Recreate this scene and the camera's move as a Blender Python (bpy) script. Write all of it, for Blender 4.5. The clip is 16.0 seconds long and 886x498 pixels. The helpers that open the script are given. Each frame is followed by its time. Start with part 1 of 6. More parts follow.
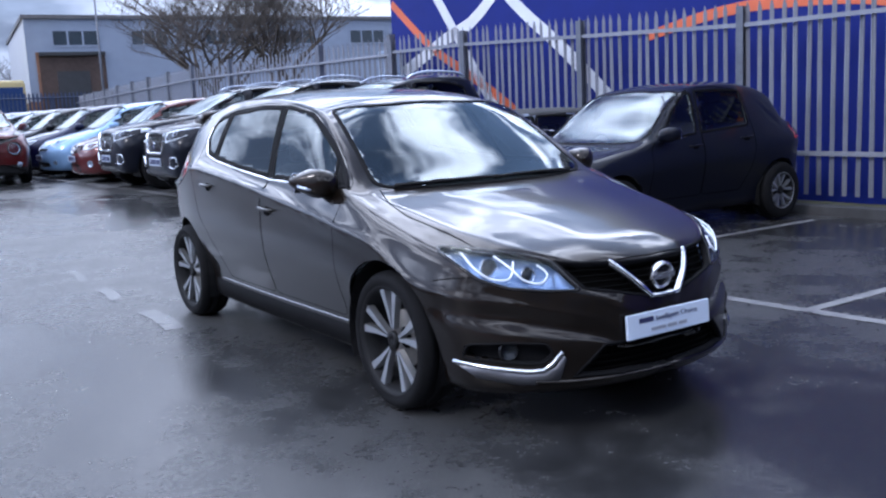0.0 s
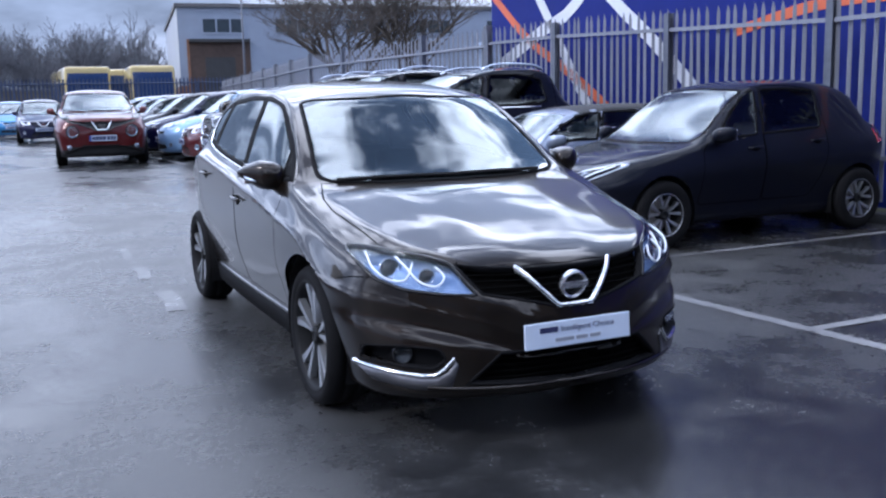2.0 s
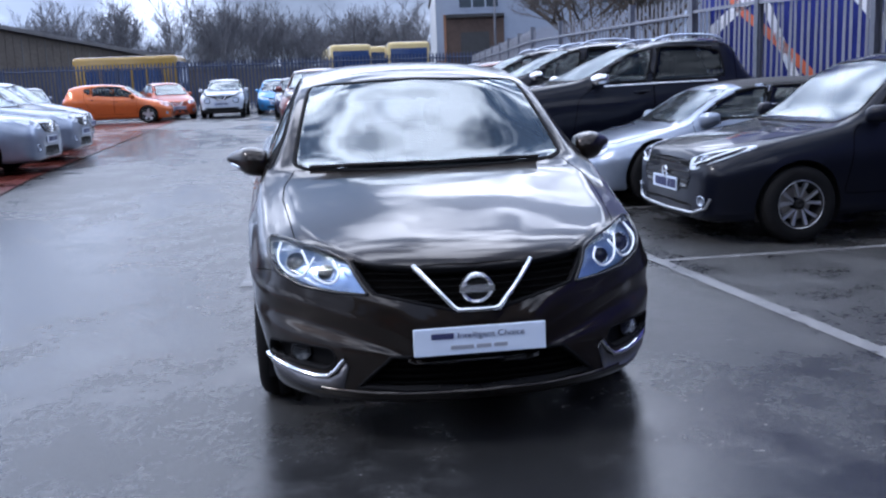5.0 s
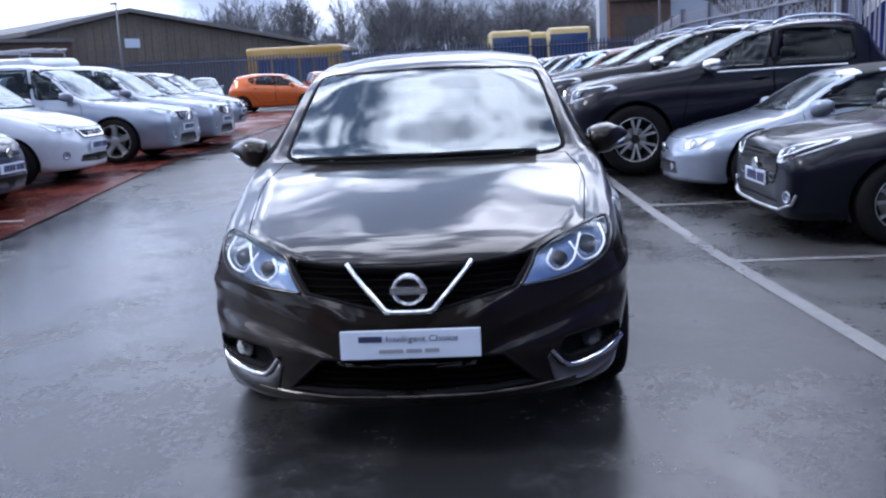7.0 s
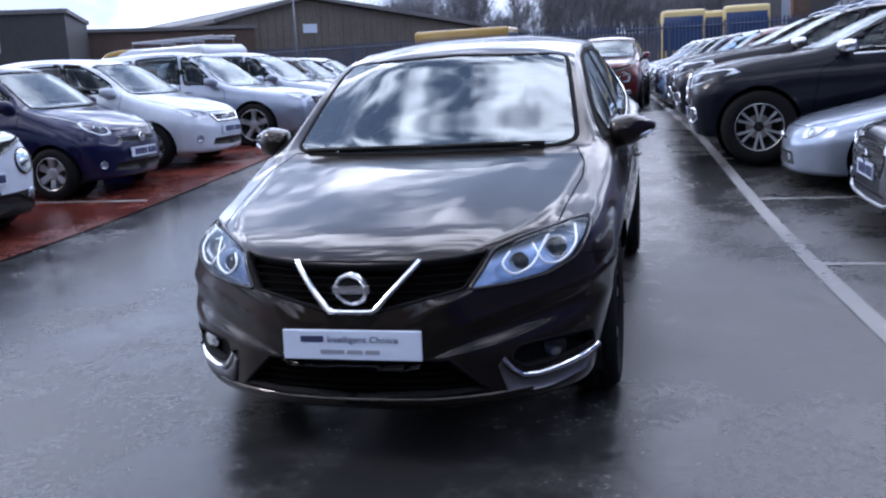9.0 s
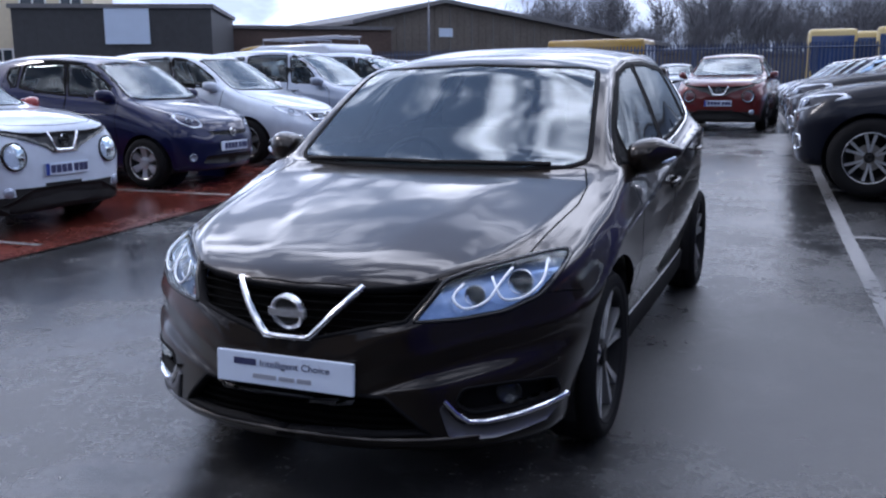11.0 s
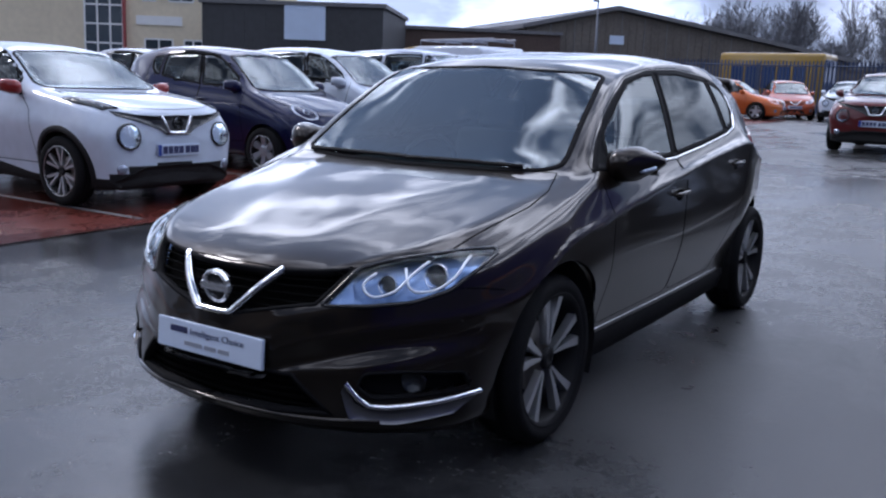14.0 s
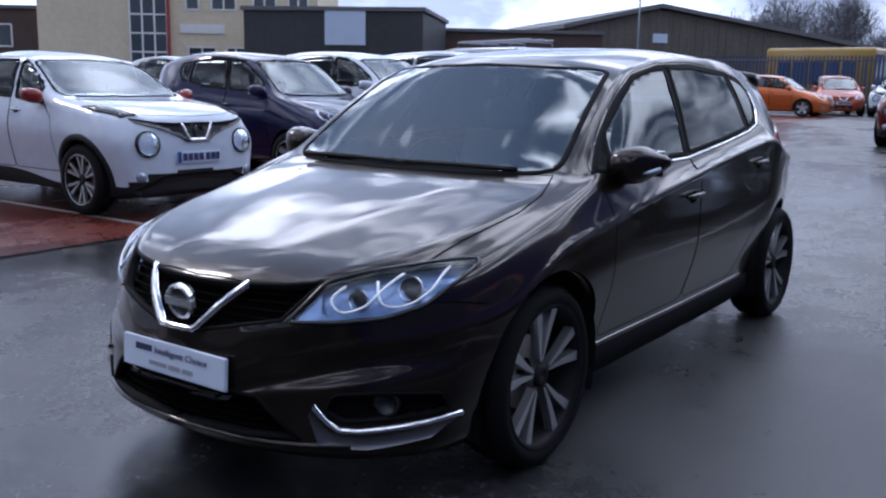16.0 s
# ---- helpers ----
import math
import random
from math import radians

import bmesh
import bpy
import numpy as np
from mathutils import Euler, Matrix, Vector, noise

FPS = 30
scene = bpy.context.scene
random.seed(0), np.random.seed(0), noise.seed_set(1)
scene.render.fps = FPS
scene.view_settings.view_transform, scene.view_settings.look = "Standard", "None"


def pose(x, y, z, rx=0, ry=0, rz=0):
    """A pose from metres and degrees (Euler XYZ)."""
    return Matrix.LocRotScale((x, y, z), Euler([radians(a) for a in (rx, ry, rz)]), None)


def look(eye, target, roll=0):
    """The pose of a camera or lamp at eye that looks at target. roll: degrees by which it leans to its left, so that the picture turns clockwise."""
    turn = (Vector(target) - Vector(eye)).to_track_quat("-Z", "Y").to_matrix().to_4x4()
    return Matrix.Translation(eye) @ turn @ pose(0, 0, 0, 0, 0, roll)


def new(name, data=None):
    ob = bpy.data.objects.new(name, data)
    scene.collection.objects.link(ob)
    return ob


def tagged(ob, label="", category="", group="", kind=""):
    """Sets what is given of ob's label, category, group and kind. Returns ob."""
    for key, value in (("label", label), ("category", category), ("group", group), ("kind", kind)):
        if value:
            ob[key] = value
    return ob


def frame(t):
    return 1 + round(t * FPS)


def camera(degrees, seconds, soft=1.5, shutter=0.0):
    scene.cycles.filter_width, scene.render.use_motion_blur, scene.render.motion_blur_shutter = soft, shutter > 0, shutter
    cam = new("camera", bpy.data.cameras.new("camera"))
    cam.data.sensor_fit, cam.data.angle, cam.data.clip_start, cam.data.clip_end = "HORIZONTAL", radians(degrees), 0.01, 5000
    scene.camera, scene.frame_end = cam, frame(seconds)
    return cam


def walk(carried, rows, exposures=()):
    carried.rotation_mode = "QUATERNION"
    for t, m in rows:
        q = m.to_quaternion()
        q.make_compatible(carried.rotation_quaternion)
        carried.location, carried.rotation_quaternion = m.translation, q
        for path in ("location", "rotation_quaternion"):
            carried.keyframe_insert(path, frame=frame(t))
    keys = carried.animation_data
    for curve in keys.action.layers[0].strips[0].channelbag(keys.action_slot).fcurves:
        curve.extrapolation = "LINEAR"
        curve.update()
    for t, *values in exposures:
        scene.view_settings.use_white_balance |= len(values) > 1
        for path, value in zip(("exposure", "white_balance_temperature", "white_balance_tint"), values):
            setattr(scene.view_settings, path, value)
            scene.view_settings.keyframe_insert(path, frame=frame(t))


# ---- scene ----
import collections
from mathutils.bvhtree import BVHTree
from mathutils.geometry import delaunay_2d_cdt

cam = camera(51.8, 16.0, soft=2.3)
PATH = [
    (0, (-2.839, -3.468, 1.334), (-1.739, -1.825, 1.033), -2.7),
    (0.5, (-2.617, -3.49, 1.316), (-1.598, -1.792, 1.036), -0.2),
    (1, (-2.385, -3.595, 1.334), (-1.384, -1.889, 1.041), -1.1),
    (1.5, (-2.171, -3.816, 1.351), (-1.235, -2.074, 1.051), -1.5),
    (2, (-1.966, -3.877, 1.324), (-1.135, -2.085, 1.014), -1.4),
    (2.5, (-1.675, -3.874, 1.326), (-0.948, -2.045, 0.967), 0.1),
    (3, (-1.401, -4.009, 1.334), (-0.787, -2.132, 1.019), -0.2),
    (3.5, (-1.21, -4.068, 1.333), (-0.694, -2.163, 1.006), -0.7),
    (4, (-1.01, -3.97, 1.324), (-0.595, -2.045, 0.973), 0.9),
    (4.5, (-0.814, -3.984, 1.329), (-0.47, -2.045, 0.979), -2.3),
    (5, (-0.563, -4.069, 1.342), (-0.293, -2.118, 0.99), -2.2),
    (7.5, (0.441, -3.82, 1.322), (0.265, -1.863, 0.946), -2.6),
    (8, (0.605, -3.713, 1.326), (0.368, -1.766, 0.937), -2.3),
    (8.5, (0.843, -3.712, 1.333), (0.516, -1.777, 0.943), -3.3),
    (9, (1.033, -3.685, 1.318), (0.556, -1.781, 0.934), -3.1),
    (9.5, (1.171, -3.517, 1.313), (0.598, -1.639, 0.934), -1.1),
    (12, (1.872, -3.214, 1.318), (1.01, -1.443, 0.969), -1.3),
    (12.5, (2.109, -3.262, 1.325), (1.178, -1.526, 0.979), -1.0),
    (13, (2.151, -3.147, 1.311), (1.177, -1.432, 0.98), -0.2),
    (13.5, (2.193, -3.025, 1.304), (1.164, -1.343, 0.97), 2.2),
    (14, (2.221, -2.948, 1.303), (1.161, -1.291, 0.945), 2.2),
    (14.5, (2.338, -2.859, 1.31), (1.22, -1.241, 0.951), 1.4),
    (15, (2.487, -2.85, 1.32), (1.322, -1.258, 0.989), 2.2),
    (15.5, (2.449, -2.774, 1.3), (1.223, -1.232, 0.956), 0.5),
    (16, (2.277, -2.644, 1.294), (1.133, -1.043, 0.939), 1.1),
]
walk(cam, [(t, look(eye, target, roll)) for t, eye, target, roll in PATH], [(0, 0.44, 5720, 15), (5, 0.36, 5850, 15), (9.5, 0.27, 5970, 17), (12.5, -0.20, 5960, 17), (16, -0.20, 5930, 17)])

# ---- world, sun ----
SUN_AZ, SUN_EL = radians(-98), radians(42)      # azimuth from +y towards +x
world = bpy.data.worlds.new("sky")
scene.world = world
world.use_nodes = True
wn, wl = world.node_tree.nodes, world.node_tree.links
wn.clear()
w_out = wn.new("ShaderNodeOutputWorld")
w_bg = wn.new("ShaderNodeBackground")
w_sky = wn.new("ShaderNodeTexSky")
w_sky.sky_type = "NISHITA"
w_sky.sun_disc = False
w_sky.sun_elevation, w_sky.sun_rotation = SUN_EL, SUN_AZ
w_sky.air_density, w_sky.dust_density = 1.3, 1.5
w_co = wn.new("ShaderNodeTexCoord")
w_map = wn.new("ShaderNodeMapping")
w_map.inputs["Scale"].default_value = (1.0, 1.0, 2.4)
w_n1 = wn.new("ShaderNodeTexNoise")
w_n1.inputs["Scale"].default_value, w_n1.inputs["Detail"].default_value, w_n1.inputs["Roughness"].default_value = 2.6, 5.0, 0.55
w_n1.inputs["Distortion"].default_value = 0.35
w_r1 = wn.new("ShaderNodeValToRGB")
w_r1.color_ramp.elements[0].position, w_r1.color_ramp.elements[1].position = 0.40, 0.53
w_n2 = wn.new("ShaderNodeTexNoise")
w_n2.inputs["Scale"].default_value, w_n2.inputs["Detail"].default_value = 4.4, 5.0
w_n2.inputs["Roughness"].default_value = 0.56
w_r2 = wn.new("ShaderNodeValToRGB")
w_r2.color_ramp.elements[0].position, w_r2.color_ramp.elements[1].position = 0.43, 0.57
w_r2.color_ramp.elements[0].color, w_r2.color_ramp.elements[1].color = (1.3, 1.8, 2.8, 1), (21.0, 22.0, 23.8, 1)
w_mix = wn.new("ShaderNodeMix")
w_mix.data_type = "RGBA"
w_bg.inputs["Strength"].default_value = 0.15
wl.new(w_co.outputs["Generated"], w_map.inputs["Vector"])
wl.new(w_map.outputs["Vector"], w_n1.inputs["Vector"])
wl.new(w_map.outputs["Vector"], w_n2.inputs["Vector"])
wl.new(w_n1.outputs["Fac"], w_r1.inputs["Fac"])
wl.new(w_n2.outputs["Fac"], w_r2.inputs["Fac"])
w_thin = wn.new("ShaderNodeMapRange")                # and thin out overhead
w_thin.inputs["From Min"].default_value, w_thin.inputs["From Max"].default_value = 0.35, 0.85
w_thin.inputs["To Min"].default_value, w_thin.inputs["To Max"].default_value = 1.0, 0.9
w_cover = wn.new("ShaderNodeMath")
w_cover.operation = "MULTIPLY"
wl.new(w_r1.outputs["Color"], w_cover.inputs[0])
wl.new(w_thin.outputs["Result"], w_cover.inputs[1])
wl.new(w_cover.outputs[0], w_mix.inputs["Factor"])
w_dim = wn.new("ShaderNodeMix")                     # gaps between the clouds still veiled
w_dim.data_type = "RGBA"
w_dim.inputs["Factor"].default_value = 0.72
w_dim.inputs["B"].default_value = (1.3, 1.9, 3.0, 1)
wl.new(w_sky.outputs["Color"], w_dim.inputs["A"])
wl.new(w_dim.outputs["Result"], w_mix.inputs["A"])
wl.new(w_r2.outputs["Color"], w_mix.inputs["B"])
w_xyz = wn.new("ShaderNodeSeparateXYZ")
w_dot3 = wn.new("ShaderNodeVectorMath")              # added lobe high ahead to the left, brightens clouds mirrored in the windscreen
w_dot3.operation = "DOT_PRODUCT"
w_dot3.inputs[1].default_value = (-0.45, 0.55, 0.70)
w_grad = wn.new("ShaderNodeMapRange")
w_grad.inputs["From Min"].default_value, w_grad.inputs["From Max"].default_value = 0.58, 0.95
w_grad.inputs["To Min"].default_value, w_grad.inputs["To Max"].default_value = 1.0, 2.3
w_mul = wn.new("ShaderNodeMix")
w_mul.data_type, w_mul.blend_type = "RGBA", "MULTIPLY"
w_mul.inputs["Factor"].default_value = 1.0
wl.new(w_co.outputs["Generated"], w_xyz.inputs[0])
wl.new(w_xyz.outputs["Z"], w_thin.inputs["Value"])
wl.new(w_co.outputs["Generated"], w_dot3.inputs[0])
wl.new(w_dot3.outputs["Value"], w_grad.inputs["Value"])
w_low = wn.new("ShaderNodeMapRange")                 # pale haze above the horizon
w_low.inputs["From Min"].default_value, w_low.inputs["From Max"].default_value = 0.09, 0.50
w_low.inputs["To Min"].default_value, w_low.inputs["To Max"].default_value = 0.86, 0.0
w_dot = wn.new("ShaderNodeVectorMath")               # brighter towards the veiled sun
w_dot.operation = "DOT_PRODUCT"
w_dot.inputs[1].default_value = (math.sin(radians(-50)) * 0.985, math.cos(radians(-50)) * 0.985, 0.17)
w_side = wn.new("ShaderNodeMapRange")                # strongly in the low haze
w_side.inputs["From Min"].default_value, w_side.inputs["From Max"].default_value = 0.68, 1.0
w_side.inputs["To Min"].default_value, w_side.inputs["To Max"].default_value = 1.0, 4.4
w_dot2 = wn.new("ShaderNodeVectorMath")              # added bright bank of cloud, centred above the view, for bonnet reflections
w_dot2.operation = "DOT_PRODUCT"
w_dot2.inputs[1].default_value = (0.64, 0.57, 0.52)
w_mild = wn.new("ShaderNodeMapRange")
w_mild.inputs["From Min"].default_value, w_mild.inputs["From Max"].default_value = 0.82, 1.0
w_mild.inputs["To Min"].default_value, w_mild.inputs["To Max"].default_value = 0.78, 2.0
w_prod = wn.new("ShaderNodeMath")
w_prod.operation = "MULTIPLY"
w_pale = wn.new("ShaderNodeMix")
w_pale.data_type, w_pale.blend_type = "RGBA", "MULTIPLY"
w_pale.inputs["Factor"].default_value = 1.0
w_pale.inputs["A"].default_value = (2.1, 2.5, 3.3, 1)
w_haze = wn.new("ShaderNodeMix")
w_haze.data_type = "RGBA"
wl.new(w_xyz.outputs["Z"], w_low.inputs["Value"])
wl.new(w_co.outputs["Generated"], w_dot.inputs[0])
wl.new(w_dot.outputs["Value"], w_side.inputs["Value"])
wl.new(w_co.outputs["Generated"], w_dot2.inputs[0])
wl.new(w_dot2.outputs["Value"], w_mild.inputs["Value"])
wl.new(w_grad.outputs["Result"], w_prod.inputs[0])
wl.new(w_mild.outputs["Result"], w_prod.inputs[1])
wl.new(w_mix.outputs["Result"], w_mul.inputs["A"])
wl.new(w_prod.outputs[0], w_mul.inputs["B"])
w_veil = wn.new("ShaderNodeMapRange")                # grey banks of cloud low down
w_veil.inputs["From Min"].default_value, w_veil.inputs["From Max"].default_value = 0.40, 0.60
w_veil.inputs["To Min"].default_value, w_veil.inputs["To Max"].default_value = 0.62, 1.30
w_bank = wn.new("ShaderNodeMath")
w_bank.operation = "MULTIPLY"
wl.new(w_n2.outputs["Fac"], w_veil.inputs["Value"])
wl.new(w_side.outputs["Result"], w_bank.inputs[0])
wl.new(w_veil.outputs["Result"], w_bank.inputs[1])
wl.new(w_bank.outputs[0], w_pale.inputs["B"])
wl.new(w_low.outputs["Result"], w_haze.inputs["Factor"])
wl.new(w_mul.outputs["Result"], w_haze.inputs["A"])
wl.new(w_pale.outputs["Result"], w_haze.inputs["B"])
wl.new(w_haze.outputs["Result"], w_bg.inputs["Color"])
wl.new(w_bg.outputs["Background"], w_out.inputs["Surface"])

sun = new("sun", bpy.data.lights.new("sun", "SUN"))
sun.data.energy, sun.data.angle, sun.data.color = 1.0, radians(12), (1.0, 0.95, 0.88)
sun.matrix_world = look(Vector((math.sin(SUN_AZ) * math.cos(SUN_EL), math.cos(SUN_AZ) * math.cos(SUN_EL), math.sin(SUN_EL))) * 80, (0, 0, 0))

# ---- materials ----
def material(name, colour, rough=0.5, metal=0.0, coat=0.0, coat_rough=0.03, grain=0.0, scale=20.0, bump=0.0, bump_scale=60.0, spec=0.5, vary=0.0, transmission=0.0, ior=1.5, rough_var=0.0, emit=0.0):
    """A principled material with two scales of variation in colour, roughness and relief."""
    m = bpy.data.materials.new(name)
    m.use_nodes = True
    nt = m.node_tree
    b = nt.nodes["Principled BSDF"]
    b.inputs["Base Color"].default_value = (*colour, 1)
    b.inputs["Roughness"].default_value, b.inputs["Metallic"].default_value = rough, metal
    b.inputs["Coat Weight"].default_value, b.inputs["Coat Roughness"].default_value = coat, coat_rough
    b.inputs["Specular IOR Level"].default_value = spec
    b.inputs["Transmission Weight"].default_value, b.inputs["IOR"].default_value = transmission, ior
    if emit:
        b.inputs["Emission Color"].default_value, b.inputs["Emission Strength"].default_value = (*colour, 1), emit
    if grain or bump or rough_var or vary:
        co = nt.nodes.new("ShaderNodeTexCoord")
        n = nt.nodes.new("ShaderNodeTexNoise")
        n.inputs["Scale"].default_value, n.inputs["Detail"].default_value = scale, 8.0
        n2 = nt.nodes.new("ShaderNodeTexNoise")
        n2.inputs["Scale"].default_value, n2.inputs["Detail"].default_value = scale * 0.11, 4.0
        nt.links.new(co.outputs["Object"], n.inputs["Vector"])
        nt.links.new(co.outputs["Object"], n2.inputs["Vector"])
        add = nt.nodes.new("ShaderNodeMath")
        add.operation = "ADD"
        nt.links.new(n.outputs["Fac"], add.inputs[0])
        nt.links.new(n2.outputs["Fac"], add.inputs[1])
        src = add.outputs[0]
        if vary:
            info = nt.nodes.new("ShaderNodeObjectInfo")
            ma = nt.nodes.new("ShaderNodeMath")
            ma.operation = "MULTIPLY_ADD"
            ma.inputs[1].default_value = vary
            nt.links.new(info.outputs["Random"], ma.inputs[0])
            nt.links.new(src, ma.inputs[2])
            src = ma.outputs[0]
        mr = nt.nodes.new("ShaderNodeMapRange")
        mr.inputs["From Min"].default_value, mr.inputs["From Max"].default_value = 0.6, 1.4 + vary
        mr.inputs["To Min"].default_value, mr.inputs["To Max"].default_value = 1 - grain, 1 + grain
        nt.links.new(src, mr.inputs["Value"])
        mul = nt.nodes.new("ShaderNodeMix")
        mul.data_type, mul.blend_type = "RGBA", "MULTIPLY"
        mul.inputs["Factor"].default_value = 1.0
        mul.inputs["A"].default_value = (*colour, 1)
        nt.links.new(mr.outputs["Result"], mul.inputs["B"])
        nt.links.new(mul.outputs["Result"], b.inputs["Base Color"])
        if rough_var:
            rr = nt.nodes.new("ShaderNodeMapRange")
            rr.inputs["From Min"].default_value, rr.inputs["From Max"].default_value = 0.75, 1.25
            rr.inputs["To Min"].default_value, rr.inputs["To Max"].default_value = max(0.02, rough - rough_var), min(1, rough + rough_var)
            nt.links.new(src, rr.inputs["Value"])
            nt.links.new(rr.outputs["Result"], b.inputs["Roughness"])
        if bump:
            n3 = nt.nodes.new("ShaderNodeTexNoise")
            n3.inputs["Scale"].default_value, n3.inputs["Detail"].default_value = bump_scale, 5.0
            nt.links.new(co.outputs["Object"], n3.inputs["Vector"])
            bp = nt.nodes.new("ShaderNodeBump")
            bp.inputs["Strength"].default_value, bp.inputs["Distance"].default_value = bump, 0.01
            nt.links.new(n3.outputs["Fac"], bp.inputs["Height"])
            nt.links.new(bp.outputs["Normal"], b.inputs["Normal"])
    return m


def paint(name, colour, metal=0.35, rough=0.32, coat_ior=1.5):
    """Car paint: flaked base under a clear coat, with a faint film of dirt."""
    m = material(name, colour, rough=rough, metal=metal, coat=1.0, coat_rough=0.045, grain=0.10, scale=9.0, spec=0.15)
    m.node_tree.nodes["Principled BSDF"].inputs["Coat IOR"].default_value = coat_ior
    return m


M_BRONZE = paint("bronze grey metallic paint", (0.0135, 0.0091, 0.0062), 0.65, 0.30, 1.44)
M_BLACKP = paint("black paint", (0.003, 0.004, 0.010), 0.0, 0.4, 1.23)
M_NAVY = paint("dark blue paint", (0.005, 0.007, 0.040), 0.2, 0.32, 1.38)
M_WHITEP = paint("white paint", (0.50, 0.56, 0.66), 0.0)
M_SILVER = paint("silver metallic paint", (0.25, 0.29, 0.37), 0.55)
M_PALEBLUE = paint("pale blue paint", (0.26, 0.42, 0.66), 0.3)
M_MAROON = paint("dark red paint", (0.085, 0.010, 0.011), 0.3)
M_ORANGE = paint("orange metallic paint", (0.52, 0.12, 0.025), 0.3)
M_ORANGERED = paint("orange red paint", (0.40, 0.075, 0.03), 0.3)
M_SKYBLUE = paint("bright blue paint", (0.06, 0.26, 0.55), 0.2)
M_GREYP = paint("grey metallic paint", (0.16, 0.17, 0.19), 0.4)
M_MIRRORRED = paint("red mirror cap paint", (0.22, 0.022, 0.02), 0.2)
M_YELLOW = paint("yellow paint", (0.30, 0.19, 0.035), 0.0)
M_CREAM = paint("cream gold paint", (0.50, 0.40, 0.18), 0.0)
M_TRIM = material("black gloss trim", (0.008, 0.008, 0.009), rough=0.18, grain=0.2)
M_SEAL = material("black rubber seal", (0.005, 0.005, 0.006), rough=0.75, spec=0.12, grain=0.2)
M_PLASTIC = material("black textured plastic", (0.011, 0.011, 0.012), rough=0.62, spec=0.25, grain=0.3, scale=40, bump=0.25, bump_scale=400)
M_GAP = material("panel gap", (0.002, 0.002, 0.002), rough=0.9, spec=0.05)
M_RUBBER = material("tyre rubber", (0.005, 0.005, 0.006), rough=0.85, spec=0.2, grain=0.3, scale=25, bump=0.2, bump_scale=120)
M_CHROME = material("chrome", (0.80, 0.81, 0.84), rough=0.07, metal=1.0, grain=0.05)
M_ALLOY = material("machined alloy", (0.52, 0.53, 0.55), rough=0.28, metal=0.85, grain=0.08)
M_RIMDARK = material("dark rim pocket", (0.010, 0.010, 0.011), rough=0.6, spec=0.2, grain=0.2)
M_DISC = material("brake disc steel", (0.30, 0.28, 0.26), rough=0.4, metal=0.9, grain=0.3)
M_GLASS = material("car glass", (0.70, 0.80, 0.84), rough=0.0, transmission=1.0, ior=1.48)
M_TINT = material("privacy glass", (0.16, 0.18, 0.20), rough=0.0, transmission=1.0, ior=1.48)
M_LENS = material("clear lamp lens", (0.93, 0.96, 1.0), rough=0.01, transmission=1.0, ior=1.42)
M_REFLECTOR = material("lamp reflector", (0.66, 0.74, 0.90), rough=0.25, metal=0.45, grain=0.1)
M_LAMPDARK = material("lamp bowl", (0.30, 0.34, 0.42), rough=0.2, metal=0.5, grain=0.2)
M_GUIDE = material("white light guide", (0.86, 0.92, 1.0), rough=0.15)
M_HEROLAMP = material("blue tinted lamp housing", (0.26, 0.37, 0.60), rough=0.22, metal=0.5, grain=0.25, scale=30)
M_PALELAMP = material("pale lamp housing", (0.70, 0.76, 0.86), rough=0.3, metal=0.15, grain=0.1)
M_SATIN = material("satin grey blade", (0.17, 0.17, 0.185), rough=0.32, metal=0.7, grain=0.1)
M_BADGE = material("brushed badge metal", (0.66, 0.67, 0.70), rough=0.22, metal=0.85, grain=0.08)
M_TAIL = material("red lamp lens", (0.35, 0.012, 0.012), rough=0.08, coat=1.0, grain=0.1)
M_SEAT = material("dark seat fabric", (0.05, 0.05, 0.053), rough=0.9, grain=0.3, scale=60, bump=0.3, bump_scale=300)
M_PLATE = material("white plate", (0.60, 0.68, 0.82), rough=0.25, grain=0.03)
M_PLATEINK = material("plate lettering", (0.03, 0.035, 0.10), rough=0.5)
M_PLATEGREY = material("grey plate lettering", (0.28, 0.30, 0.36), rough=0.5)
M_PLATEBLUE = material("blue plate band", (0.02, 0.05, 0.28), rough=0.4)
M_STEEL = material("galvanised steel", (0.23, 0.24, 0.28), rough=0.48, metal=0.35, grain=0.22, scale=14, vary=0.3, rough_var=0.12)
M_STEELPOST = material("weathered steel post", (0.13, 0.14, 0.17), rough=0.5, metal=0.4, grain=0.3, scale=12, vary=0.3)
M_FENCEDARK = material("dark painted palisade", (0.04, 0.058, 0.115), rough=0.55, grain=0.3, scale=9, vary=0.4)
M_BLUEWALL = material("blue cladding", (0.0055, 0.015, 0.165), rough=0.6, spec=0.25, grain=0.12, scale=3.0)
M_WHITESTRIPE = material("white stripe paint", (0.68, 0.70, 0.76), rough=0.5, grain=0.1, scale=4)
M_ORANGESTRIPE = material("orange stripe paint", (0.62, 0.13, 0.05), rough=0.5, grain=0.1, scale=4)
M_LINE = material("worn road paint", (0.175, 0.175, 0.18), rough=0.5, grain=0.5, scale=11, rough_var=0.25)
M_GREYCLAD = material("pale grey cladding", (0.27, 0.32, 0.42), rough=0.5, grain=0.08, scale=2)
M_GREYCLAD2 = material("light end cladding", (0.44, 0.46, 0.50), rough=0.5, grain=0.08, scale=2)
M_BRICK = material("brown brick", (0.23, 0.12, 0.075), rough=0.8, grain=0.3, scale=6, bump=0.3, bump_scale=30)
M_DARKBRICK = material("dark brown brick", (0.075, 0.052, 0.045), rough=0.85, grain=0.3, scale=6, bump=0.3, bump_scale=30)
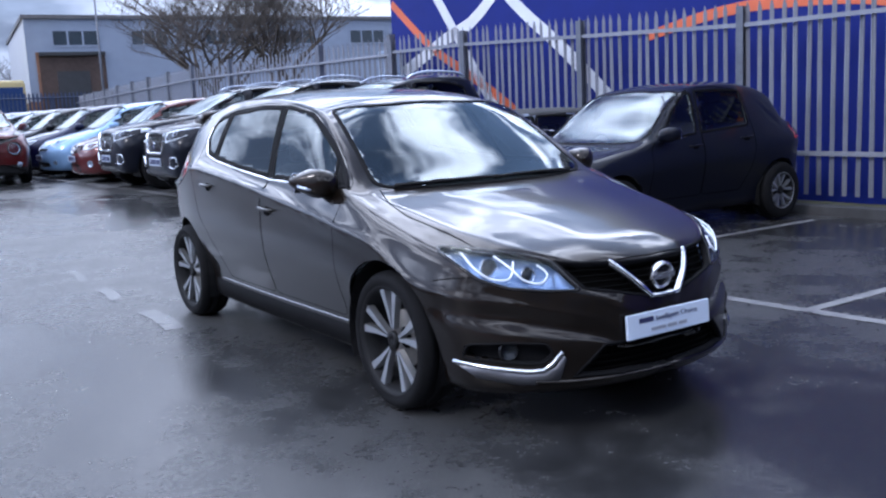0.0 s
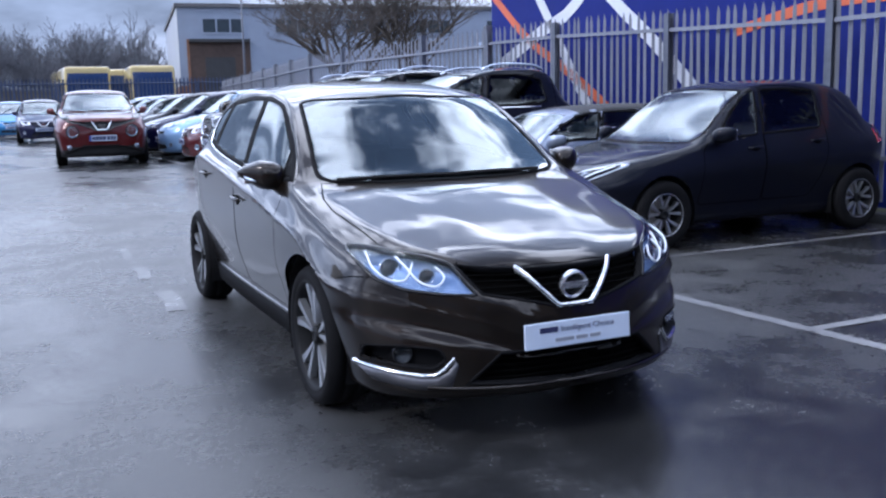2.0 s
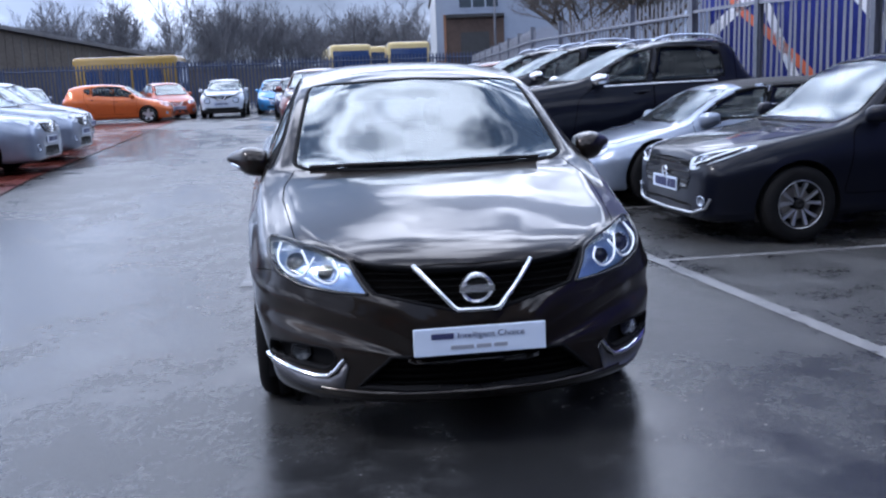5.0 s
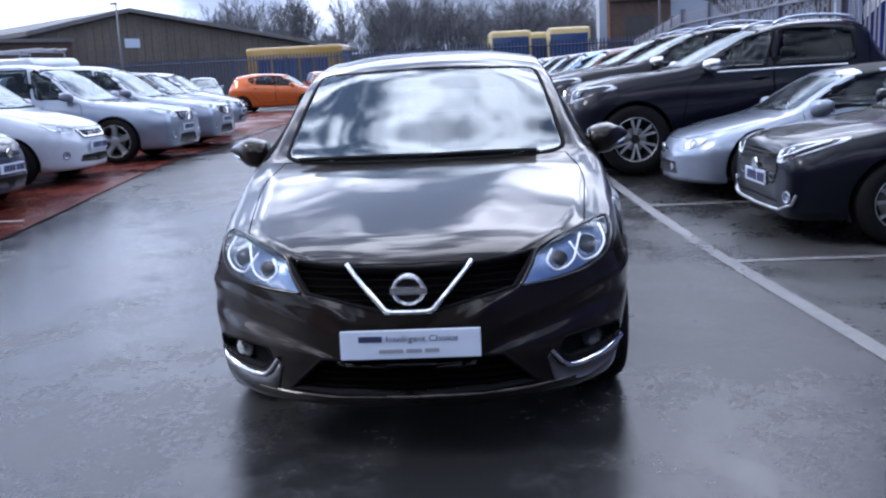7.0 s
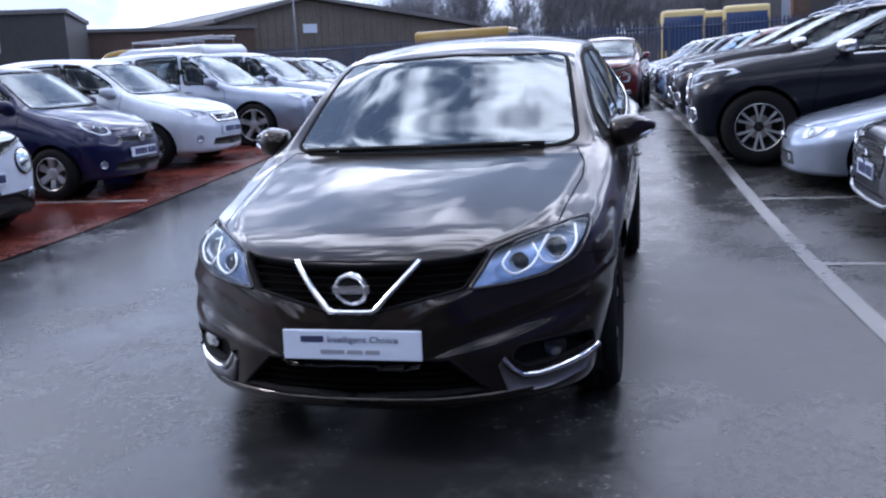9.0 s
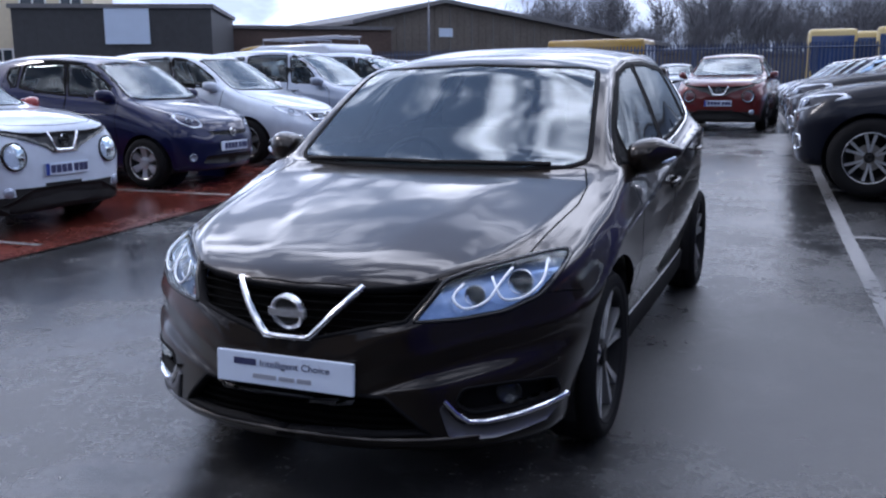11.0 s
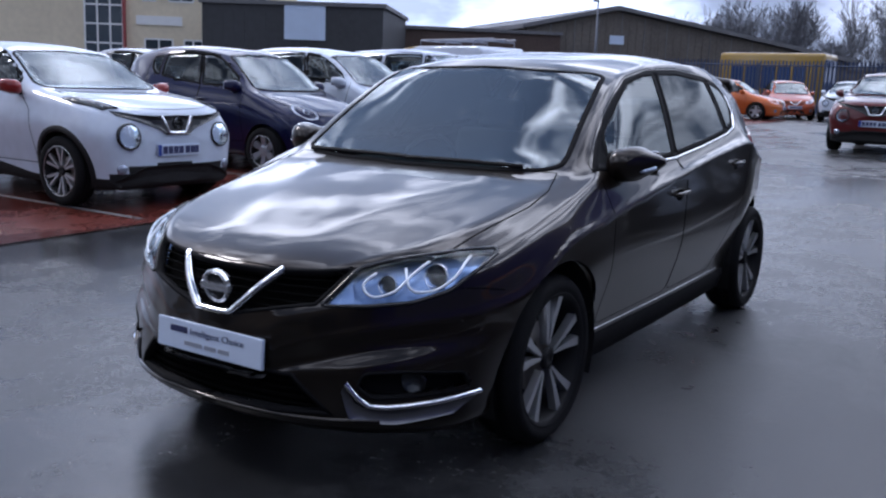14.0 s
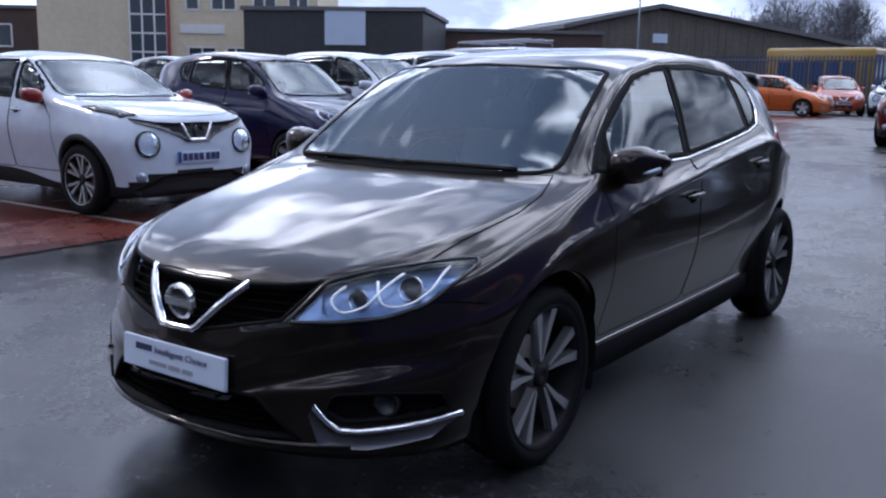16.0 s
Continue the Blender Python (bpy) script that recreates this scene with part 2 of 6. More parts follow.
M_BEIGE = material("buff render", (0.64, 0.56, 0.42), rough=0.8, grain=0.12, scale=3)
M_DARKCLAD = material("dark grey cladding", (0.035, 0.037, 0.042), rough=0.55, grain=0.25, scale=3)
M_SHEDWALL = material("weathered shed cladding", (0.105, 0.092, 0.082), rough=0.75, grain=0.35, scale=5)
M_ROOFGREY = material("grey roof sheet", (0.12, 0.12, 0.13), rough=0.6, grain=0.25, scale=4)
M_WINDOW = material("dark window pane", (0.03, 0.045, 0.06), rough=0.05, coat=0.6, grain=0.2)
M_FRAMEW = material("white window frame", (0.72, 0.73, 0.74), rough=0.5, grain=0.05)
M_BARK = material("grey brown bark", (0.085, 0.07, 0.058), rough=0.9, grain=0.35, scale=18, bump=0.5, bump_scale=40)
M_TWIG = material("bare twigs", (0.105, 0.09, 0.08), rough=0.9, grain=0.3, scale=6)
# distance haze is put into this colour: paler and bluer than the near twigs
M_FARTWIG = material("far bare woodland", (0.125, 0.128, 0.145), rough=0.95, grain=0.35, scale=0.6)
M_GRASS = material("winter grass", (0.09, 0.09, 0.045), rough=0.9, grain=0.4, scale=5)
M_LEAF = material("dry pale leaf", (0.42, 0.36, 0.24), rough=0.8, grain=0.3, scale=30)
M_KERB = material("dark weathered kerb", (0.055, 0.055, 0.058), rough=0.8, grain=0.35, scale=7, bump=0.3)
M_SIGNWHITE = material("white board", (0.50, 0.60, 0.76), rough=0.5, grain=0.04)
M_REDTRIM = material("red trim", (0.30, 0.05, 0.055), rough=0.5)
M_BUSBLUE = material("bus window glass", (0.03, 0.06, 0.16), rough=0.1, coat=0.5, grain=0.2)


def ground_material(name, dry, wet, red=False):
    """Tarmac: stone chips, damp patches of low roughness, tyre polish and stains."""
    m = bpy.data.materials.new(name)
    m.use_nodes = True
    nt = m.node_tree
    b = nt.nodes["Principled BSDF"]
    co = nt.nodes.new("ShaderNodeTexCoord")

    def tex(scale, detail, rough=0.55, stretch=None):
        n = nt.nodes.new("ShaderNodeTexNoise")
        n.inputs["Scale"].default_value, n.inputs["Detail"].default_value, n.inputs["Roughness"].default_value = scale, detail, rough
        if stretch:
            mp = nt.nodes.new("ShaderNodeMapping")
            mp.inputs["Scale"].default_value = stretch
            nt.links.new(co.outputs["Object"], mp.inputs["Vector"])
            nt.links.new(mp.outputs["Vector"], n.inputs["Vector"])
        else:
            nt.links.new(co.outputs["Object"], n.inputs["Vector"])
        return n.outputs["Fac"]

    def ranged(src, a, b_, c, d):
        r = nt.nodes.new("ShaderNodeMapRange")
        for k, v in (("From Min", a), ("From Max", b_), ("To Min", c), ("To Max", d)):
            r.inputs[k].default_value = v
        nt.links.new(src, r.inputs["Value"])
        return r.outputs["Result"]

    def maths(op, a, b_):
        n = nt.nodes.new("ShaderNodeMath")
        n.operation = op
        for i, v in enumerate((a, b_)):
            if isinstance(v, float):
                n.inputs[i].default_value = v
            else:
                nt.links.new(v, n.inputs[i])
        return n.outputs[0]

    damp = ranged(maths("ADD", tex(0.30, 5.0, 0.6, (1.0, 0.55, 1.0)), maths("MULTIPLY", tex(1.7, 6.0, 0.65), 0.45)), 0.61, 0.81, 0.0, 1.0)
    chips = tex(150.0, 3.0, 0.75)
    mid = tex(24.0, 6.0, 0.7)
    shade = maths("MULTIPLY", ranged(chips, 0.3, 0.7, 0.4, 1.6), ranged(mid, 0.3, 0.7, 0.75, 1.25))
    mix = nt.nodes.new("ShaderNodeMix")
    mix.data_type = "RGBA"
    mix.inputs["A"].default_value, mix.inputs["B"].default_value = (*dry, 1), (*wet, 1)
    nt.links.new(damp, mix.inputs["Factor"])
    mul = nt.nodes.new("ShaderNodeMix")
    mul.data_type, mul.blend_type = "RGBA", "MULTIPLY"
    mul.inputs["Factor"].default_value = 1.0
    nt.links.new(mix.outputs["Result"], mul.inputs["A"])
    nt.links.new(shade, mul.inputs["B"])
    nt.links.new(mul.outputs["Result"], b.inputs["Base Color"])
    rough = maths("ADD", ranged(damp, 0.0, 1.0, 0.40, 0.15), ranged(mid, 0.3, 0.7, -0.07, 0.09))
    nt.links.new(rough, b.inputs["Roughness"])
    b.inputs["Specular IOR Level"].default_value = 0.33
    bp = nt.nodes.new("ShaderNodeBump")
    bp.inputs["Distance"].default_value = 0.004
    nt.links.new(ranged(damp, 0.0, 1.0, 0.45, 0.16), bp.inputs["Strength"])
    nt.links.new(maths("ADD", chips, maths("MULTIPLY", mid, 0.6)), bp.inputs["Height"])
    nt.links.new(bp.outputs["Normal"], b.inputs["Normal"])
    return m


M_ASPHALT = ground_material("damp asphalt", (0.066, 0.066, 0.067), (0.018, 0.0183, 0.0195))
M_REDTAR = ground_material("damp red tarmac", (0.125, 0.029, 0.020), (0.066, 0.015, 0.011))
M_DAMPMARK = material("faint old paint", (0.13, 0.13, 0.135), rough=0.4, grain=0.7, scale=6, rough_var=0.2)

# ---- building tools ----
def part(name, bm, mat, parent=None, label="", smooth=False, m=None):
    """Links a bmesh as one mesh object, under a thing or a part."""
    me = bpy.data.meshes.new(name)
    bm.normal_update()
    bm.to_mesh(me)
    bm.free()
    mats = mat if isinstance(mat, (list, tuple)) else [mat]
    for x in mats:
        me.materials.append(x)
    if smooth:
        me.polygons.foreach_set("use_smooth", [True] * len(me.polygons))
    ob = new(name, me)
    if parent:
        ob.parent = parent
    if m is not None:
        ob.matrix_basis = m
    if label:
        ob["label"] = label
    return ob


def again(ob, parent, m):
    """Another object on the same mesh."""
    o = new(ob.name.split(".")[0], ob.data)
    o.parent = parent
    o.matrix_basis = m
    if "label" in ob:
        o["label"] = ob["label"]
    return o


def thing(name, label, category, group="", kind="", m=None):
    ob = tagged(new(name), label, category, group, kind)
    if m is not None:
        ob.matrix_basis = m
    return ob


def box(x0, x1, y0, y1, z0, z1, bm=None, bevel=0.0):
    own = bm is None or bevel
    b = bmesh.new() if own else bm
    v = [b.verts.new((x, y, z)) for z in (z0, z1) for y in (y0, y1) for x in (x0, x1)]
    for f in ((0, 2, 3, 1), (4, 5, 7, 6), (0, 1, 5, 4), (2, 6, 7, 3), (0, 4, 6, 2), (1, 3, 7, 5)):
        b.faces.new([v[i] for i in f])
    if bevel:
        bmesh.ops.bevel(b, geom=b.edges[:], offset=bevel, segments=2, affect="EDGES", profile=0.6)
        if bm is not None:
            merge(bm, b)
            return bm
    return b


def merge(bm, other, m=None):
    """Adds the geometry of another bmesh and frees it."""
    vm = {}
    for v in other.verts:
        vm[v] = bm.verts.new(m @ v.co if m is not None else v.co)
    for f in other.faces:
        try:
            nf = bm.faces.new([vm[v] for v in f.verts])
            nf.material_index, nf.smooth = f.material_index, f.smooth
        except ValueError:
            pass
    other.free()
    return bm


def tube(points, radius, sides=8, bm=None, cap=True):
    """A round bar along points; radius is a number or one for each point."""
    b = bm if bm is not None else bmesh.new()
    pts = [Vector(p) for p in points]
    rad = radius if isinstance(radius, (list, tuple)) else [radius] * len(pts)
    rings, last = [], None
    for i, p in enumerate(pts):
        d = (pts[min(i + 1, len(pts) - 1)] - pts[max(i - 1, 0)]).normalized()
        side = d.cross(Vector((0, 0, 1)) if abs(d.z) < 0.9 else Vector((1, 0, 0))).normalized()
        if last is not None and side.dot(last) < 0:
            side = -side
        last = side
        up = d.cross(side)
        rings.append([b.verts.new(p + rad[i] * (math.cos(a) * side + math.sin(a) * up)) for a in (2 * math.pi * k / sides for k in range(sides))])
    for r0, r1 in zip(rings, rings[1:]):
        for k in range(sides):
            b.faces.new((r0[k], r0[(k + 1) % sides], r1[(k + 1) % sides], r1[k]))
    if cap:
        b.faces.new(rings[0][::-1])
        b.faces.new(rings[-1])
    return b


def lathe(profile, n=40, bm=None):
    """Turns (x, r) round the x axis."""
    b = bm if bm is not None else bmesh.new()
    rings = [[b.verts.new((x, r * math.cos(a), r * math.sin(a))) for a in (2 * math.pi * k / n for k in range(n))] for x, r in profile]
    for r0, r1 in zip(rings, rings[1:]):
        for k in range(n):
            b.faces.new((r0[k], r1[k], r1[(k + 1) % n], r0[(k + 1) % n]))
    return b


def pchip(xs, ys):
    """A smooth curve through points that does not overshoot."""
    xs, ys = np.array(xs, float), np.array(ys, float)
    h, d = np.diff(xs), np.diff(ys) / np.diff(xs)
    m = np.zeros(len(xs))
    m[0], m[-1] = d[0], d[-1]
    for i in range(1, len(xs) - 1):
        if d[i - 1] * d[i] > 0:
            w1, w2 = 2 * h[i] + h[i - 1], h[i] + 2 * h[i - 1]
            m[i] = (w1 + w2) / (w1 / d[i - 1] + w2 / d[i])

    def f(x):
        x = min(max(x, xs[0]), xs[-1])
        i = min(max(int(np.searchsorted(xs, x)) - 1, 0), len(xs) - 2)
        t = (x - xs[i]) / h[i]
        return float((2 * t ** 3 - 3 * t ** 2 + 1) * ys[i] + (t ** 3 - 2 * t ** 2 + t) * h[i] * m[i] + (3 * t ** 2 - 2 * t ** 3) * ys[i + 1] + (t ** 3 - t ** 2) * h[i] * m[i + 1])
    return f


def curve(pairs):
    return pchip([p[0] for p in pairs], [p[1] for p in pairs])


def catmull(pts, n):
    """n + 1 points spread along a smooth line through pts, evenly by its length."""
    p = [np.array(q, float) for q in pts]
    p = [2 * p[0] - p[1]] + p + [2 * p[-1] - p[-2]]
    fine = []
    for i in range(1, len(p) - 2):
        for k in range(64):
            t = k / 64
            fine.append(0.5 * (2 * p[i] + (p[i + 1] - p[i - 1]) * t + (2 * p[i - 1] - 5 * p[i] + 4 * p[i + 1] - p[i + 2]) * t * t + (3 * p[i] - p[i - 1] - 3 * p[i + 1] + p[i + 2]) * t ** 3))
    fine.append(p[-2])
    fine = np.array(fine)
    s = np.concatenate(([0], np.cumsum(np.linalg.norm(np.diff(fine, axis=0), axis=1))))
    u = np.linspace(0, s[-1], n + 1)
    return np.stack([np.interp(u, s, fine[:, k]) for k in range(fine.shape[1])], axis=1)


def inside(poly, x, y):
    c = False
    for (x0, y0), (x1, y1) in zip(poly, poly[1:] + poly[:1]):
        if (y0 > y) != (y1 > y) and x < (x1 - x0) * (y - y0) / (y1 - y0) + x0:
            c = not c
    return c


def rounded(poly, r=0.02, seg=4):
    """A closed outline with its corners rounded."""
    out = []
    n = len(poly)
    for i in range(n):
        a, b, c = (Vector(poly[j % n]) for j in (i - 1, i, i + 1))
        da, dc = (a - b), (c - b)
        k = min(r, da.length * 0.45, dc.length * 0.45)
        p0, p1 = b + da.normalized() * k, b + dc.normalized() * k
        for s in range(seg + 1):
            t = s / seg
            q = p0 * (1 - t) ** 2 + b * 2 * t * (1 - t) + p1 * t ** 2
            out.append((q.x, q.y))
    return out


def dense(poly, step):
    out = []
    for a, b in zip(poly, poly[1:] + poly[:1]):
        d = math.hypot(b[0] - a[0], b[1] - a[1])
        k = max(1, int(d / step))
        for i in range(k):
            out.append((a[0] + (b[0] - a[0]) * i / k, a[1] + (b[1] - a[1]) * i / k))
    return out


def inset(poly, d):
    """The outline moved inwards by d."""
    n = len(poly)
    area = sum(poly[i][0] * poly[(i + 1) % n][1] - poly[(i + 1) % n][0] * poly[i][1] for i in range(n))
    s = 1 if area > 0 else -1
    out = []
    for i in range(n):
        a, b = poly[i - 1], poly[(i + 1) % n]
        tx, ty = b[0] - a[0], b[1] - a[1]
        l = math.hypot(tx, ty) or 1
        out.append((poly[i][0] - s * ty / l * d, poly[i][1] + s * tx / l * d))
    return out


BROW = (math.sin(radians(42)), math.cos(radians(42)))      # seen from the front and above


class Skin:
    """A surface on which outlines can be laid, seen from the front (x, z), a side (y, z) or above (x, y)."""

    def __init__(self, verts, faces):
        self.tree = BVHTree.FromPolygons(verts, faces)

    def hit(self, view, a, b):
        if view == "front":
            o, d = Vector((a, -4, b)), Vector((0, 1, 0))
        elif view == "left":
            o, d = Vector((3, a, b)), Vector((-1, 0, 0))
        elif view == "right":
            o, d = Vector((-3, a, b)), Vector((1, 0, 0))
        elif view == "brow":
            o, d = Vector((a, b * BROW[0], b * BROW[1])) - Vector((0, BROW[1], -BROW[0])) * 5, Vector((0, BROW[1], -BROW[0]))
        elif view == "rear":
            o, d = Vector((a, 9, b)), Vector((0, -1, 0))
        else:
            o, d = Vector((a, b, 5)), Vector((0, 0, -1))
        p, n, _, _ = self.tree.ray_cast(o, d)
        if p is None:
            p, n, _, _ = self.tree.find_nearest(o + d * (3 if view not in ("rear", "brow") else 5))
        return p, (n if n.dot(d) < 0 else -n)

    def to_brow(self, poly, step=.04):
        """An outline given from the front, as seen from the front and above."""
        out = []
        for x, z in dense(poly, step):
            p, _ = self.hit("front", x, z)
            out.append((x, p.y * BROW[0] + p.z * BROW[1]))
        return out

    def patch(self, view, poly, off=0.003, depth=0.012, step=0.04, bm=None, sink=0.0):
        """A panel that lies on the skin within an outline, with a rim."""
        edge = dense(poly, step)
        xs, ys = [p[0] for p in edge], [p[1] for p in edge]
        pts = list(edge)
        ring = inset(edge, step * 0.55)
        x = min(xs) + step / 2
        while x < max(xs):
            y = min(ys) + step / 2
            while y < max(ys):
                if inside(ring, x, y):
                    pts.append((x, y))
                y += step
            x += step
        n = len(edge)
        vs, _, fs, _, _, _ = delaunay_2d_cdt([Vector(p) for p in pts], [(i, (i + 1) % n) for i in range(n)], [], 1, 1e-5)
        b = bm if bm is not None else bmesh.new()
        co, no = [], []
        for v in vs:
            p, nn = self.hit(view, v.x, v.y)
            co.append(p)
            no.append(nn)
        near = [set() for _ in vs]
        for f in fs:
            for i in range(len(f)):
                near[f[i]].add(f[i - 1])
                near[f[i - 1]].add(f[i])
        border = set()
        count = {}
        for f in fs:
            for i in range(len(f)):
                e = tuple(sorted((f[i], f[i - 1])))
                count[e] = count.get(e, 0) + 1
        rim = [e for e, c in count.items() if c == 1]
        for e in rim:
            border.update(e)
        for _ in range(6):
            old = [c.copy() for c in co]
            nn2 = [q.copy() for q in no]
            for i in range(len(vs)):
                if near[i]:
                    avg = sum((nn2[j] for j in near[i]), nn2[i].copy())
                    no[i] = avg.normalized()
                    if i not in border:
                        mean = sum((old[j] for j in near[i]), Vector()) / len(near[i])
                        k = (mean - old[i]).dot(no[i])
                        co[i] = old[i] + no[i] * k * 0.6
        top = [b.verts.new(c + q * (off - sink)) for c, q in zip(co, no)]
        low = {i: b.verts.new(co[i] + no[i] * (off - sink - depth)) for i in border} if depth else {}
        mid = sum(no, Vector())
        for f in fs:
            fv = [top[i] for i in f]
            nrm = (fv[1].co - fv[0].co).cross(fv[2].co - fv[0].co)
            nf = b.faces.new(fv if nrm.dot(mid) > 0 else fv[::-1])
            nf.smooth = True
        if depth:
            for i, j in rim:
                b.faces.new((top[i], top[j], low[j], low[i]))
        return b

    def strip(self, view, line, width, off=0.002, bm=None, closed=False, depth=0.004, step=0.03):
        """A raised band along a line on the skin."""
        pts = []
        seq = line + [line[0]] if closed else line
        for a, c in zip(seq, seq[1:]):
            k = max(1, int(math.hypot(c[0] - a[0], c[1] - a[1]) / step))
            pts += [(a[0] + (c[0] - a[0]) * i / k, a[1] + (c[1] - a[1]) * i / k) for i in range(k)]
        if not closed:
            pts.append(seq[-1])
        b = bm if bm is not None else bmesh.new()
        P = [self.hit(view, *p) for p in pts]
        n = len(P)
        rows = []
        for i in range(n):
            i0, i1 = ((i - 1) % n, (i + 1) % n) if closed else (max(i - 1, 0), min(i + 1, n - 1))
            t = (P[i1][0] - P[i0][0]).normalized()
            nn = P[i][1]
            s = t.cross(nn).normalized() * width / 2
            c = P[i][0]
            rows.append([b.verts.new(c + s + nn * (off - depth)), b.verts.new(c + s * 0.8 + nn * off), b.verts.new(c - s * 0.8 + nn * off), b.verts.new(c - s + nn * (off - depth))])
        for i in range(n if closed else n - 1):
            r0, r1 = rows[i], rows[(i + 1) % n]
            for k in range(3):
                b.faces.new((r0[k], r0[k + 1], r1[k + 1], r1[k])).smooth = True
        bmesh.ops.recalc_face_normals(b, faces=b.faces[:]) if bm is None else None
        return b

# ---- cars ----
def thin_glass(name, tint, ior=1.6, rough=0.035):
    """A thin pane: tinted see-through with a Fresnel gloss."""
    m = bpy.data.materials.new(name)
    m.use_nodes = True
    nt = m.node_tree
    nt.nodes.clear()
    out, mix = nt.nodes.new("ShaderNodeOutputMaterial"), nt.nodes.new("ShaderNodeMixShader")
    tr, gl, fr = nt.nodes.new("ShaderNodeBsdfTransparent"), nt.nodes.new("ShaderNodeBsdfGlossy"), nt.nodes.new("ShaderNodeFresnel")
    tr.inputs["Color"].default_value = (*tint, 1)
    gl.inputs["Roughness"].default_value = rough
    gl.inputs["Color"].default_value = (0.90, 0.97, 1.0, 1)
    fr.inputs["IOR"].default_value = ior
    nt.links.new(fr.outputs[0], mix.inputs[0])
    nt.links.new(tr.outputs[0], mix.inputs[1])
    nt.links.new(gl.outputs[0], mix.inputs[2])
    nt.links.new(mix.outputs[0], out.inputs["Surface"])
    return m


M_GLASS = thin_glass("car glass", (0.52, 0.68, 0.75), 2.1)
M_DULLGLASS = thin_glass("damp filmed car glass", (0.52, 0.68, 0.75), 2.1, 0.17)
M_SIDEGLASS = thin_glass("side window glass", (0.40, 0.46, 0.48), 1.5)
M_TINT = thin_glass("privacy glass", (0.08, 0.09, 0.10), 1.33)
M_LENS = thin_glass("clear lamp lens", (0.93, 0.96, 1.0), 1.45)

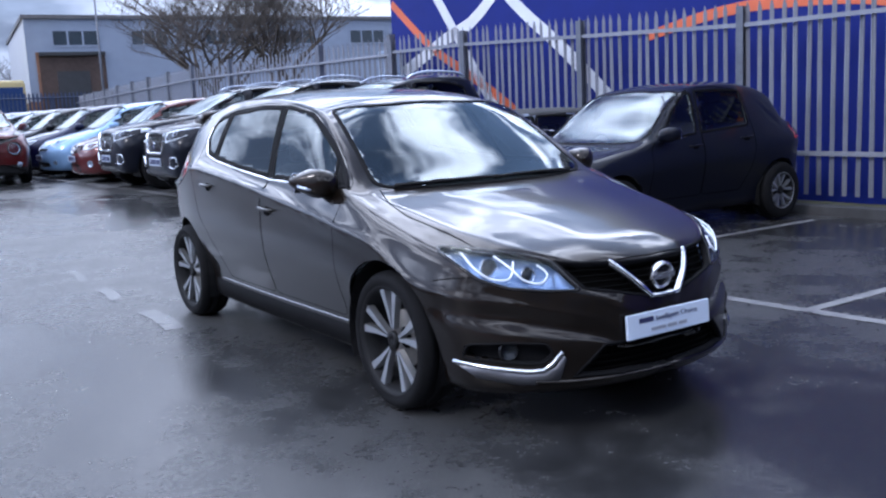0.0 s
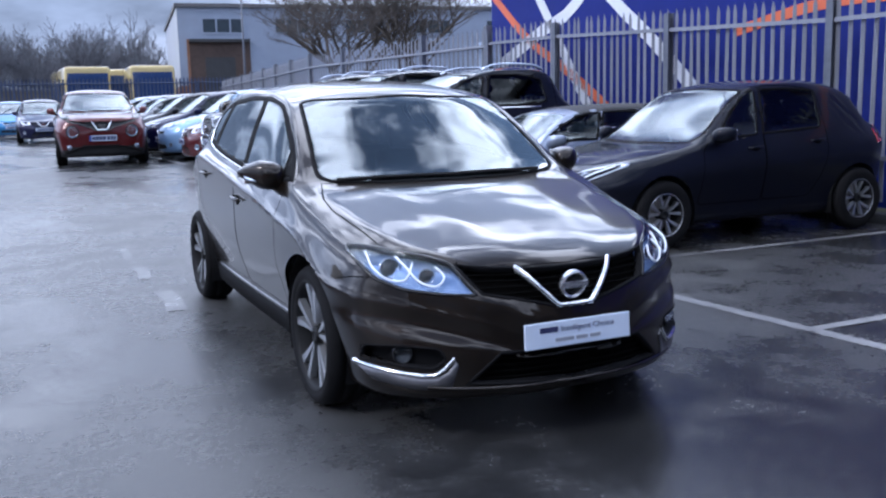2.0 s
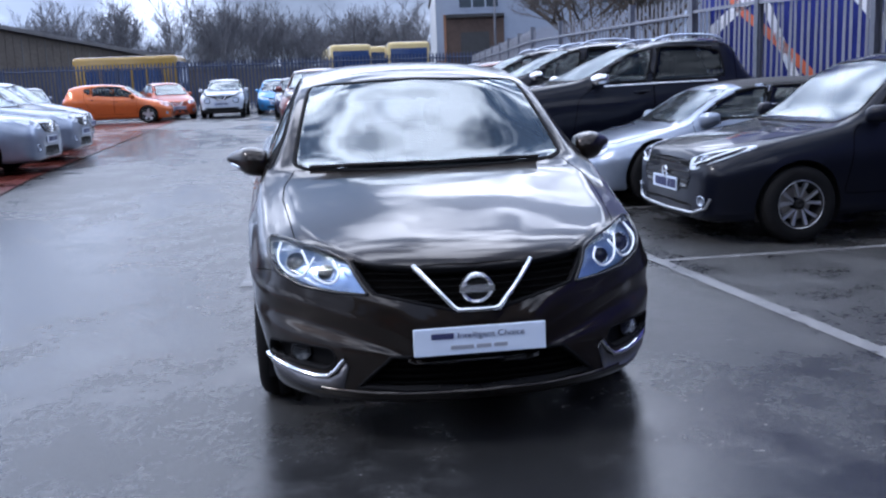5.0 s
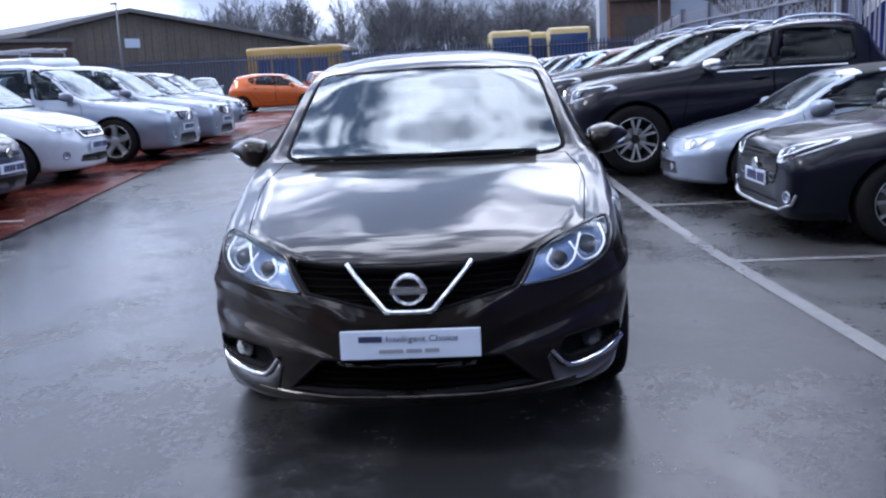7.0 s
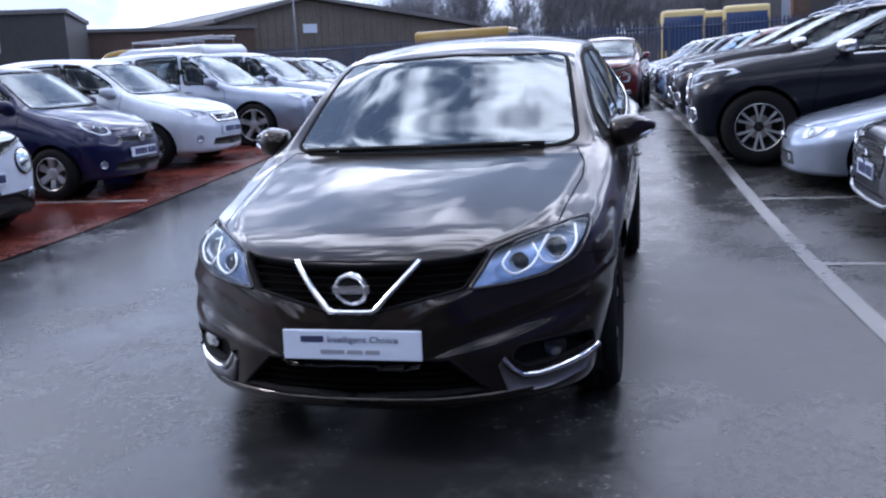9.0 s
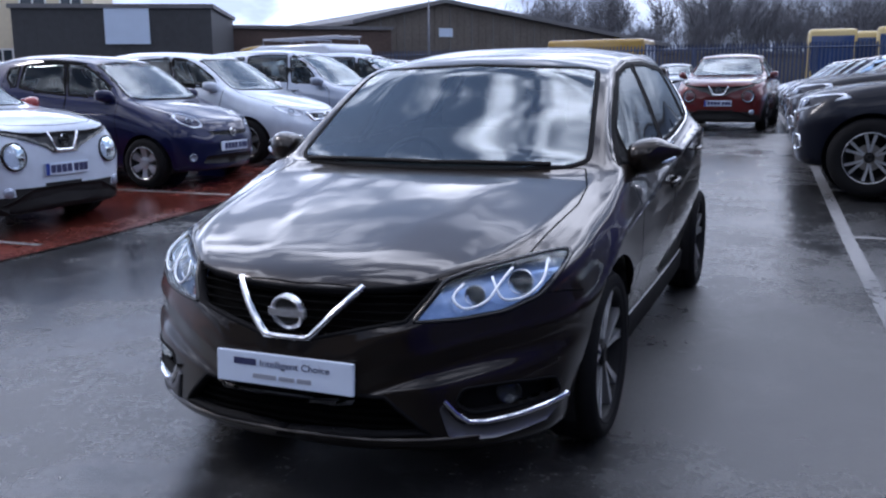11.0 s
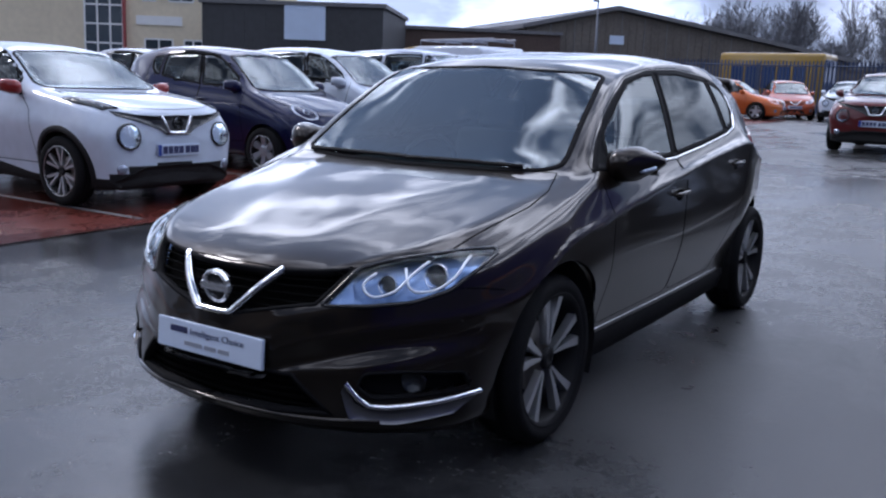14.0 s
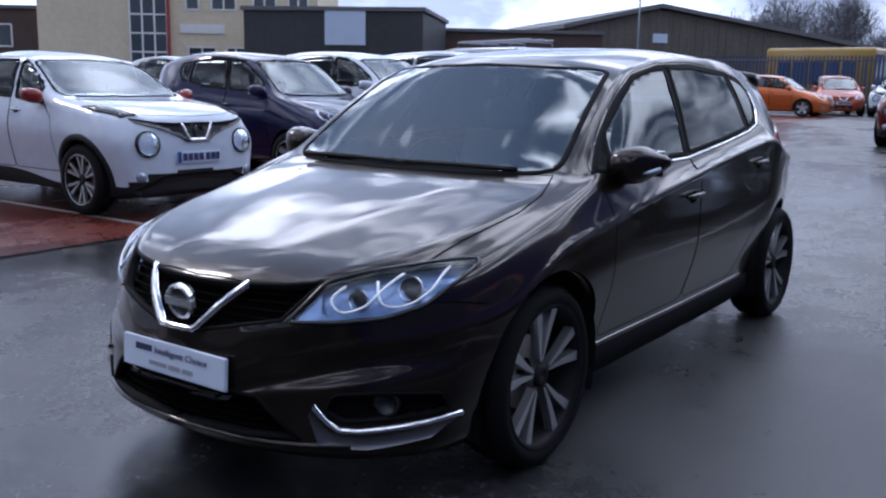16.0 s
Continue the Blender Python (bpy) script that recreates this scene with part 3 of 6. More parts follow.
# Curves of a five-door hatchback, front axle at y = 0, nose towards -y, half widths.
HATCH = dict(
    wb=2.70, fo=0.89, L=4.38, W=1.75, H=1.475, dome=True, r=0.318, tread=0.742, arch=0.372,
    plan=[(-.89, .10), (-.88, .23), (-.855, .335), (-.81, .452), (-.74, .575), (-.64, .702), (-.47, .812), (-.36, .836), (-.15, .859), (.5, .872), (1.5, .873), (2.4, .860), (2.9, .805), (3.10, .725), (3.27, .63), (3.42, .49), (3.49, .32)],
    top=[(-.89, .50), (-.875, .565), (-.84, .635), (-.79, .695), (-.7, .74), (-.5, .80), (-.2, .875), (.05, .925), (.17, .946), (.225, .959), (.27, .988), (.5, 1.147), (.7, 1.280), (.87, 1.390), (.97, 1.424), (1.3, 1.467), (1.6, 1.488), (1.9, 1.498), (2.3, 1.495), (2.7, 1.468), (3.0, 1.415), (3.10, 1.385), (3.17, 1.25), (3.30, 1.02), (3.40, .92), (3.45, .80), (3.49, .60)],
    belt=[(-.89, .46), (-.84, .548), (-.77, .597), (-.66, .652), (-.45, .710), (-.3, .742), (-.15, .785), (.1, .862), (.2, .895), (.4, .950), (.6, .968), (1.2, .980), (1.7, 1.022), (2.1, 1.064), (2.5, 1.12), (2.9, 1.14), (3.15, 1.10), (3.33, .95), (3.45, .76), (3.49, .55)],
    inb=[(-.89, .03), (-.84, .075), (-.74, .10), (-.65, .095), (-.5, .065), (-.3, .055), (0, .06), (.5, .06), (1.5, .05), (2.3, .07), (2.8, .12), (3.1, .14), (3.49, .05)],
    railx=[(-.89, .06), (-.84, .20), (-.79, .285), (-.74, .37), (-.65, .47), (-.5, .575), (-.3, .640), (0, .672), (.2, .692), (.30, .705), (.38, .705), (.5, .69), (.58, .672), (.73, .648), (.89, .622), (1.0, .607), (1.2, .595), (1.6, .588), (2.0, .585), (2.5, .565), (2.9, .54), (3.1, .535), (3.2, .55), (3.35, .55), (3.45, .44), (3.49, .30)],
    railz=[(-.89, .485), (-.84, .605), (-.7, .715), (-.45, .785), (0, .885), (.25, .944), (.33, .970), (.42, 1.022), (.5, 1.080), (.58, 1.138), (.73, 1.234), (.89, 1.320), (1.0, 1.360), (1.2, 1.398), (1.4, 1.424), (1.7, 1.442), (2.0, 1.444), (2.3, 1.432), (2.5, 1.41), (2.9, 1.35), (3.08, 1.29), (3.17, 1.18), (3.32, .98), (3.45, .80), (3.49, .58)],
    bot=[(-.89, .225), (-.84, .185), (-.7, .17), (-.4, .165), (.4, .185), (2.3, .185), (2.9, .21), (3.1, .29), (3.3, .35), (3.49, .42)],
    crease=[(-.89, .66), (-.2, .73), (.12, .775), (.36, .806), (.62, .849), (1.07, .91), (1.5, .97), (2.0, 1.02), (2.3, 1.04), (3.49, 1.05)],
    screen=[(-.66, .995), (-.60, .974), (-.40, .964), (0, .960), (.40, .964), (.60, .974), (.66, .995), (.650, 1.05), (.612, 1.205), (.582, 1.31), (.562, 1.356), (.50, 1.370), (0, 1.388), (-.50, 1.370), (-.562, 1.356), (-.582, 1.31), (-.612, 1.205), (-.650, 1.05)],
    rear_screen=[(-.5, 1.08), (.5, 1.08), (.46, 1.27), (-.46, 1.27)],
    windows=[[(.52, 1.002), (1.222, 1.008), (1.385, 1.388), (1.20, 1.376), (1.02, 1.340), (.86, 1.266), (.70, 1.180), (.605, 1.122)],
             [(1.262, 1.012), (1.72, 1.055), (2.105, 1.096), (2.148, 1.372), (1.71, 1.398), (1.428, 1.391)],
             [(2.15, 1.102), (2.27, 1.128), (2.38, 1.215), (2.405, 1.285), (2.36, 1.338), (2.19, 1.368)]],
    dlo=[(.395, .978), (1.235, .996), (1.73, 1.044), (2.12, 1.084), (2.28, 1.115), (2.395, 1.20), (2.425, 1.285), (2.38, 1.352), (2.17, 1.390), (1.71, 1.412), (1.33, 1.398), (1.03, 1.350), (.86, 1.280), (.70, 1.194), (.54, 1.085)],
    doors=[[(.42, .36), (1.27, .36), (1.27, .85), (1.25, 1.0), (1.40, 1.408), (1.33, 1.408), (1.03, 1.360), (.86, 1.290), (.70, 1.204), (.54, 1.095), (.385, .975), (.42, .80)],
           [(1.28, .36), (1.98, .36), (2.13, .56), (2.33, .75), (2.40, 1.0), (2.44, 1.28), (2.385, 1.362), (2.17, 1.40), (1.71, 1.422), (1.41, 1.41), (1.26, 1.0), (1.28, .85)]],
    hood=[(-.655, .31), (-.70, .15), (-.705, 0), (-.655, -.44), (-.55, -.61), (-.43, -.718), (-.2, -.782), (0, -.797), (.2, -.782), (.43, -.718), (.55, -.61), (.655, -.44), (.705, 0), (.70, .15), (.655, .31), (.4, .235), (0, .205), (-.4, .235)],
    seats=[(-.36, 1.25), (.36, 1.25), (-.38, 2.15), (.38, 2.15)], handles=[(1.175, .838), (2.09, .93)], mirror=(.745, .58, 1.0))


def scaled(T, L, W, H, fo, wb, r, **more):
    """The same curves for a car of other measures."""
    ro, ro0 = L - fo - wb, T["L"] - T["fo"] - T["wb"]

    def fy(y):
        return y * fo / T["fo"] if y < 0 else (y * wb / T["wb"] if y < T["wb"] else wb + (y - T["wb"]) * ro / ro0)
    kx, kz = W / T["W"], H / T["H"]
    S = dict(T)
    for k in ("plan", "inb", "railx"):
        S[k] = [(fy(y), x * kx) for y, x in T[k]]
    for k in ("top", "belt", "railz", "bot"):
        S[k] = [(fy(y), z * kz) for y, z in T[k]]
    for k in ("screen", "rear_screen"):
        S[k] = [(x * kx, z * kz) for x, z in T[k]]
    for k in ("windows", "doors"):
        S[k] = [[(fy(y), z * kz) for y, z in q] for q in T[k]]
    S["dlo"] = [(fy(y), z * kz) for y, z in T["dlo"]]
    S["hood"] = [(x * kx, fy(y)) for x, y in T["hood"]]
    S["seats"] = [(x * kx, fy(y)) for x, y in T["seats"]]
    S["handles"] = [(fy(y), z * kz) for y, z in T["handles"]]
    mx, my, mz = T["mirror"]
    S["mirror"] = (mx * kx, fy(my), mz * kz)
    S["dome"] = S["crease"] = False
    S.update(wb=wb, fo=fo, L=L, W=W, H=H, r=r, tread=W / 2 - 0.10, arch=r + 0.045)
    S.update(more)
    return S


def ease(a, b, v):
    t = min(max((v - a) / (b - a), 0.0), 1.0)
    return t * t * (3 - 2 * t)


def shell_grid(T, nu, nv):
    """Points of the half body, station by station from nose to tail, from the bottom round to the top."""
    plan, top, belt, inb, railx, railz, bot = (curve(T[k]) for k in ("plan", "top", "belt", "inb", "railx", "railz", "bot"))
    y0, y1 = -T["fo"], T["L"] - T["fo"]
    crease = curve(T["crease"]) if T.get("crease") else None
    rows = []
    for i in range(nu + 1):
        u = i / nu
        u = u - 0.10 * math.sin(2 * math.pi * u) / 1.0
        y = y0 + (y1 - y0) * u
        xm, zt, zb, zq = plan(y), top(y), belt(y), bot(y)
        xb = xm - inb(y)
        xr, zr = min(railx(y), xb - 0.01), railz(y)
        h = zb - zq
        ka = .25 - .12 * ease(.35, .75, y) * (1 - ease(T["wb"], y1, y))      # tighter round at the roof edge
        k = T.get("tuck", 1.0) * min(1, max(0, (y + .8) / .8)) * min(1, max(0, (y1 - y) / .8))
        f = (1 - ease(-.72, -.30, y)) * (xm - xb) if T.get("dome") else 0.0
        sec = [(0, zq), (max(xm - .20, .05), zq), (xm - .05 - .050 * k, zq + .025), (xm - .016 - .054 * k, zq + .22 * h), (xm - .016 * k - .22 * f, zq + .52 * h), (xm - .62 * f, zq + (.80 - .06 * k) * h), (xb, zb), ((xb + xr) / 2 + .010, (zb + zr) / 2), (xr + (xb - xr) * ka + .004, zr - (zr - zb) * ka), (xr, zr), (xr * (1 - .4 * ka), zr + .74 * (zt - zr) * ka * 1.15), (xr * .60, zr + .74 * (zt - zr)), (xr * .28, zr + .955 * (zt - zr)), (0, zt)]
        if T.get("crease"):                                # sharp line along the doors, a shoulder above it
            w = ease(-.30, .15, y) * (1 - ease(2.35, 2.9, y))
            zc = min(crease(y), zb - .028)
            x5, z5 = sec[5]
            x5, z5 = x5 + (xm + .002 - x5) * w, z5 + (zc - z5) * w
            sec[4:6] = [(sec[4][0] + .009 * k * w, sec[4][1]), (x5 - .006 + .003 * w, z5 - .07), (x5 - .0015, z5 - .012), (x5, z5), (x5 + (xb - x5) * .22, z5 + (zb - z5) * .15)]
        q = catmull(sec, nv)
        q[0, 0] = q[-1, 0] = 0
        if T.get("dome") and -.86 < y < .40:               # raised middle of the bonnet between two creases
            xc = .20 + .30 * (y + .8) / 1.1
            lift = .005 * ease(-.84, -.62, y) * (1 - ease(.20, .36, y))
            for p in q[nv // 2:]:
                p[1] += lift * (1 - ease(xc - .09, xc + .09, p[0]))
        rows.append([(max(a, 0), y, b) for a, b in q])
    return rows


def build_shell(T, nu, nv):
    """The whole skin: vertices, faces and smooth vertex normals."""
    rows = shell_grid(T, nu, nv)
    verts, faces, index = [], [], {}
    for i, row in enumerate(rows):
        for j, p in enumerate(row):
            index[i, j, 1] = len(verts)
            verts.append(Vector(p))
            if 0 < j < nv:
                index[i, j, -1] = len(verts)
                verts.append(Vector((-p[0], p[1], p[2])))
            else:
                index[i, j, -1] = index[i, j, 1]
    for i in range(nu):
        for j in range(nv):
            faces.append((index[i, j, 1], index[i + 1, j, 1], index[i + 1, j + 1, 1], index[i, j + 1, 1]))
            faces.append((index[i, j, -1], index[i, j + 1, -1], index[i + 1, j + 1, -1], index[i + 1, j, -1]))
    caps = []
    for i, flip in ((0, False), (nu, True)):
        M = max(6, nv // 4)
        lines = []
        for j in range(nv + 1):
            p = verts[index[i, j, 1]]
            line = [index[i, j, 1]]
            if 0 < j < nv:
                for k in range(1, M):
                    line.append(len(verts))
                    verts.append(Vector((p.x * (1 - 2 * k / M), p.y, p.z)))
                line.append(index[i, j, -1])
            else:
                line = line * (M + 1)
            lines.append(line)
        for j in range(nv):
            for k in range(M):
                g = []
                for q in (lines[j][k], lines[j + 1][k], lines[j + 1][k + 1], lines[j][k + 1]):
                    if q not in g:
                        g.append(q)
                if len(g) > 2:
                    faces.append(tuple(g[::-1] if flip else g))
                    caps.append(j)
    no = [Vector() for _ in verts]
    for f in faces:
        n = (verts[f[1]] - verts[f[0]]).cross(verts[f[2]] - verts[f[0]])
        for k in f:
            no[k] += n
    rows_of = [j for i in range(nu) for j in range(nv) for _ in (0, 1)] + caps
    return verts, faces, [n.normalized() for n in no], rows_of


def skin_part(name, verts, normals, faces, mat, parent, label="", inward=0.0):
    """Some faces of the skin as a mesh of their own that keeps the skin's smooth shading."""
    used = sorted({k for f in faces for k in f})
    at = {k: i for i, k in enumerate(used)}
    me = bpy.data.meshes.new(name)
    me.from_pydata([verts[k] - normals[k] * inward for k in used], [], [[at[k] for k in f] for f in faces])
    me.materials.append(mat)
    me.polygons.foreach_set("use_smooth", [True] * len(me.polygons))
    me.normals_split_custom_set_from_vertices([normals[k] for k in used])
    ob = new(name, me)
    ob.parent = parent
    if label:
        ob["label"] = label
    return ob


def wheel_mesh(r, width, rim, style):
    """Bmeshes of a tyre, the rim's dark barrel and its bright spokes, axle along x, face towards +x."""
    w = width / 2
    tyre = lathe([(-w * .9, rim - .01), (-w, rim + .015), (-w * 1.04, (rim + r) / 2), (-w * .93, r - .018), (-w * .7, r - .003), (-w * .35, r), (-w * .34, r - .008), (-w * .28, r - .008), (-w * .27, r), (w * .27, r), (w * .28, r - .008), (w * .34, r - .008), (w * .35, r), (w * .7, r - .003), (w * .93, r - .018), (w * 1.04, (rim + r) / 2), (w, rim + .015), (w * .9, rim - .01)], 48)
    barrel = lathe([(w * .92, rim + .004), (w * .96, rim - .006), (w * .80, rim - .018), (w * .1, rim - .03), (-w * .5, rim - .04), (-w * .5, .02)], 48)
    spokes = bmesh.new()
    if style == "cover":
        n, pair = 6, 0.0
    else:
        n, pair = {"twin": (5, .225), "star": (5, 0.0), "multi": (6, .20), "ten": (5, .30)}[style]
    for k in range(n):
        for s in ((-1, 1) if pair else (1,)):
            a0 = 2 * math.pi * k / n + math.pi / 2
            ang = a0 + s * pair
            inner, outer = .055, rim - .012
            wi, wo = (.018, .034) if pair else (.034, .05)
            if style == "twin":
                wi, wo = .006, .0225
            elif pair:
                wi, wo = .009, .017
            ai = a0 + s * pair * .55
            ring = []
            for rr, hw, an, xf in ((inner, wi, ai, w * .70), (rim * .55, (wi + wo) / 2, (ai + ang) / 2, w * .76), (outer, wo, ang, w * .84)):
                c, sn = math.cos(an), math.sin(an)
                for q, dx in ((-1, -.03), (-.8, 0), (.8, 0), (1, -.03)):
                    ring.append(spokes.verts.new((xf + dx, rr * c - q * hw * sn, rr * sn + q * hw * c)))
            for t in range(2):
                for q in range(3):
                    spokes.faces.new((ring[t * 4 + q], ring[t * 4 + q + 1], ring[t * 4 + 5 + q], ring[t * 4 + 4 + q]))
    hub = .042 if pair else .075
    lathe([(w * .6, hub), (w * .74, hub * .93), (w * .77, hub * .67), (w * .78, hub * .43), (w * .75, hub * .4), (w * .75, .001)], 24, barrel if pair else spokes)
    lathe([(w * .97, rim + .002), (w * .985, rim - .002), (w * .95, rim - .006)], 48, barrel if style == "twin" else spokes)
    bmesh.ops.recalc_face_normals(spokes, faces=spokes.faces[:])
    return tyre, barrel, spokes


WHEELS = {}


def add_wheel(car, T, x, y, style, spoke_mat, rim):
    side = 1 if x > 0 else -1
    key = (round(T["r"], 3), style, spoke_mat.name, rim)
    w = new("wheel")
    w.parent = car
    w.matrix_basis = pose(x, y, T["r"], 0, 0, 0 if side > 0 else 180)
    if key not in WHEELS:
        t, b, s = wheel_mesh(T["r"], .200, rim, style)
        WHEELS[key] = [part("tyre", t, M_RUBBER, w, smooth=True), part("rim", b, M_RIMDARK, w, "dark rim barrel", smooth=True), part("spokes", s, spoke_mat, w, "bright alloy spokes")]
        d = lathe([(-.02, .13), (.0, .13), (.0, .05)], 24)
        WHEELS[key].append(part("brake_disc", d, M_DISC, w))
    else:
        for o in WHEELS[key]:
            again(o, w, Matrix())
    return w


def seat_mesh(bench=False):
    hw = .25 if not bench else .30
    b = box(-hw, hw, -.28, .24, .30, .46, bevel=.05)
    s = box(-hw * .95, hw * .95, -.06, .08, -.30, .33, bevel=.05)
    merge(b, s, pose(0, .27, .74, -16))
    h = box(-.13, .13, -.05, .05, -.08, .09, bevel=.035)
    merge(b, h, pose(0, .40, 1.14, -10))
    return b


def mirror(car, T, side, mat, k=1.25, detail=True, wide=1.0):
    """A door mirror: cap, indicator, glass and foot."""
    mx, my, mz = T["mirror"]
    holder = new("door_mirror")
    holder.parent = car
    holder.matrix_basis = pose(side * mx, my, mz)
    b = bmesh.new()
    n, m = 16, 10
    rings = []
    for i in range(m + 1):
        u = i / m
        x = (.035 + .132 * u * wide) * k
        g = math.sin(math.pi * min(1, .22 + .62 * u ** .8)) ** .55 if u < 1 else .30
        if wide > 1:                                       # longer housing, drawn out to a tip
            g *= 1 - .55 * ease(.45, 1.0, u)
        cy, cz = -.015 + .045 * u * u, .02 - .02 * (1 - u)
        rings.append([b.verts.new((side * x, (cy + (-.085 if math.cos(a) < 0 else .05) * abs(math.cos(a)) ** .7 * g) * k, (cz + .062 * g * math.copysign(abs(math.sin(a)) ** .75, math.sin(a))) * k)) for a in (2 * math.pi * q / n for q in range(n))])
    for r0, r1 in zip(rings, rings[1:]):
        for q in range(n):
            b.faces.new((r0[q], r0[(q + 1) % n], r1[(q + 1) % n], r1[q]))
    b.faces.new(rings[0])
    b.faces.new(rings[-1])
    bmesh.ops.recalc_face_normals(b, faces=b.faces[:])
    part("cap", b, mat, holder, "glossy mirror cap", smooth=True)
    f = tube([(side * -.03, .0, -.055), (side * .03, 0, -.035), (side * .09, 0, -.025)], [.035, .030, .034], 8)
    part("foot", f, M_TRIM, holder, "black mirror foot", smooth=True)
    if detail:
        g = box(-.06, .06, -.004, .004, -.05, .05, bevel=.003)
        part("mirror_glass", g, M_CHROME, holder, "mirror glass", m=pose(side * (.10 + .066 * (wide - 1)) * k, .062 * k, .012))
        far = .048 * (wide - 1) / .3                       # strip wraps the outer edge
        i = tube([(side * (.105 + far), -.088 + far * .4, -.004 - far * .2), (side * (.140 + far), -.068 + far * .5, -.002 - far * .2), (side * (.170 + far), -.03 + far * .4, .002)], .010 if wide == 1 else .008, 6)
        part("indicator", i, M_REFLECTOR, holder, "clear indicator strip", smooth=True)
    return holder


def number_plate(car, y, z, x=0.0, band=False, tilt=0.0):
    """A plate whose characters are plain bars."""
    p = part("number_plate", box(-.26, .26, -.008, .004, -.055, .055, bevel=.003), M_PLATE, car, "white number plate", m=pose(x, y, z, tilt))
    b = bmesh.new()
    for i, (a, c) in enumerate(((-.20, -.145), (-.135, -.08), (-.07, -.015), (-.005, .05), (.075, .13), (.14, .195), (.20, .245))):
        box(a, c, -.0115, -.009, -.036, .036, b)
    part("lettering", b, M_PLATEINK, p, "dark lettering bars")
    if band:
        part("band", box(-.258, -.215, -.0112, -.009, -.053, .053), M_PLATEBLUE, p, "blue band")
    return p


def build_car(name, T, mat, label, m, group="", nu=64, nv=30, wheel="star", wheel_mat=None, rim=None, cladding=False, rails=False, soft_top=False, mirrors=None, openings=(), tint_rear=False, seats=True, hero=False, wiper=True, plate=None, front=None, belt_trim=False):
    """A car on its wheels: skin split into panels, glazing, cabin, wheels, mirrors and fittings."""
    car = thing(name, label, "car", group, m=m)
    verts, faces, normals, rows_of = build_shell(T, nu, nv)
    skin = Skin(verts, faces)
    wheels = [(0.0, T["r"]), (T["wb"], T["r"])]
    cut = [inset(dense(T["dlo"], .03), .014)] if hero else [inset(dense(rounded(w, .035), .05), .006) for w in T["windows"]]
    glass = skin.to_brow(rounded(T["screen"], .04))
    screen = inset(glass, .012)
    rear = inset(dense(T["rear_screen"], .05), .012)
    groups = collections.defaultdict(list)
    fronts = [inset(skin.to_brow(o, .03), .004) for o in openings]
    inner = []
    yc = min(y for _, y in T["hood"][-3:])
    row_at, arch_cut = {}, set()
    for f, row in zip(faces, rows_of):
        row_at[f] = row
        c = sum((verts[k] for k in f), Vector()) / len(f)
        n = (verts[f[1]] - verts[f[0]]).cross(verts[f[2]] - verts[f[0]]).normalized()
        side = abs(n.x) > .45
        if abs(n.x) > .10 and any(inside(w, c.y, c.z) for w in cut):
            continue
        if n.y < -.12 and n.z > 0 and c.y < T["wb"] * .55 and c.y > .2 and inside(screen, c.x, c.y * BROW[0] + c.z * BROW[1]):
            continue
        if n.y > .2 and inside(rear, c.x, c.z):
            continue
        if abs(c.x) > .40 and any((c.y - wy) ** 2 + (c.z - wz) ** 2 < T["arch"] ** 2 for wy, wz in wheels) and (side or n.z < .2):
            arch_cut.update(f)
            continue
        if c.y < -.2 and n.y < -.1 and any(inside(o, c.x, c.y * BROW[0] + c.z * BROW[1]) for o in fronts):
            continue
        inner.append(f)
        if n.z > .25 and inside(T["hood"], c.x, c.y) and c.z > T["H"] * .4:
            groups["bonnet"].append(f)
        elif side and inside(T["doors"][0], c.y, c.z):
            groups["front_door_l" if c.x > 0 else "front_door_r"].append(f)
        elif side and inside(T["doors"][1], c.y, c.z):
            groups["rear_door_l" if c.x > 0 else "rear_door_r"].append(f)
        elif n.z > .45 and c.y > T["wb"] * .40 and c.z > T["H"] * .88:
            groups["roof"].append(f)
        elif c.y > T["wb"] + T["arch"] * 1.02 and c.z < T["H"] * .48:
            groups["rear_bumper"].append(f)
        elif c.y < -T["arch"] * 1.0:
            groups["front_bumper"].append(f)
        elif c.y > T["L"] - T["fo"] - .55 and abs(c.x) < T["W"] * .36:
            groups["tailgate"].append(f)
        else:
            groups["body"].append(f)
    # arch edges lie on a true circle
    flat = {k for fs in groups.values() for f in fs for k in f}
    for k in flat:
        v = verts[k]
        if k in arch_cut and abs(v.x) > .40:
            wy, wz = wheels[0] if v.y < T["wb"] / 2 else wheels[1]
            d = math.hypot(v.y - wy, v.z - wz)
            if v.z > wz - .12 and d > .1:
                v.y, v.z = wy + (v.y - wy) * T["arch"] / d, wz + (v.z - wz) * T["arch"] / d
    for g, fs in groups.items():
        mm = mat
        if soft_top and g == "roof":
            mm = M_SEAT
        low = [f for f in fs if cladding and g != "roof" and (row_at[f] < nv * .34 or (g == "front_bumper" and sum(verts[k].z for k in f) / len(f) < T["H"] * (.275 - .10 * (verts[f[0]].x / .85) ** 2)))]
        if low:
            lows = set(low)
            fs = [f for f in fs if f not in lows]
            skin_part("lower_cladding", verts, normals, low, M_PLASTIC, car, "black plastic lower cladding")
        if fs:
            skin_part(g.replace("_l", "").replace("_r", "") if "door" in g else g, verts, normals, fs, mm, car, "black fabric folding roof" if mm is M_SEAT else "")
    skin_part("cabin_lining", verts, normals, [f[::-1] for f in inner if sum(verts[k].z for k in f) / len(f) > T["H"] * .3 or hero], M_SEAT, car, "dark cabin lining", inward=.016)
    step = .022 if hero else .06
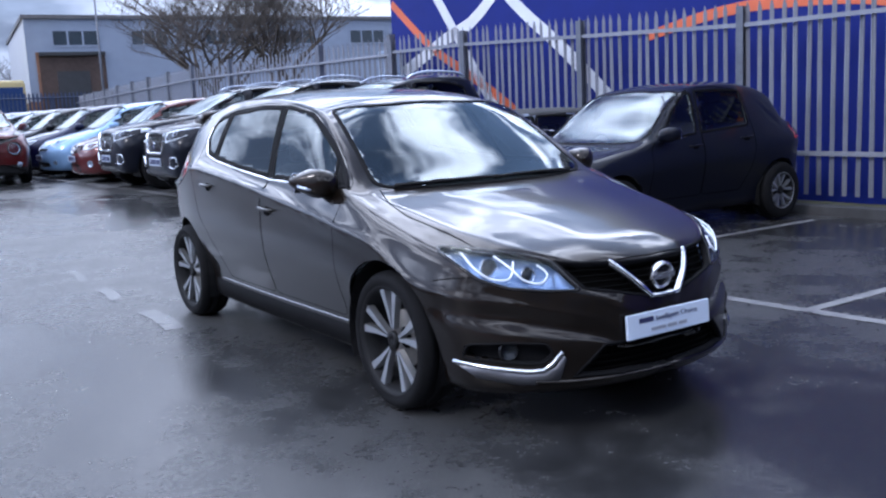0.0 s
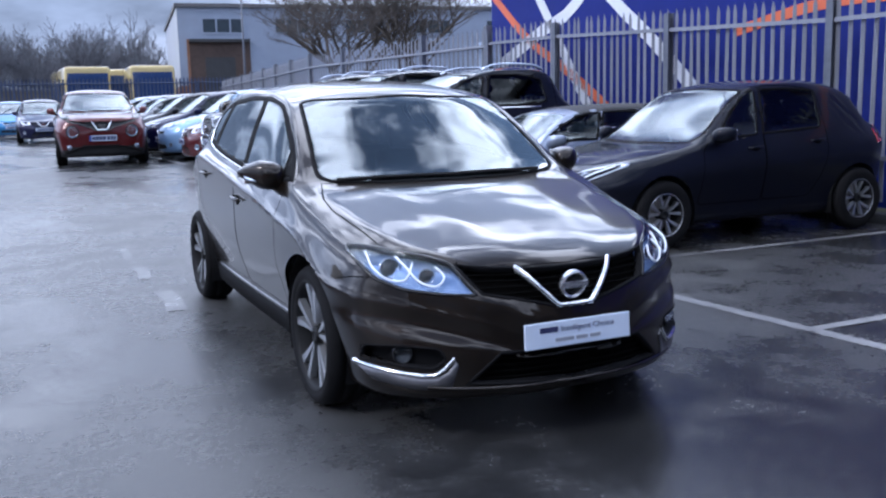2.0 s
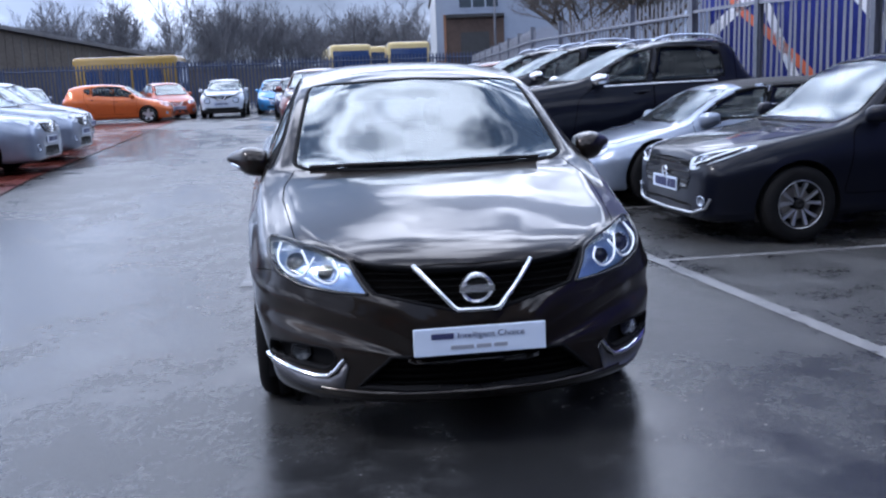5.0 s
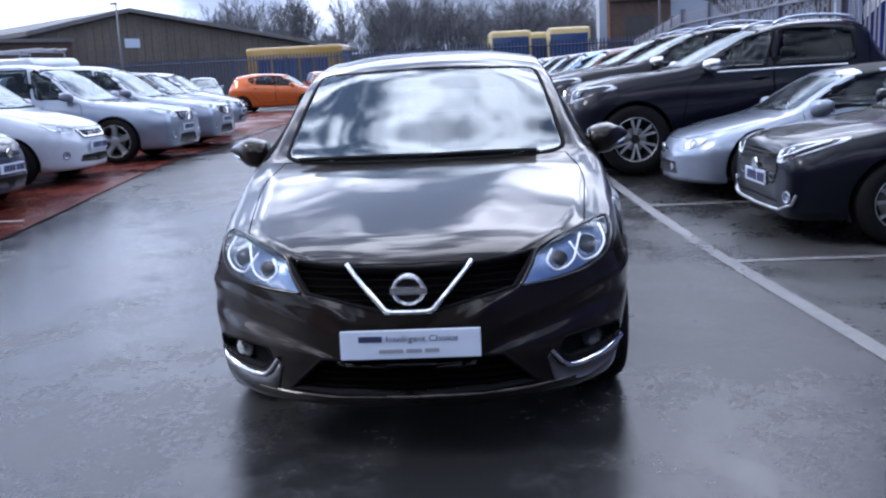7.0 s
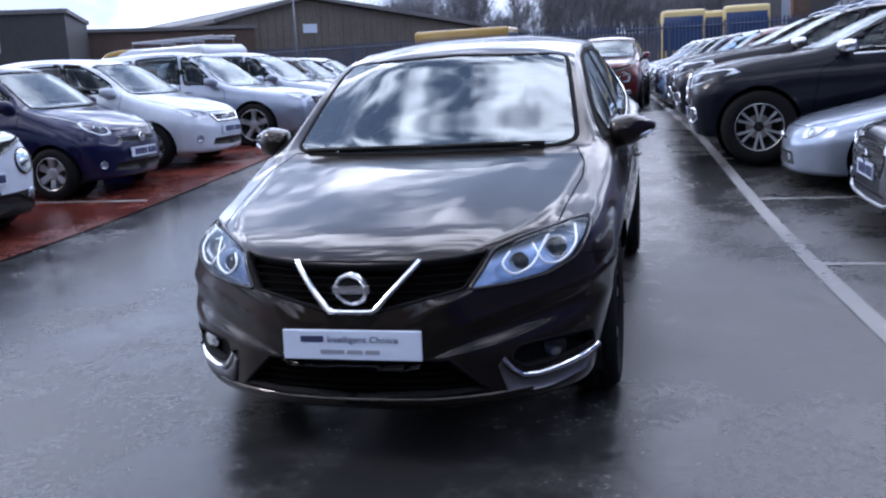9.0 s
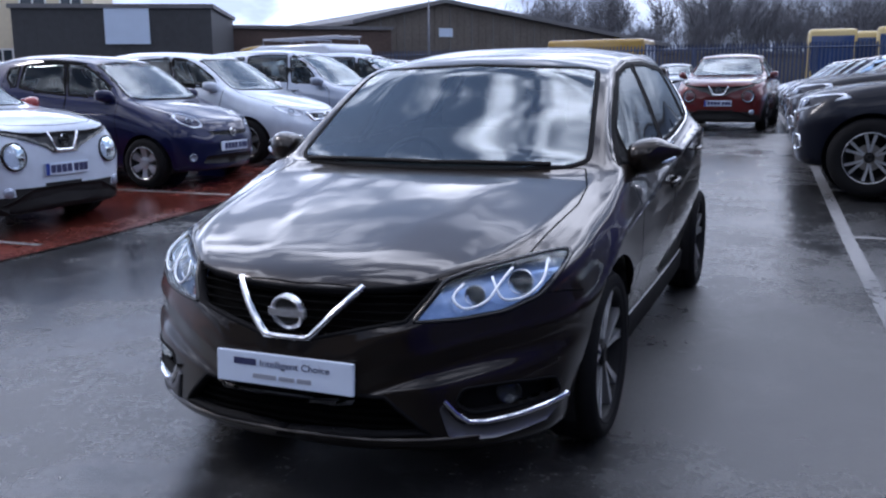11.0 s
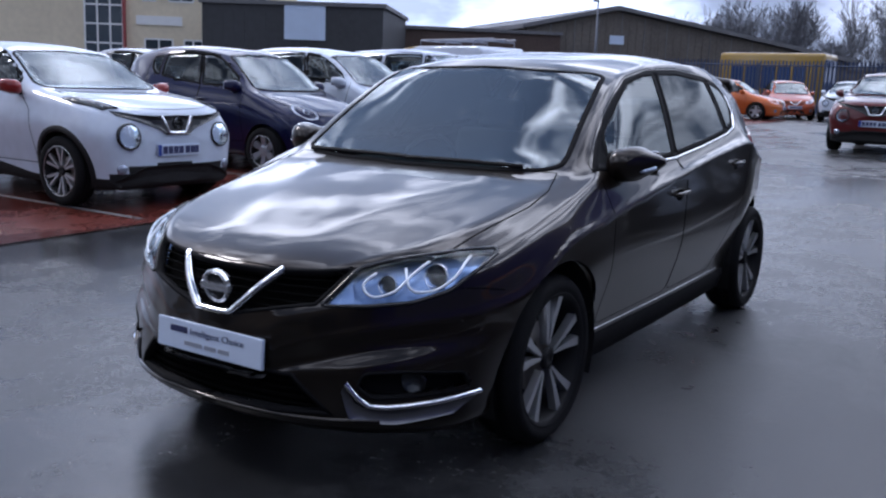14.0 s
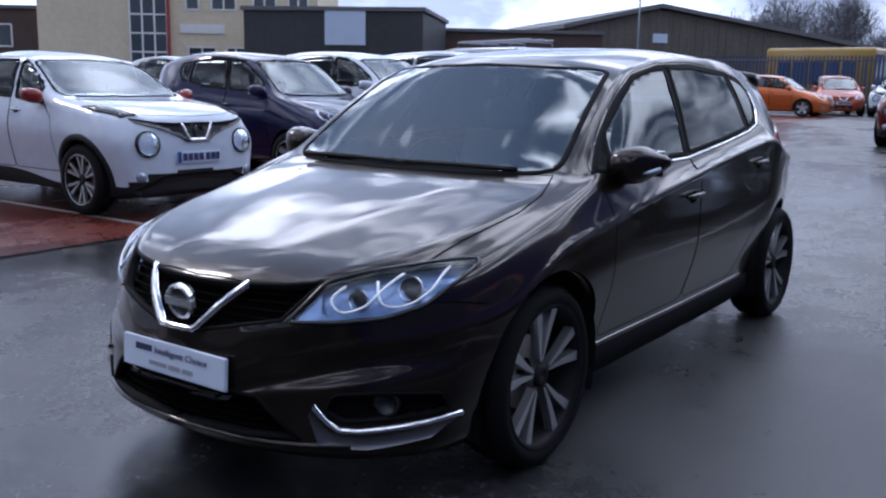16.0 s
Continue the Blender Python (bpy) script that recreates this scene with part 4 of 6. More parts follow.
    # glazing
    for view in ("left", "right"):
        for i, w in enumerate(T["windows"]):
            q = rounded(w, .035)
            part("side_window", skin.patch(view, q, .0025, .006, step), M_TINT if tint_rear and i else M_SIDEGLASS, car, "tinted rear window" if tint_rear and i else "side window glass").visible_shadow = False
            part("window_seal", skin.strip(view, inset(dense(q, .03), .007), .022 if hero else .026, .005, closed=True), M_SEAL, car, "black window seal")
        for d in T["doors"]:
            part("door_seam", skin.strip(view, rounded(d, .05), .004 if hero else .010, .0008, closed=True, depth=.002), M_GAP, car)
        for hy, hz in T["handles"]:
            p, n = skin.hit(view, hy, hz)
            s = 1 if view == "left" else -1
            # flat black oval painted for the shade behind the handle, no hollow is cut
            shade_oval = skin.patch(view, [(hy + .05 * math.cos(a), hz - .004 + .026 * math.sin(a)) for a in (math.pi * 2 * k / 14 for k in range(14))], .0015, 0, .02)
            part("handle_dish", shade_oval, M_GAP, car, "dark patch for the shade behind the handle")
            hb = tube([(p.x + s * .008, hy - .095, hz + .004), (p.x + s * .022, hy - .07, hz + .005), (p.x + s * .026, hy, hz + .008), (p.x + s * .022, hy + .075, hz + .012), (p.x + s * .008, hy + .10, hz + .014)], [.007, .010, .011, .010, .007], 8)
            part("door_handle", hb, mat, car, smooth=True)
    part("windscreen", skin.patch("brow", glass, .0025, .006, step), M_GLASS if hero else M_DULLGLASS, car, "sloping windscreen").visible_shadow = False
    part("screen_seal", skin.strip("brow", inset(glass, .007 if hero else .008), .024 if hero else .028, .005, closed=True), M_SILVER if soft_top else M_SEAL, car, "silver windscreen frame" if soft_top else "black windscreen seal")
    if belt_trim:
        for view in ("left", "right"):
            line = [q for w in T["windows"] for q in w[:2]]
            part("belt_trim", skin.strip(view, [(y, z - .03) for y, z in line], .022, .006, depth=.008), M_CHROME, car, "bright strip under the windows", smooth=True)
    part("rear_window", skin.patch("rear", rounded(T["rear_screen"], .04), .0025, .006, step), M_TINT, car, "tinted rear window").visible_shadow = False
    part("bonnet_seam", skin.strip("above", T["hood"], .007 if hero else .010, .0008, closed=True, depth=.002), M_GAP, car)
    if wiper:
        zc = T["screen"][2][1]
        for x0, x1 in ((-.58, .05), (-.02, .52)):
            pts = []
            for i in range(9):
                u = i / 8
                p, n = skin.hit("front", (x0 + (x1 - x0) * u) * T["W"] / 1.75, zc + (.012 if hero else .002) + .004 * math.sin(u * 3))
                pts.append(p + n * (.013 if hero else .007))
            part("wiper", tube(pts, .010 if hero else .0055, 6), M_PLASTIC, car, "black wiper blade", smooth=True)
    # wheels and wheel wells
    rim = rim or T["r"] - .098
    for x in (-T["tread"], T["tread"]):
        for wy in (0.0, T["wb"]):
            add_wheel(car, T, x, wy, wheel, wheel_mat or M_ALLOY, rim)
            well = bmesh.new()
            s = 1 if x > 0 else -1
            prev = None
            side_line = curve(T["plan"])

            def well_x(y):
                return side_line(y) - .04
            for k in range(19):
                a = math.radians(-22 + 224 * k / 18)
                rr = T["arch"] + .004
                row = [well.verts.new((s * xx, wy + rr * math.cos(a), T["r"] + rr * math.sin(a))) for xx in (.42, well_x(wy + rr * math.cos(a)))]
                if prev:
                    well.faces.new((prev[0], prev[1], row[1], row[0]))
                prev = row
            well.faces.new([well.verts.new((s * .42, wy + (T["arch"] + .004) * math.cos(a), T["r"] + (T["arch"] + .004) * math.sin(a))) for a in (math.radians(-22 + 224 * k / 18) for k in range(19))])
            part("wheel_well", well, M_PLASTIC, car, "black wheel arch liner")
            if cladding:
                lip = bmesh.new()
                ring = []
                for k in range(25):
                    a = math.radians(-20 + 220 * k / 24)
                    ring.append([])
                    for rr, off in ((T["arch"] - .004, .004), (T["arch"] + .01, .014), (T["arch"] + .05, .008), (T["arch"] + .055, -.004)):
                        yy, zz = wy + rr * math.cos(a), T["r"] + rr * math.sin(a)
                        p, n = skin.hit("left" if s > 0 else "right", yy, max(zz, .20))
                        ring[-1].append(lip.verts.new((p.x + s * off, yy, max(zz, .20))))
                for r0, r1 in zip(ring, ring[1:]):
                    for q in range(3):
                        lip.faces.new((r0[q], r0[q + 1], r1[q + 1], r1[q]))
                part("arch_trim", lip, M_PLASTIC, car, "black plastic arch trim", smooth=True)
    for side in (-1, 1):
        mirror(car, T, side, mirrors or mat, k=1.17, detail=hero or nu > 60, wide=1.3 if hero else 1.0)
    if seats:
        kz = T["H"] / 1.475
        for i, (sx, sy) in enumerate(T["seats"]):
            part("seat", seat_mesh(i > 1), M_SEAT, car, "dark fabric seat with headrest", smooth=True, m=pose(sx, sy, 0) @ Matrix.Diagonal((1, 1, kz, 1)))
        dz = T["screen"][2][1]
        part("dashboard", box(-T["W"] * .40, T["W"] * .40, yc + .12, yc + .62, dz - .28, dz - .035, bevel=.05), M_SEAT, car, "dark dashboard", smooth=True)
        ring = [(.36 + .17 * math.cos(a), .0, .17 * math.sin(a)) for a in (2 * math.pi * k / 20 for k in range(21))]
        part("steering_wheel", tube([(-x, yc + .70 + z * .35, dz - .10 + z) for x, _, z in ring], .014, 6), M_PLASTIC, car, "black steering wheel", smooth=True)
    if rails:
        for s in (-1, 1):
            rx, rz = curve(T["railx"]), curve(T["railz"])
            ya, yb = T["wb"] * .50, T.get("rail_end", T["L"] - T["fo"] - .55)
            pts = [(s * (rx(ya + (yb - ya) * i / 10) - .03), ya + (yb - ya) * i / 10, rz(ya + (yb - ya) * i / 10) + .035 + .055 * math.sin(math.pi * i / 10) ** .4) for i in range(11)]
            part("roof_rail", tube(pts, .017, 6), M_REFLECTOR, car, "silver roof rail", smooth=True)
    if front:
        front(car, T, skin, mat)
    return car, skin

# ---- car fronts ----
def mirrored(poly):
    return [(-x, z) for x, z in poly]


def fascia(lamp, grille, intake, chrome=None, plate_z=.42, plate_y=None, slats=4, round_lamp=False, fog=None, bonnet_bar=None, band=False, black_band=None, lip=None, sleek=False, fog_box=None):
    """Returns a builder of lamps, grille, intake and plate for a background car, from front outlines of the left half."""
    def build(car, T, skin, mat):
        kx, kz = T["W"] / 1.75, T["H"] / 1.475
        for s in (1, -1):
            q = [(s * x * kx, z * kz) for x, z in lamp]
            hl = part("headlight", skin.patch("front", rounded(q, .03), .006, .012, .05), M_PALELAMP, car, "clear headlight", smooth=False)
            cx, cz = sum(p[0] for p in q) / len(q), sum(p[1] for p in q) / len(q)
            rr = .034 if sleek else (.045 if not round_lamp else .085)
            if sleek:
                part("light_guide", skin.strip("front", [(s * x * kx, z * kz) for x, z in ((.49, .612), (.56, .622), (.66, .655), (.74, .735))], .016, .016), M_GUIDE, hl, "white light guide")
            p, n = skin.hit("front", cx, cz)
            bowl = lathe([(.012, rr), (.016, rr * .9), (-.004, rr * .6), (-.012, .001)], 20)
            aim = n.to_track_quat("X", "Z").to_matrix().to_4x4()
            part("lamp_bowl", bowl, M_LAMPDARK if not round_lamp else M_REFLECTOR, hl, "round lamp bowl", smooth=True, m=Matrix.Translation(p) @ aim)
            if fog_box:
                part("fog_surround", skin.strip("front", dense([(s * x * kx, z * kz) for x, z in fog_box], .05), .018, .014, closed=True, depth=.015), M_CHROME, car, "bright fog lamp surround")
            if fog:
                fx, fz, fr = fog
                p, n = skin.hit("front", s * fx * kx, fz * kz)
                aim = n.to_track_quat("X", "Z").to_matrix().to_4x4()
                fl = part("fog_lamp", lathe([(.004, fr * 1.35), (.012, fr * 1.3), (.012, fr), (.0, fr * .9), (.004, .001)], 20), M_LAMPDARK, car, "round fog lamp", smooth=True, m=Matrix.Translation(p) @ aim)
        if black_band:
            part("front_band", skin.patch("front", [(x * kx, z * kz) for x, z in black_band + mirrored(black_band)[::-1]], .002, .006, .06), M_TRIM, car, "black front band")
        full = [(x * kx, z * kz) for x, z in grille + mirrored(grille)[::-1]]
        part("grille", skin.patch("front", full, .003, .008, .05), M_TRIM, car, "black grille")
        zs = [p[1] for p in full]
        for i in range(slats):
            z = min(zs) + (max(zs) - min(zs)) * (i + .6) / (slats + .2)
            xs = [x for x in np.linspace(-.6, .6, 61) if inside(full, x, z)]
            if len(xs) > 2:
                part("grille_slat", skin.strip("front", [(min(xs), z), (max(xs), z)], .014, .010), M_PLASTIC, car)
        if intake:
            low = [(x * kx, z * kz) for x, z in intake + mirrored(intake)[::-1]]
            part("lower_intake", skin.patch("front", low, .003, .008, .06), M_PLASTIC, car, "black lower intake")
        if lip:
            part("bumper_lip", skin.strip("front", [(x * kx, z * kz) for x, z in lip], .022, .016, depth=.02), M_ALLOY, car, "silver bumper lip", smooth=True)
        if chrome:
            part("chrome_trim", skin.strip("front", [(x * kx, z * kz) for x, z in chrome], .035, .018, depth=.02), M_CHROME, car, "chrome grille trim")
        zb = sum(zs) / len(zs)
        p, n = skin.hit("front", 0, zb)
        badge = lathe([(-.004, .052), (.008, .050), (.008, .038), (-.004, .036)], 24)
        box(-.002, .009, -.055, .055, -.010, .010, badge)
        part("badge", badge, M_CHROME, car, "round chrome badge", m=Matrix.Translation(p + n * .016) @ pose(0, 0, 0, 0, 0, -90))
        if plate_z is None:
            return
        p, n = skin.hit("front", 0, plate_z * kz)
        number_plate(car, p.y - .012, plate_z * kz, band=band)
    return build


FRONT_HATCH = fascia([(.40, .62), (.44, .72), (.62, .755), (.72, .76), (.72, .68), (.60, .62)], [(0, .55), (.30, .57), (.36, .62), (.40, .69), (0, .68)], [(0, .22), (.40, .24), (.34, .36), (0, .37)], chrome=[(-.18, .68), (-.08, .56), (.08, .56), (.18, .68)], plate_z=.46, fog=(.62, .36, .045))
def front_juke(car, T, skin, mat):
    """Round lamps low in the bumper, slim lamps on the wings, a vee grille and a black lower bumper."""
    kx, kz = T["W"] / 1.75, T["H"] / 1.475
    up = [(.0, .655), (.14, .655), (.20, .70), (.40, .765), (.63, .825), (.66, .865), (.45, .835), (.26, .825), (0, .83)]
    part("grille", skin.patch("front", [(x * kx, z * kz) for x, z in up + mirrored(up)[::-1]], .012, .014, .04), M_TRIM, car, "black grille band")
    vee = [(-.185, .822), (-.170, .80), (-.095, .672), (.095, .672), (.170, .80), (.185, .822)]
    part("chrome_vee", skin.strip("front", [(x * kx, z * kz) for x, z in vee], .034, .016, depth=.03), M_CHROME, car, "silver vee on the grille")
    p, n = skin.hit("front", 0, .755 * kz)
    badge = lathe([(-.004, .058), (.008, .056), (.008, .042), (-.004, .040)], 24)
    box(-.002, .009, -.062, .062, -.011, .011, badge)
    part("badge", badge, M_CHROME, car, "round chrome badge", m=Matrix.Translation(p + n * .018) @ pose(0, 0, 0, 0, 0, -90))
    low = [(0, .17), (.60, .18), (.72, .25), (.56, .31), (.40, .37), (0, .38)]
    part("lower_bumper", skin.patch("front", [(x * kx, z * kz) for x, z in low + mirrored(low)[::-1]], .012, .014, .05), M_PLASTIC, car, "black lower bumper")
    for s in (1, -1):
        p, n = skin.hit("front", s * .555 * kx, .648 * kz)
        aim = (n + Vector((0, -1.2, .2))).normalized().to_track_quat("X", "Z").to_matrix().to_4x4()
        hl = part("headlight", lathe([(-.05, .128), (.010, .125), (.014, .112), (.006, .104)], 32), M_TRIM, car, "large round headlight", smooth=True, m=Matrix.Translation(p) @ aim)
        part("reflector", lathe([(.006, .106), (-.012, .085), (-.02, .06), (-.008, .045), (-.002, .001)], 28), M_LAMPDARK, hl, "bright lamp bowl", smooth=True)
        part("lens", lathe([(.010, .108), (.022, .07), (.028, .001)], 28), M_LENS, hl, "clear lens", smooth=True)
        wing = [(s * x, w) for x, w in ((.575 * kx, -.50), (.70 * kx, -.43), (.785 * kx, -.16), (.775 * kx, .06), (.70 * kx, -.08), (.61 * kx, -.30))]
        part("wing_lamp", skin.patch("above", wing, .010, .014, .04), M_TRIM, car, "slim dark lamp on the wing")
        p, n = skin.hit("front", s * .63 * kx, .36 * kz)
        part("fog_lamp", lathe([(-.01, .05), (.010, .048), (.008, .001)], 20), M_LAMPDARK, car, "round fog lamp", smooth=True, m=Matrix.Translation(p) @ n.to_track_quat("X", "Z").to_matrix().to_4x4())
    p, n = skin.hit("front", 0, .52 * kz)
    number_plate(car, p.y - .014, .52 * kz, band=True)


FRONT_JUKE = front_juke
FRONT_MICRA = fascia([(.44, .66), (.44, .76), (.54, .82), (.66, .80), (.70, .72), (.58, .65)], [(0, .56), (.36, .57), (.40, .61), (0, .61)], [(0, .24), (.50, .26), (.46, .34), (0, .35)], plate_z=.44, slats=1, fog=(.62, .33, .035))
FRONT_NOTE = fascia([(.44, .62), (.42, .68), (.62, .75), (.74, .76), (.72, .68), (.60, .63)], [(0, .56), (.34, .58), (.40, .66), (0, .65)], [(0, .25), (.44, .27), (.40, .35), (0, .36)], chrome=[(-.38, .66), (-.30, .57), (.30, .57), (.38, .66)], plate_z=.46, slats=3, fog=(.62, .36, .04))
FRONT_SWIFT = fascia([(.46, .575), (.46, .66), (.60, .715), (.76, .765), (.79, .735), (.72, .64), (.58, .58)], [(0, .40), (.44, .42), (.50, .52), (.44, .64), (0, .66)], [(0, .20), (.56, .22), (.50, .31), (0, .31)], plate_z=.44, slats=6, fog=(.66, .34, .035), sleek=True, lip=[(-.74, .37), (-.70, .29), (-.55, .24), (0, .225), (.55, .24), (.70, .29), (.74, .37)])
FRONT_PICKUP = fascia([(.42, .71), (.42, .83), (.60, .87), (.80, .895), (.84, .845), (.68, .745)], [(0, .55), (.30, .56), (.38, .64), (.40, .82), (0, .84)], [(0, .30), (.40, .31), (.36, .44), (0, .45)], chrome=[(-.39, .83), (-.30, .58), (.30, .58), (.39, .83)], plate_z=.47, slats=4, fog_box=[(.54, .41), (.58, .53), (.70, .53), (.72, .43), (.64, .39)])
FRONT_ROADSTER = fascia([(.46, .58), (.44, .64), (.56, .70), (.68, .70), (.66, .62), (.56, .57)], [(0, .54), (.10, .54), (.12, .57), (0, .575)], [(0, .27), (.40, .28), (.37, .42), (0, .43)], plate_z=None, slats=2)

# ---- ground ----
def rise(y):
    """The yard climbs gently behind the bronze car."""
    t = min(max((y - 2.2) / 8.5, 0.0), 1.0)
    return 0.265 * t * t * (3 - 2 * t) + 0.006 * min(max(y - 10.7, 0.0), 50.0)


def sheet(ys, xs, off=0.0):
    b = bmesh.new()
    rows = [[b.verts.new((x, y, rise(y) + off)) for x in xs] for y in ys]
    for r0, r1 in zip(rows, rows[1:]):
        for i in range(len(xs) - 1):
            b.faces.new((r0[i], r0[i + 1], r1[i + 1], r1[i])).smooth = True
    return b


def ribbon(points, width, off=0.004):
    """A flat band on the ground along points."""
    b = bmesh.new()
    pts = []
    for (xa, ya), (xb, yb) in zip(points, points[1:]):
        k = max(1, int(math.hypot(xb - xa, yb - ya) / .5))
        pts += [(xa + (xb - xa) * i / k, ya + (yb - ya) * i / k) for i in range(k)]
    pts.append(points[-1])
    rows = []
    for i, (x, y) in enumerate(pts):
        a, c = pts[max(i - 1, 0)], pts[min(i + 1, len(pts) - 1)]
        t = Vector((c[0] - a[0], c[1] - a[1])).normalized()
        w = width * (.5 + .05 * noise.noise((x * 3, y * 3, 0)))
        rows.append([b.verts.new((x + s * t.y * w, y - s * t.x * w, rise(y - s * t.x * w) + off)) for s in (-1, 1)])
    for r0, r1 in zip(rows, rows[1:]):
        b.faces.new((r0[0], r0[1], r1[1], r1[0]))
    bmesh.ops.recalc_face_normals(b, faces=b.faces[:])
    if b.faces[0].normal.z < 0:
        bmesh.ops.reverse_faces(b, faces=b.faces[:])
    return b


YS = [-300, -60, -20] + [-10 + i * .5 for i in range(60)] + [22, 30, 40, 60, 120, 300, 900]
XS = [-900, -300, -100, -40, -20, -10, -6, -3, 0, 3, 6, 10, 20, 40, 100, 300, 900]
tagged(part("ground", sheet(YS, XS), M_ASPHALT), "damp dark grey asphalt yard", "ground", kind="structure")
red_ys = [-15 + i * .5 for i in range(72)] + [22, 26, 30, 33.5]
rb = bmesh.new()
rrows = [[rb.verts.new((x if x < -5 else -4.05 - .052 * max(y, 0), y, rise(y) + .005)) for x in (-16, -10, -7, -4.2)] for y in red_ys]
for r0, r1 in zip(rrows, rrows[1:]):
    for i in range(3):
        rb.faces.new((r0[i], r0[i + 1], r1[i + 1], r1[i]))
tagged(part("parking_surface", rb, M_REDTAR), "damp red tarmac parking bays", "pavement", kind="structure")
tagged(part("surface_joint", ribbon([(-4.03 - .052 * max(y, 0), y) for y in (-15, 0, 10, 20, 33)], .035, .008), M_GAP), "dark joint along the red bays", "trim", kind="structure")
for i in range(16):
    y = -14.79 + 2.86 * i
    if y < 33:
        tagged(part("bay_line", ribbon([(-9.6, y), (-4.25 - .052 * max(y, 0), y)], .075, .009), M_LINE), "worn white bay line on red tarmac", "road marking", "red bay lines", "structure")
tagged(part("road_line", ribbon([(2.08 + .065 * 7, -7), (2.08, 0), (2.08 - .065 * 25, 25)], .105), M_LINE), "white line along the ends of the bays", "road marking", kind="structure")
for i in range(10):
    y = -2.55 + 2.42 * i
    tagged(part("bay_line", ribbon([(2.13 - .065 * y, y), (5.9 - .06 * y, y)], .085, .0045), M_LINE), "white bay line on asphalt", "road marking", "asphalt bay lines", "structure")
for x, y, l, w in ((-1.15, 4.5, .55, .07), (-1.12, 3.6, .5, .10), (-1.07, 2.35, .7, .13)):
    tagged(part("paint_trace", ribbon([(x, y), (x + .03, y + l * .5), (x + .01, y + l)], w, .004), M_DAMPMARK), "faint worn traces of an old line", "road marking", "old line traces", "structure")

# ---- palisade fence by the bays ----

def pale_mesh(h, w=.068):
    """A W-section pale with a pointed head."""
    b = bmesh.new()
    prof = [(-w / 2, .0), (-w / 2 + .006, -.012), (-.010, -.012), (0, .002), (.010, -.012), (w / 2 - .006, -.012), (w / 2, .0)]
    rows = [[b.verts.new((y, x, z)) for x, y in prof] for z in (0, h - .10)]
    tip = [b.verts.new((y, x * .12 + (.012 if abs(x) < .001 else 0), h - (.0 if abs(x) < .02 else .02))) for x, y in prof]
    rows.append(tip)
    for r0, r1 in zip(rows, rows[1:]):
        for i in range(6):
            b.faces.new((r0[i], r0[i + 1], r1[i + 1], r1[i]))
    return b


fence = thing("palisade_fence", "tall galvanised steel palisade fence with pointed pales", "fence", kind="structure")
F0, F1 = -9.9, 10.95


def fence_x(y):
    return 6.62 - .06 * y


pale0 = part("pale", pale_mesh(2.24, .058), M_STEEL, fence)
n_pales = int((F1 - F0) / .152)
for i in range(n_pales):
    y = F0 + i * .152
    mm = pose(fence_x(y) + .01, y, rise(y) + .18, random.uniform(-.4, .4), random.uniform(-.5, .5), random.uniform(-3, 3))
    if i == 0:
        pale0.matrix_basis = mm
    else:
        again(pale0, fence, mm)
post_y = [3.70 + 2.62 * k for k in range(-5, 3)] + [F1 + .05]
for y in post_y:
    FX = fence_x(y)
    b = box(FX - .07, FX - .055, y - .05, y + .05, rise(y) + .0, rise(y) + 2.36)
    box(FX - .055, FX + .03, y - .006, y + .006, rise(y), rise(y) + 2.36, b)
    box(FX + .02, FX + .035, y - .05, y + .05, rise(y), rise(y) + 2.36, b)
    part("post", b, M_STEELPOST, fence, "dark steel fence post")
for z in (.64, 2.14):
    for ya, yb in zip(post_y, post_y[1:]):
        za, zb_ = rise(ya) + z, rise(yb) + z
        b = bmesh.new()
        A, B = fence_x(ya), fence_x(yb)
        v = [b.verts.new(p) for p in ((A - .05, ya, za - .025), (B - .05, yb, zb_ - .025), (B - .05, yb, zb_ + .025), (A - .05, ya, za + .025), (A - .008, ya, za + .025), (B - .008, yb, zb_ + .025), (B - .008, yb, zb_ + .018), (A - .008, ya, za + .018))]
        b.faces.new((v[3], v[2], v[1], v[0]))
        b.faces.new((v[3], v[4], v[5], v[2]))
        b.faces.new((v[4], v[7], v[6], v[5]))
        part("rail", b, M_STEEL, fence)
# the fence runs on behind the far cars
run = [(5.98, 11.1), (5.80, 13.6), (5.55, 17.9), (5.45, 20.3), (6.6, 30.0), (8.5, 47.0)]
far_fence = thing("palisade_fence", "older grey palisade fence running on behind parked cars", "fence", kind="structure")
far_b = bmesh.new()
for (xa, ya), (xb, yb) in zip(run, run[1:]):
    d = math.hypot(xb - xa, yb - ya)
    ang = math.degrees(math.atan2(yb - ya, xb - xa))
    k = int(d / .17)
    for i in range(k):
        t = i / k
        x, y = xa + (xb - xa) * t, ya + (yb - ya) * t
        merge(far_b, pale_mesh(2.28), pose(x, y, rise(y) + .15, 0, 0, ang - 90))
    for i in range(max(1, round(d / 3.3))):
        t = i / max(1, round(d / 3.3))
        x, y = xa + (xb - xa) * t, ya + (yb - ya) * t
        part("post", box(x - .06, x + .06, y - .06, y + .06, rise(y), rise(y) + 2.47), M_STEELPOST, far_fence, "dark steel fence post")
    for z in (.45, 2.1):
        part("rail", tube([(xa - .04, ya, rise(ya) + z), (xb - .04, yb, rise(yb) + z)], .03, 5), M_STEEL, far_fence)
tagged(part("pales", far_b, M_STEEL, far_fence), kind="stuff")
tagged(part("kerb", box(5.98, 6.16, -12, 13, -.25, .11, bevel=.012), M_KERB, m=pose(.24, 0, 0, 0, 0, 3.43)), "low concrete kerb before the fence", "kerb", kind="structure")
